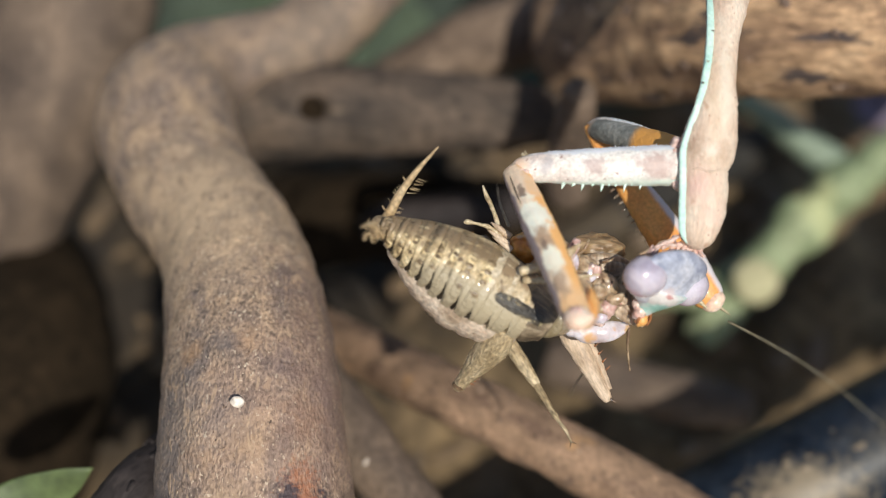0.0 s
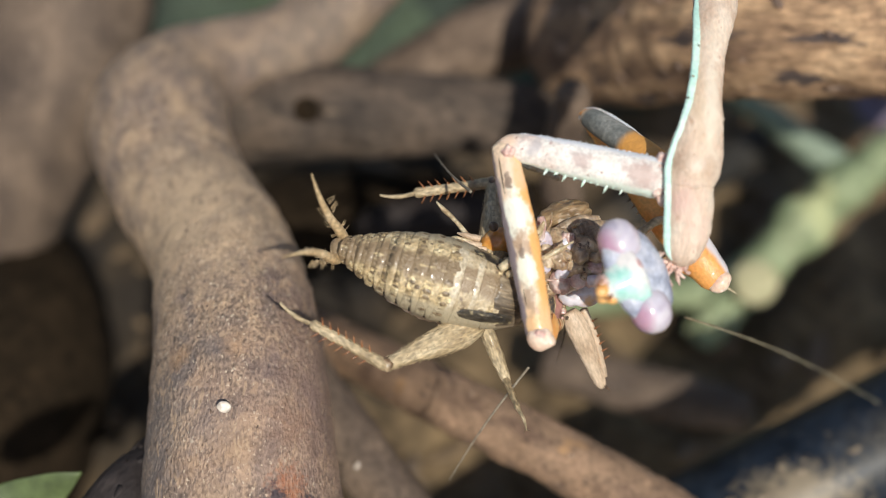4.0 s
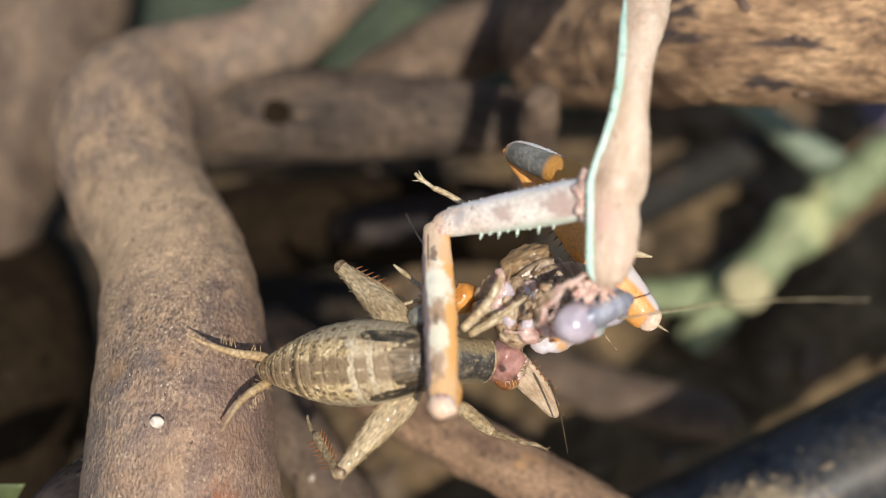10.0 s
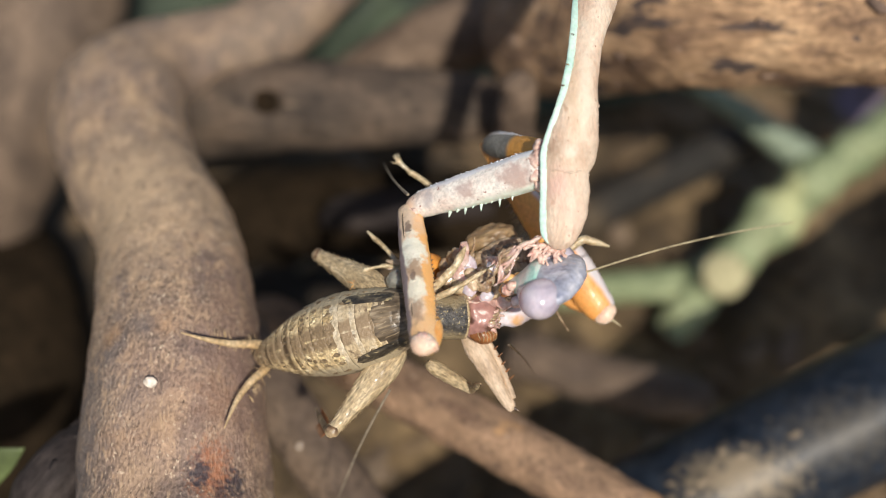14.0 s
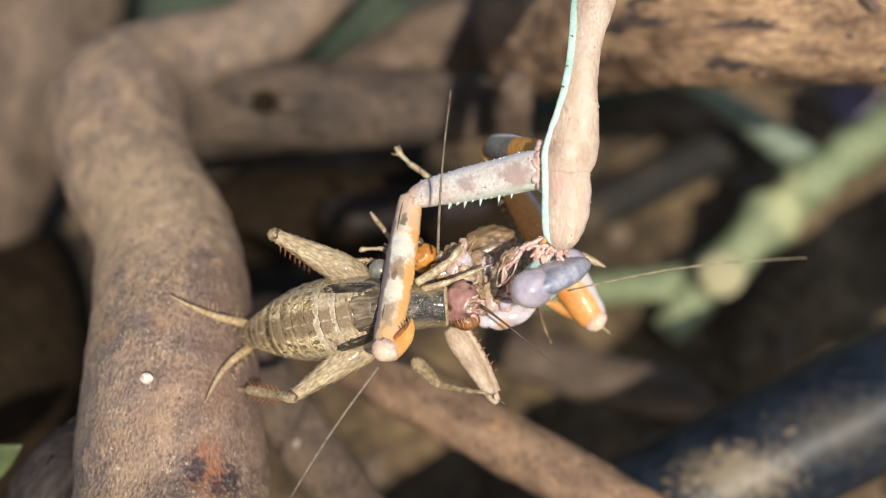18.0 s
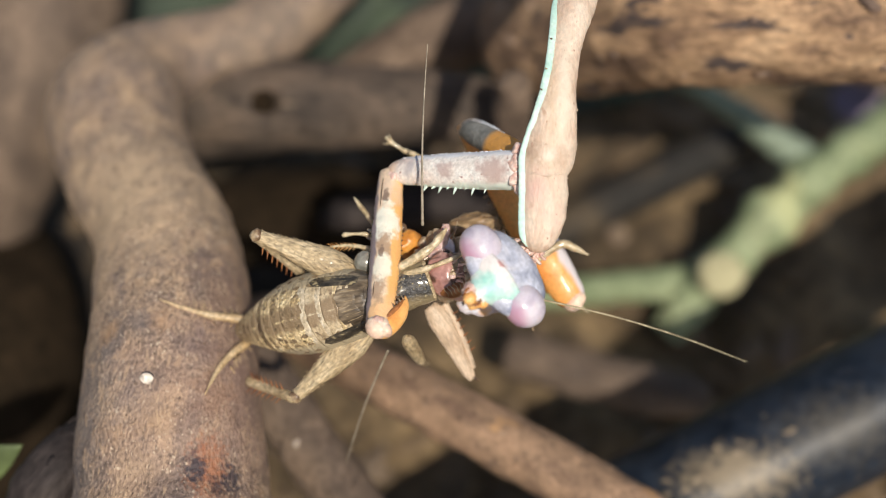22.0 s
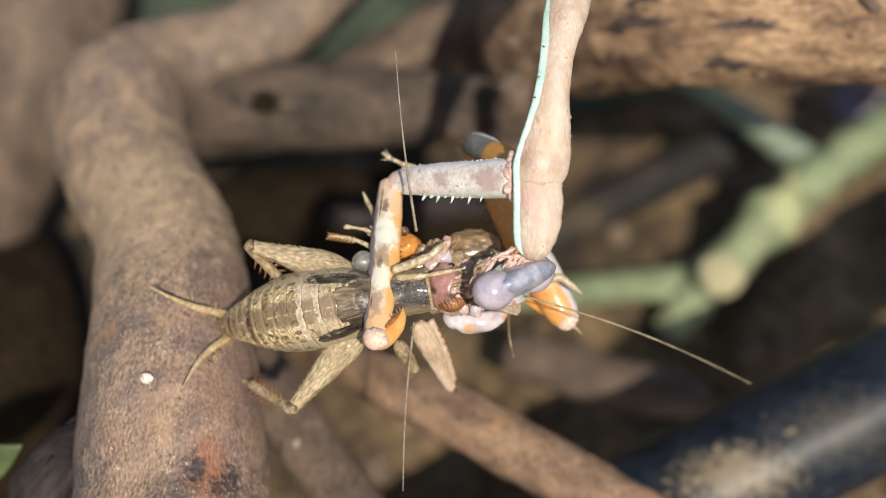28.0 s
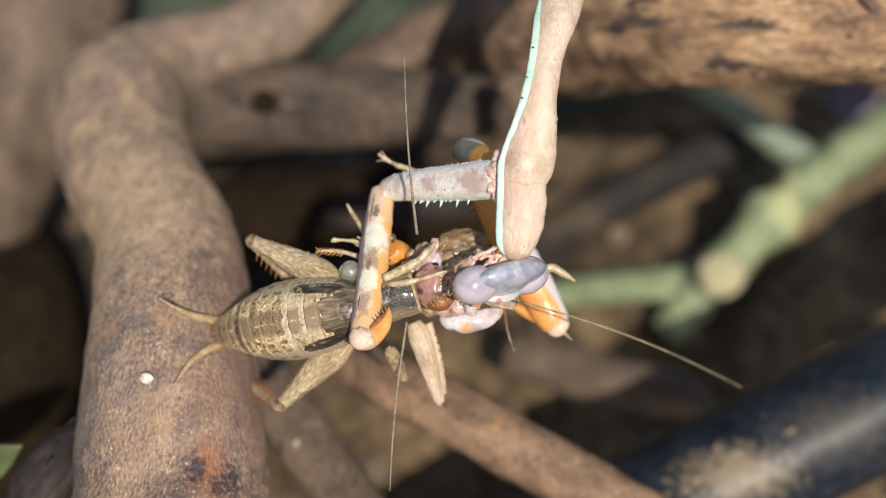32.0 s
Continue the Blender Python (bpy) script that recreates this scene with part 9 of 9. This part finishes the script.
    walk(lower_antenna, [
        (0, mm(8.18, 4.53, -2.80, 0.0, 71.7, 1.1)),
        (0.5, mm(7.15, 3.83, -2.80, 0.0, 40.8, -32.1)),
        (1, mm(6.09, 3.26, -2.80, 0.0, -6.0, -45.4)),
        (1.5, mm(7.39, 2.28, -2.80, 0.0, -6.4, -50.3)),
        (2, mm(8.54, 1.12, -2.80, 0.0, -6.8, -54.8)),
        (2.5, mm(9.28, 0.49, -1.60, 0.0, 6.4, -52.4)),
        (3, mm(9.72, -0.57, -0.40, 0.0, 24.3, -48.8)),
        (3.5, mm(9.72, -0.57, -0.40, 0.0, 24.3, -48.8)),
        (5.5, mm(6.48, -8.56, 0.20, 0.0, 61.7, -68.9)),
        (6, mm(6.48, -8.56, 0.20, 0.0, 61.7, -68.9)),
        (6.5, mm(6.21, -8.09, -0.40, 0.0, 59.9, -62.2)),
        (7, mm(5.60, -7.88, -0.40, 0.0, 57.9, -61.3)),
        (8, mm(5.89, -9.28, -0.40, 0.0, 56.0, -62.0)),
        (9, mm(5.98, -10.81, -0.40, 0.0, 53.9, -62.9)),
        (10, mm(5.15, -8.90, -0.40, 0.0, 49.8, -61.5)),
        (11, mm(5.03, -10.15, -0.40, 0.0, 51.2, -70.7)),
        (12, mm(5.97, -7.14, 0.60, 0.0, 30.2, -63.7)),
        (13, mm(7.06, -7.67, 0.60, 0.0, 30.3, -59.3)),
        (14, mm(7.26, -6.62, 0.60, 0.0, 33.8, -48.1)),
        (14.5, mm(7.34, -6.69, 0.60, 0.0, 33.3, -48.2)),
        (16.5, mm(9.51, -8.40, 0.60, 0.0, 42.9, -51.6)),
        (17, mm(9.51, -8.40, 0.60, 0.0, 42.9, -51.6)),
        (18, mm(7.19, -5.70, 0.60, 0.0, 9.0, -47.5)),
        (19, mm(7.77, -5.54, 0.60, 0.0, 25.5, -47.6)),
        (20, mm(7.30, -4.10, 0.60, 0.0, 16.1, -40.0)),
        (21, mm(6.42, -4.17, 0.60, 0.0, 13.7, -42.8)),
        (22, mm(7.48, -3.72, 0.60, 0.0, 35.5, -33.8)),
        (23, mm(9.69, -1.30, 0.60, 0.0, 27.9, -12.5)),
        (24, mm(9.41, -0.51, 0.60, 0.0, 28.2, -7.4)),
        (25, mm(8.97, -0.63, 0.60, 0.0, 25.1, -8.3)),
        (25.5, mm(8.97, -0.63, 0.60, 0.0, 25.1, -8.3)),
        (27.5, mm(5.68, -0.26, 0.60, 0.0, -10.6, -5.5)),
        (28, mm(5.68, -0.26, 0.60, 0.0, -10.6, -5.5)),
        (29, mm(5.48, -0.26, 0.60, 0.0, -10.6, -8.4)),
        (30, mm(5.67, -0.44, 0.60, 0.0, -10.7, -11.2)),
        (31, mm(5.66, -0.51, 0.60, 0.0, -10.7, -8.0)),
        (32, mm(5.26, -0.53, 0.60, 0.0, -10.7, -13.6)),
    ])
    walk(raised_foot, [
        (0, mm(-5.37, 1.68, -5.80, 0.0, -0.0, -111.2)),
        (0.5, mm(-5.32, 2.32, -5.80, 0.0, -0.0, -114.3)),
        (1, mm(-5.21, 2.97, -5.80, 0.0, -0.0, -117.5)),
        (1.5, mm(-4.58, 3.73, -5.80, 0.0, -0.0, -123.4)),
        (2, mm(-3.88, 4.37, -5.80, 0.0, -0.0, -129.0)),
        (2.5, mm(-3.53, 4.52, -4.60, 0.0, -0.0, -129.7)),
        (3, mm(-3.45, 4.28, -3.40, 0.0, -0.0, -130.5)),
        (3.5, mm(-3.45, 4.28, -3.40, 0.0, -0.0, -130.5)),
        (5.5, mm(-2.66, 3.26, -2.80, 0.0, -0.0, -149.9)),
        (6, mm(-2.66, 3.26, -2.80, 0.0, -0.0, -149.9)),
        (6.5, mm(-3.96, 2.44, -3.40, 0.0, -0.0, -153.2)),
        (7, mm(-4.51, 2.30, -3.40, 0.0, -0.0, -162.6)),
        (8, mm(-4.99, 2.18, -3.40, 0.0, -0.0, -156.2)),
        (9, mm(-5.72, 1.99, -3.40, 0.0, -0.0, -150.6)),
        (10, mm(-6.45, 1.78, -3.40, 0.0, -0.0, -149.1)),
        (11, mm(-5.67, 2.55, -3.40, 0.0, -0.0, -155.1)),
        (12, mm(-4.62, 2.74, -2.40, 0.0, -0.0, -150.9)),
        (13, mm(-5.52, 1.71, -2.40, 0.0, -0.0, -152.2)),
        (14, mm(-5.86, 1.37, -2.40, 0.0, -0.0, -151.6)),
        (14.5, mm(-6.01, 1.42, -2.40, 0.0, -0.0, -151.9)),
        (16.5, mm(-6.14, 0.89, -2.40, 0.0, -0.0, -147.0)),
        (17, mm(-6.21, 0.91, -2.40, 0.0, -0.0, -147.3)),
        (18, mm(-5.96, 0.56, -2.40, 0.0, -0.0, -144.2)),
        (19, mm(-5.19, 0.83, -2.40, 0.0, -0.0, -142.9)),
        (20, mm(-5.38, 0.44, -2.40, 0.0, -0.0, -133.8)),
        (21, mm(-5.41, 1.17, -2.40, 0.0, -0.0, -134.5)),
        (22, mm(-5.95, 1.32, -2.40, 0.0, -0.0, -132.0)),
        (23, mm(-5.42, 0.82, -2.40, 0.0, -0.0, -130.4)),
        (24, mm(-6.04, 1.14, -2.40, 0.0, -0.0, -128.5)),
        (25, mm(-5.86, 1.39, -2.40, 0.0, -0.0, -127.2)),
        (25.5, mm(-5.78, 1.41, -2.40, 0.0, -0.0, -126.5)),
        (27.5, mm(-5.66, 0.04, -2.40, 0.0, -0.0, -114.9)),
        (28, mm(-5.59, 0.07, -2.40, 0.0, -0.0, -114.1)),
        (29, mm(-5.84, 0.57, -2.40, 0.0, -0.0, -114.6)),
        (30, mm(-6.20, 0.94, -2.40, 0.0, -0.0, -118.4)),
        (31, mm(-6.23, 0.73, -2.40, 0.0, -0.0, -117.0)),
        (32, mm(-5.75, 1.18, -2.40, 0.0, -0.0, -122.1)),
    ])


motions()
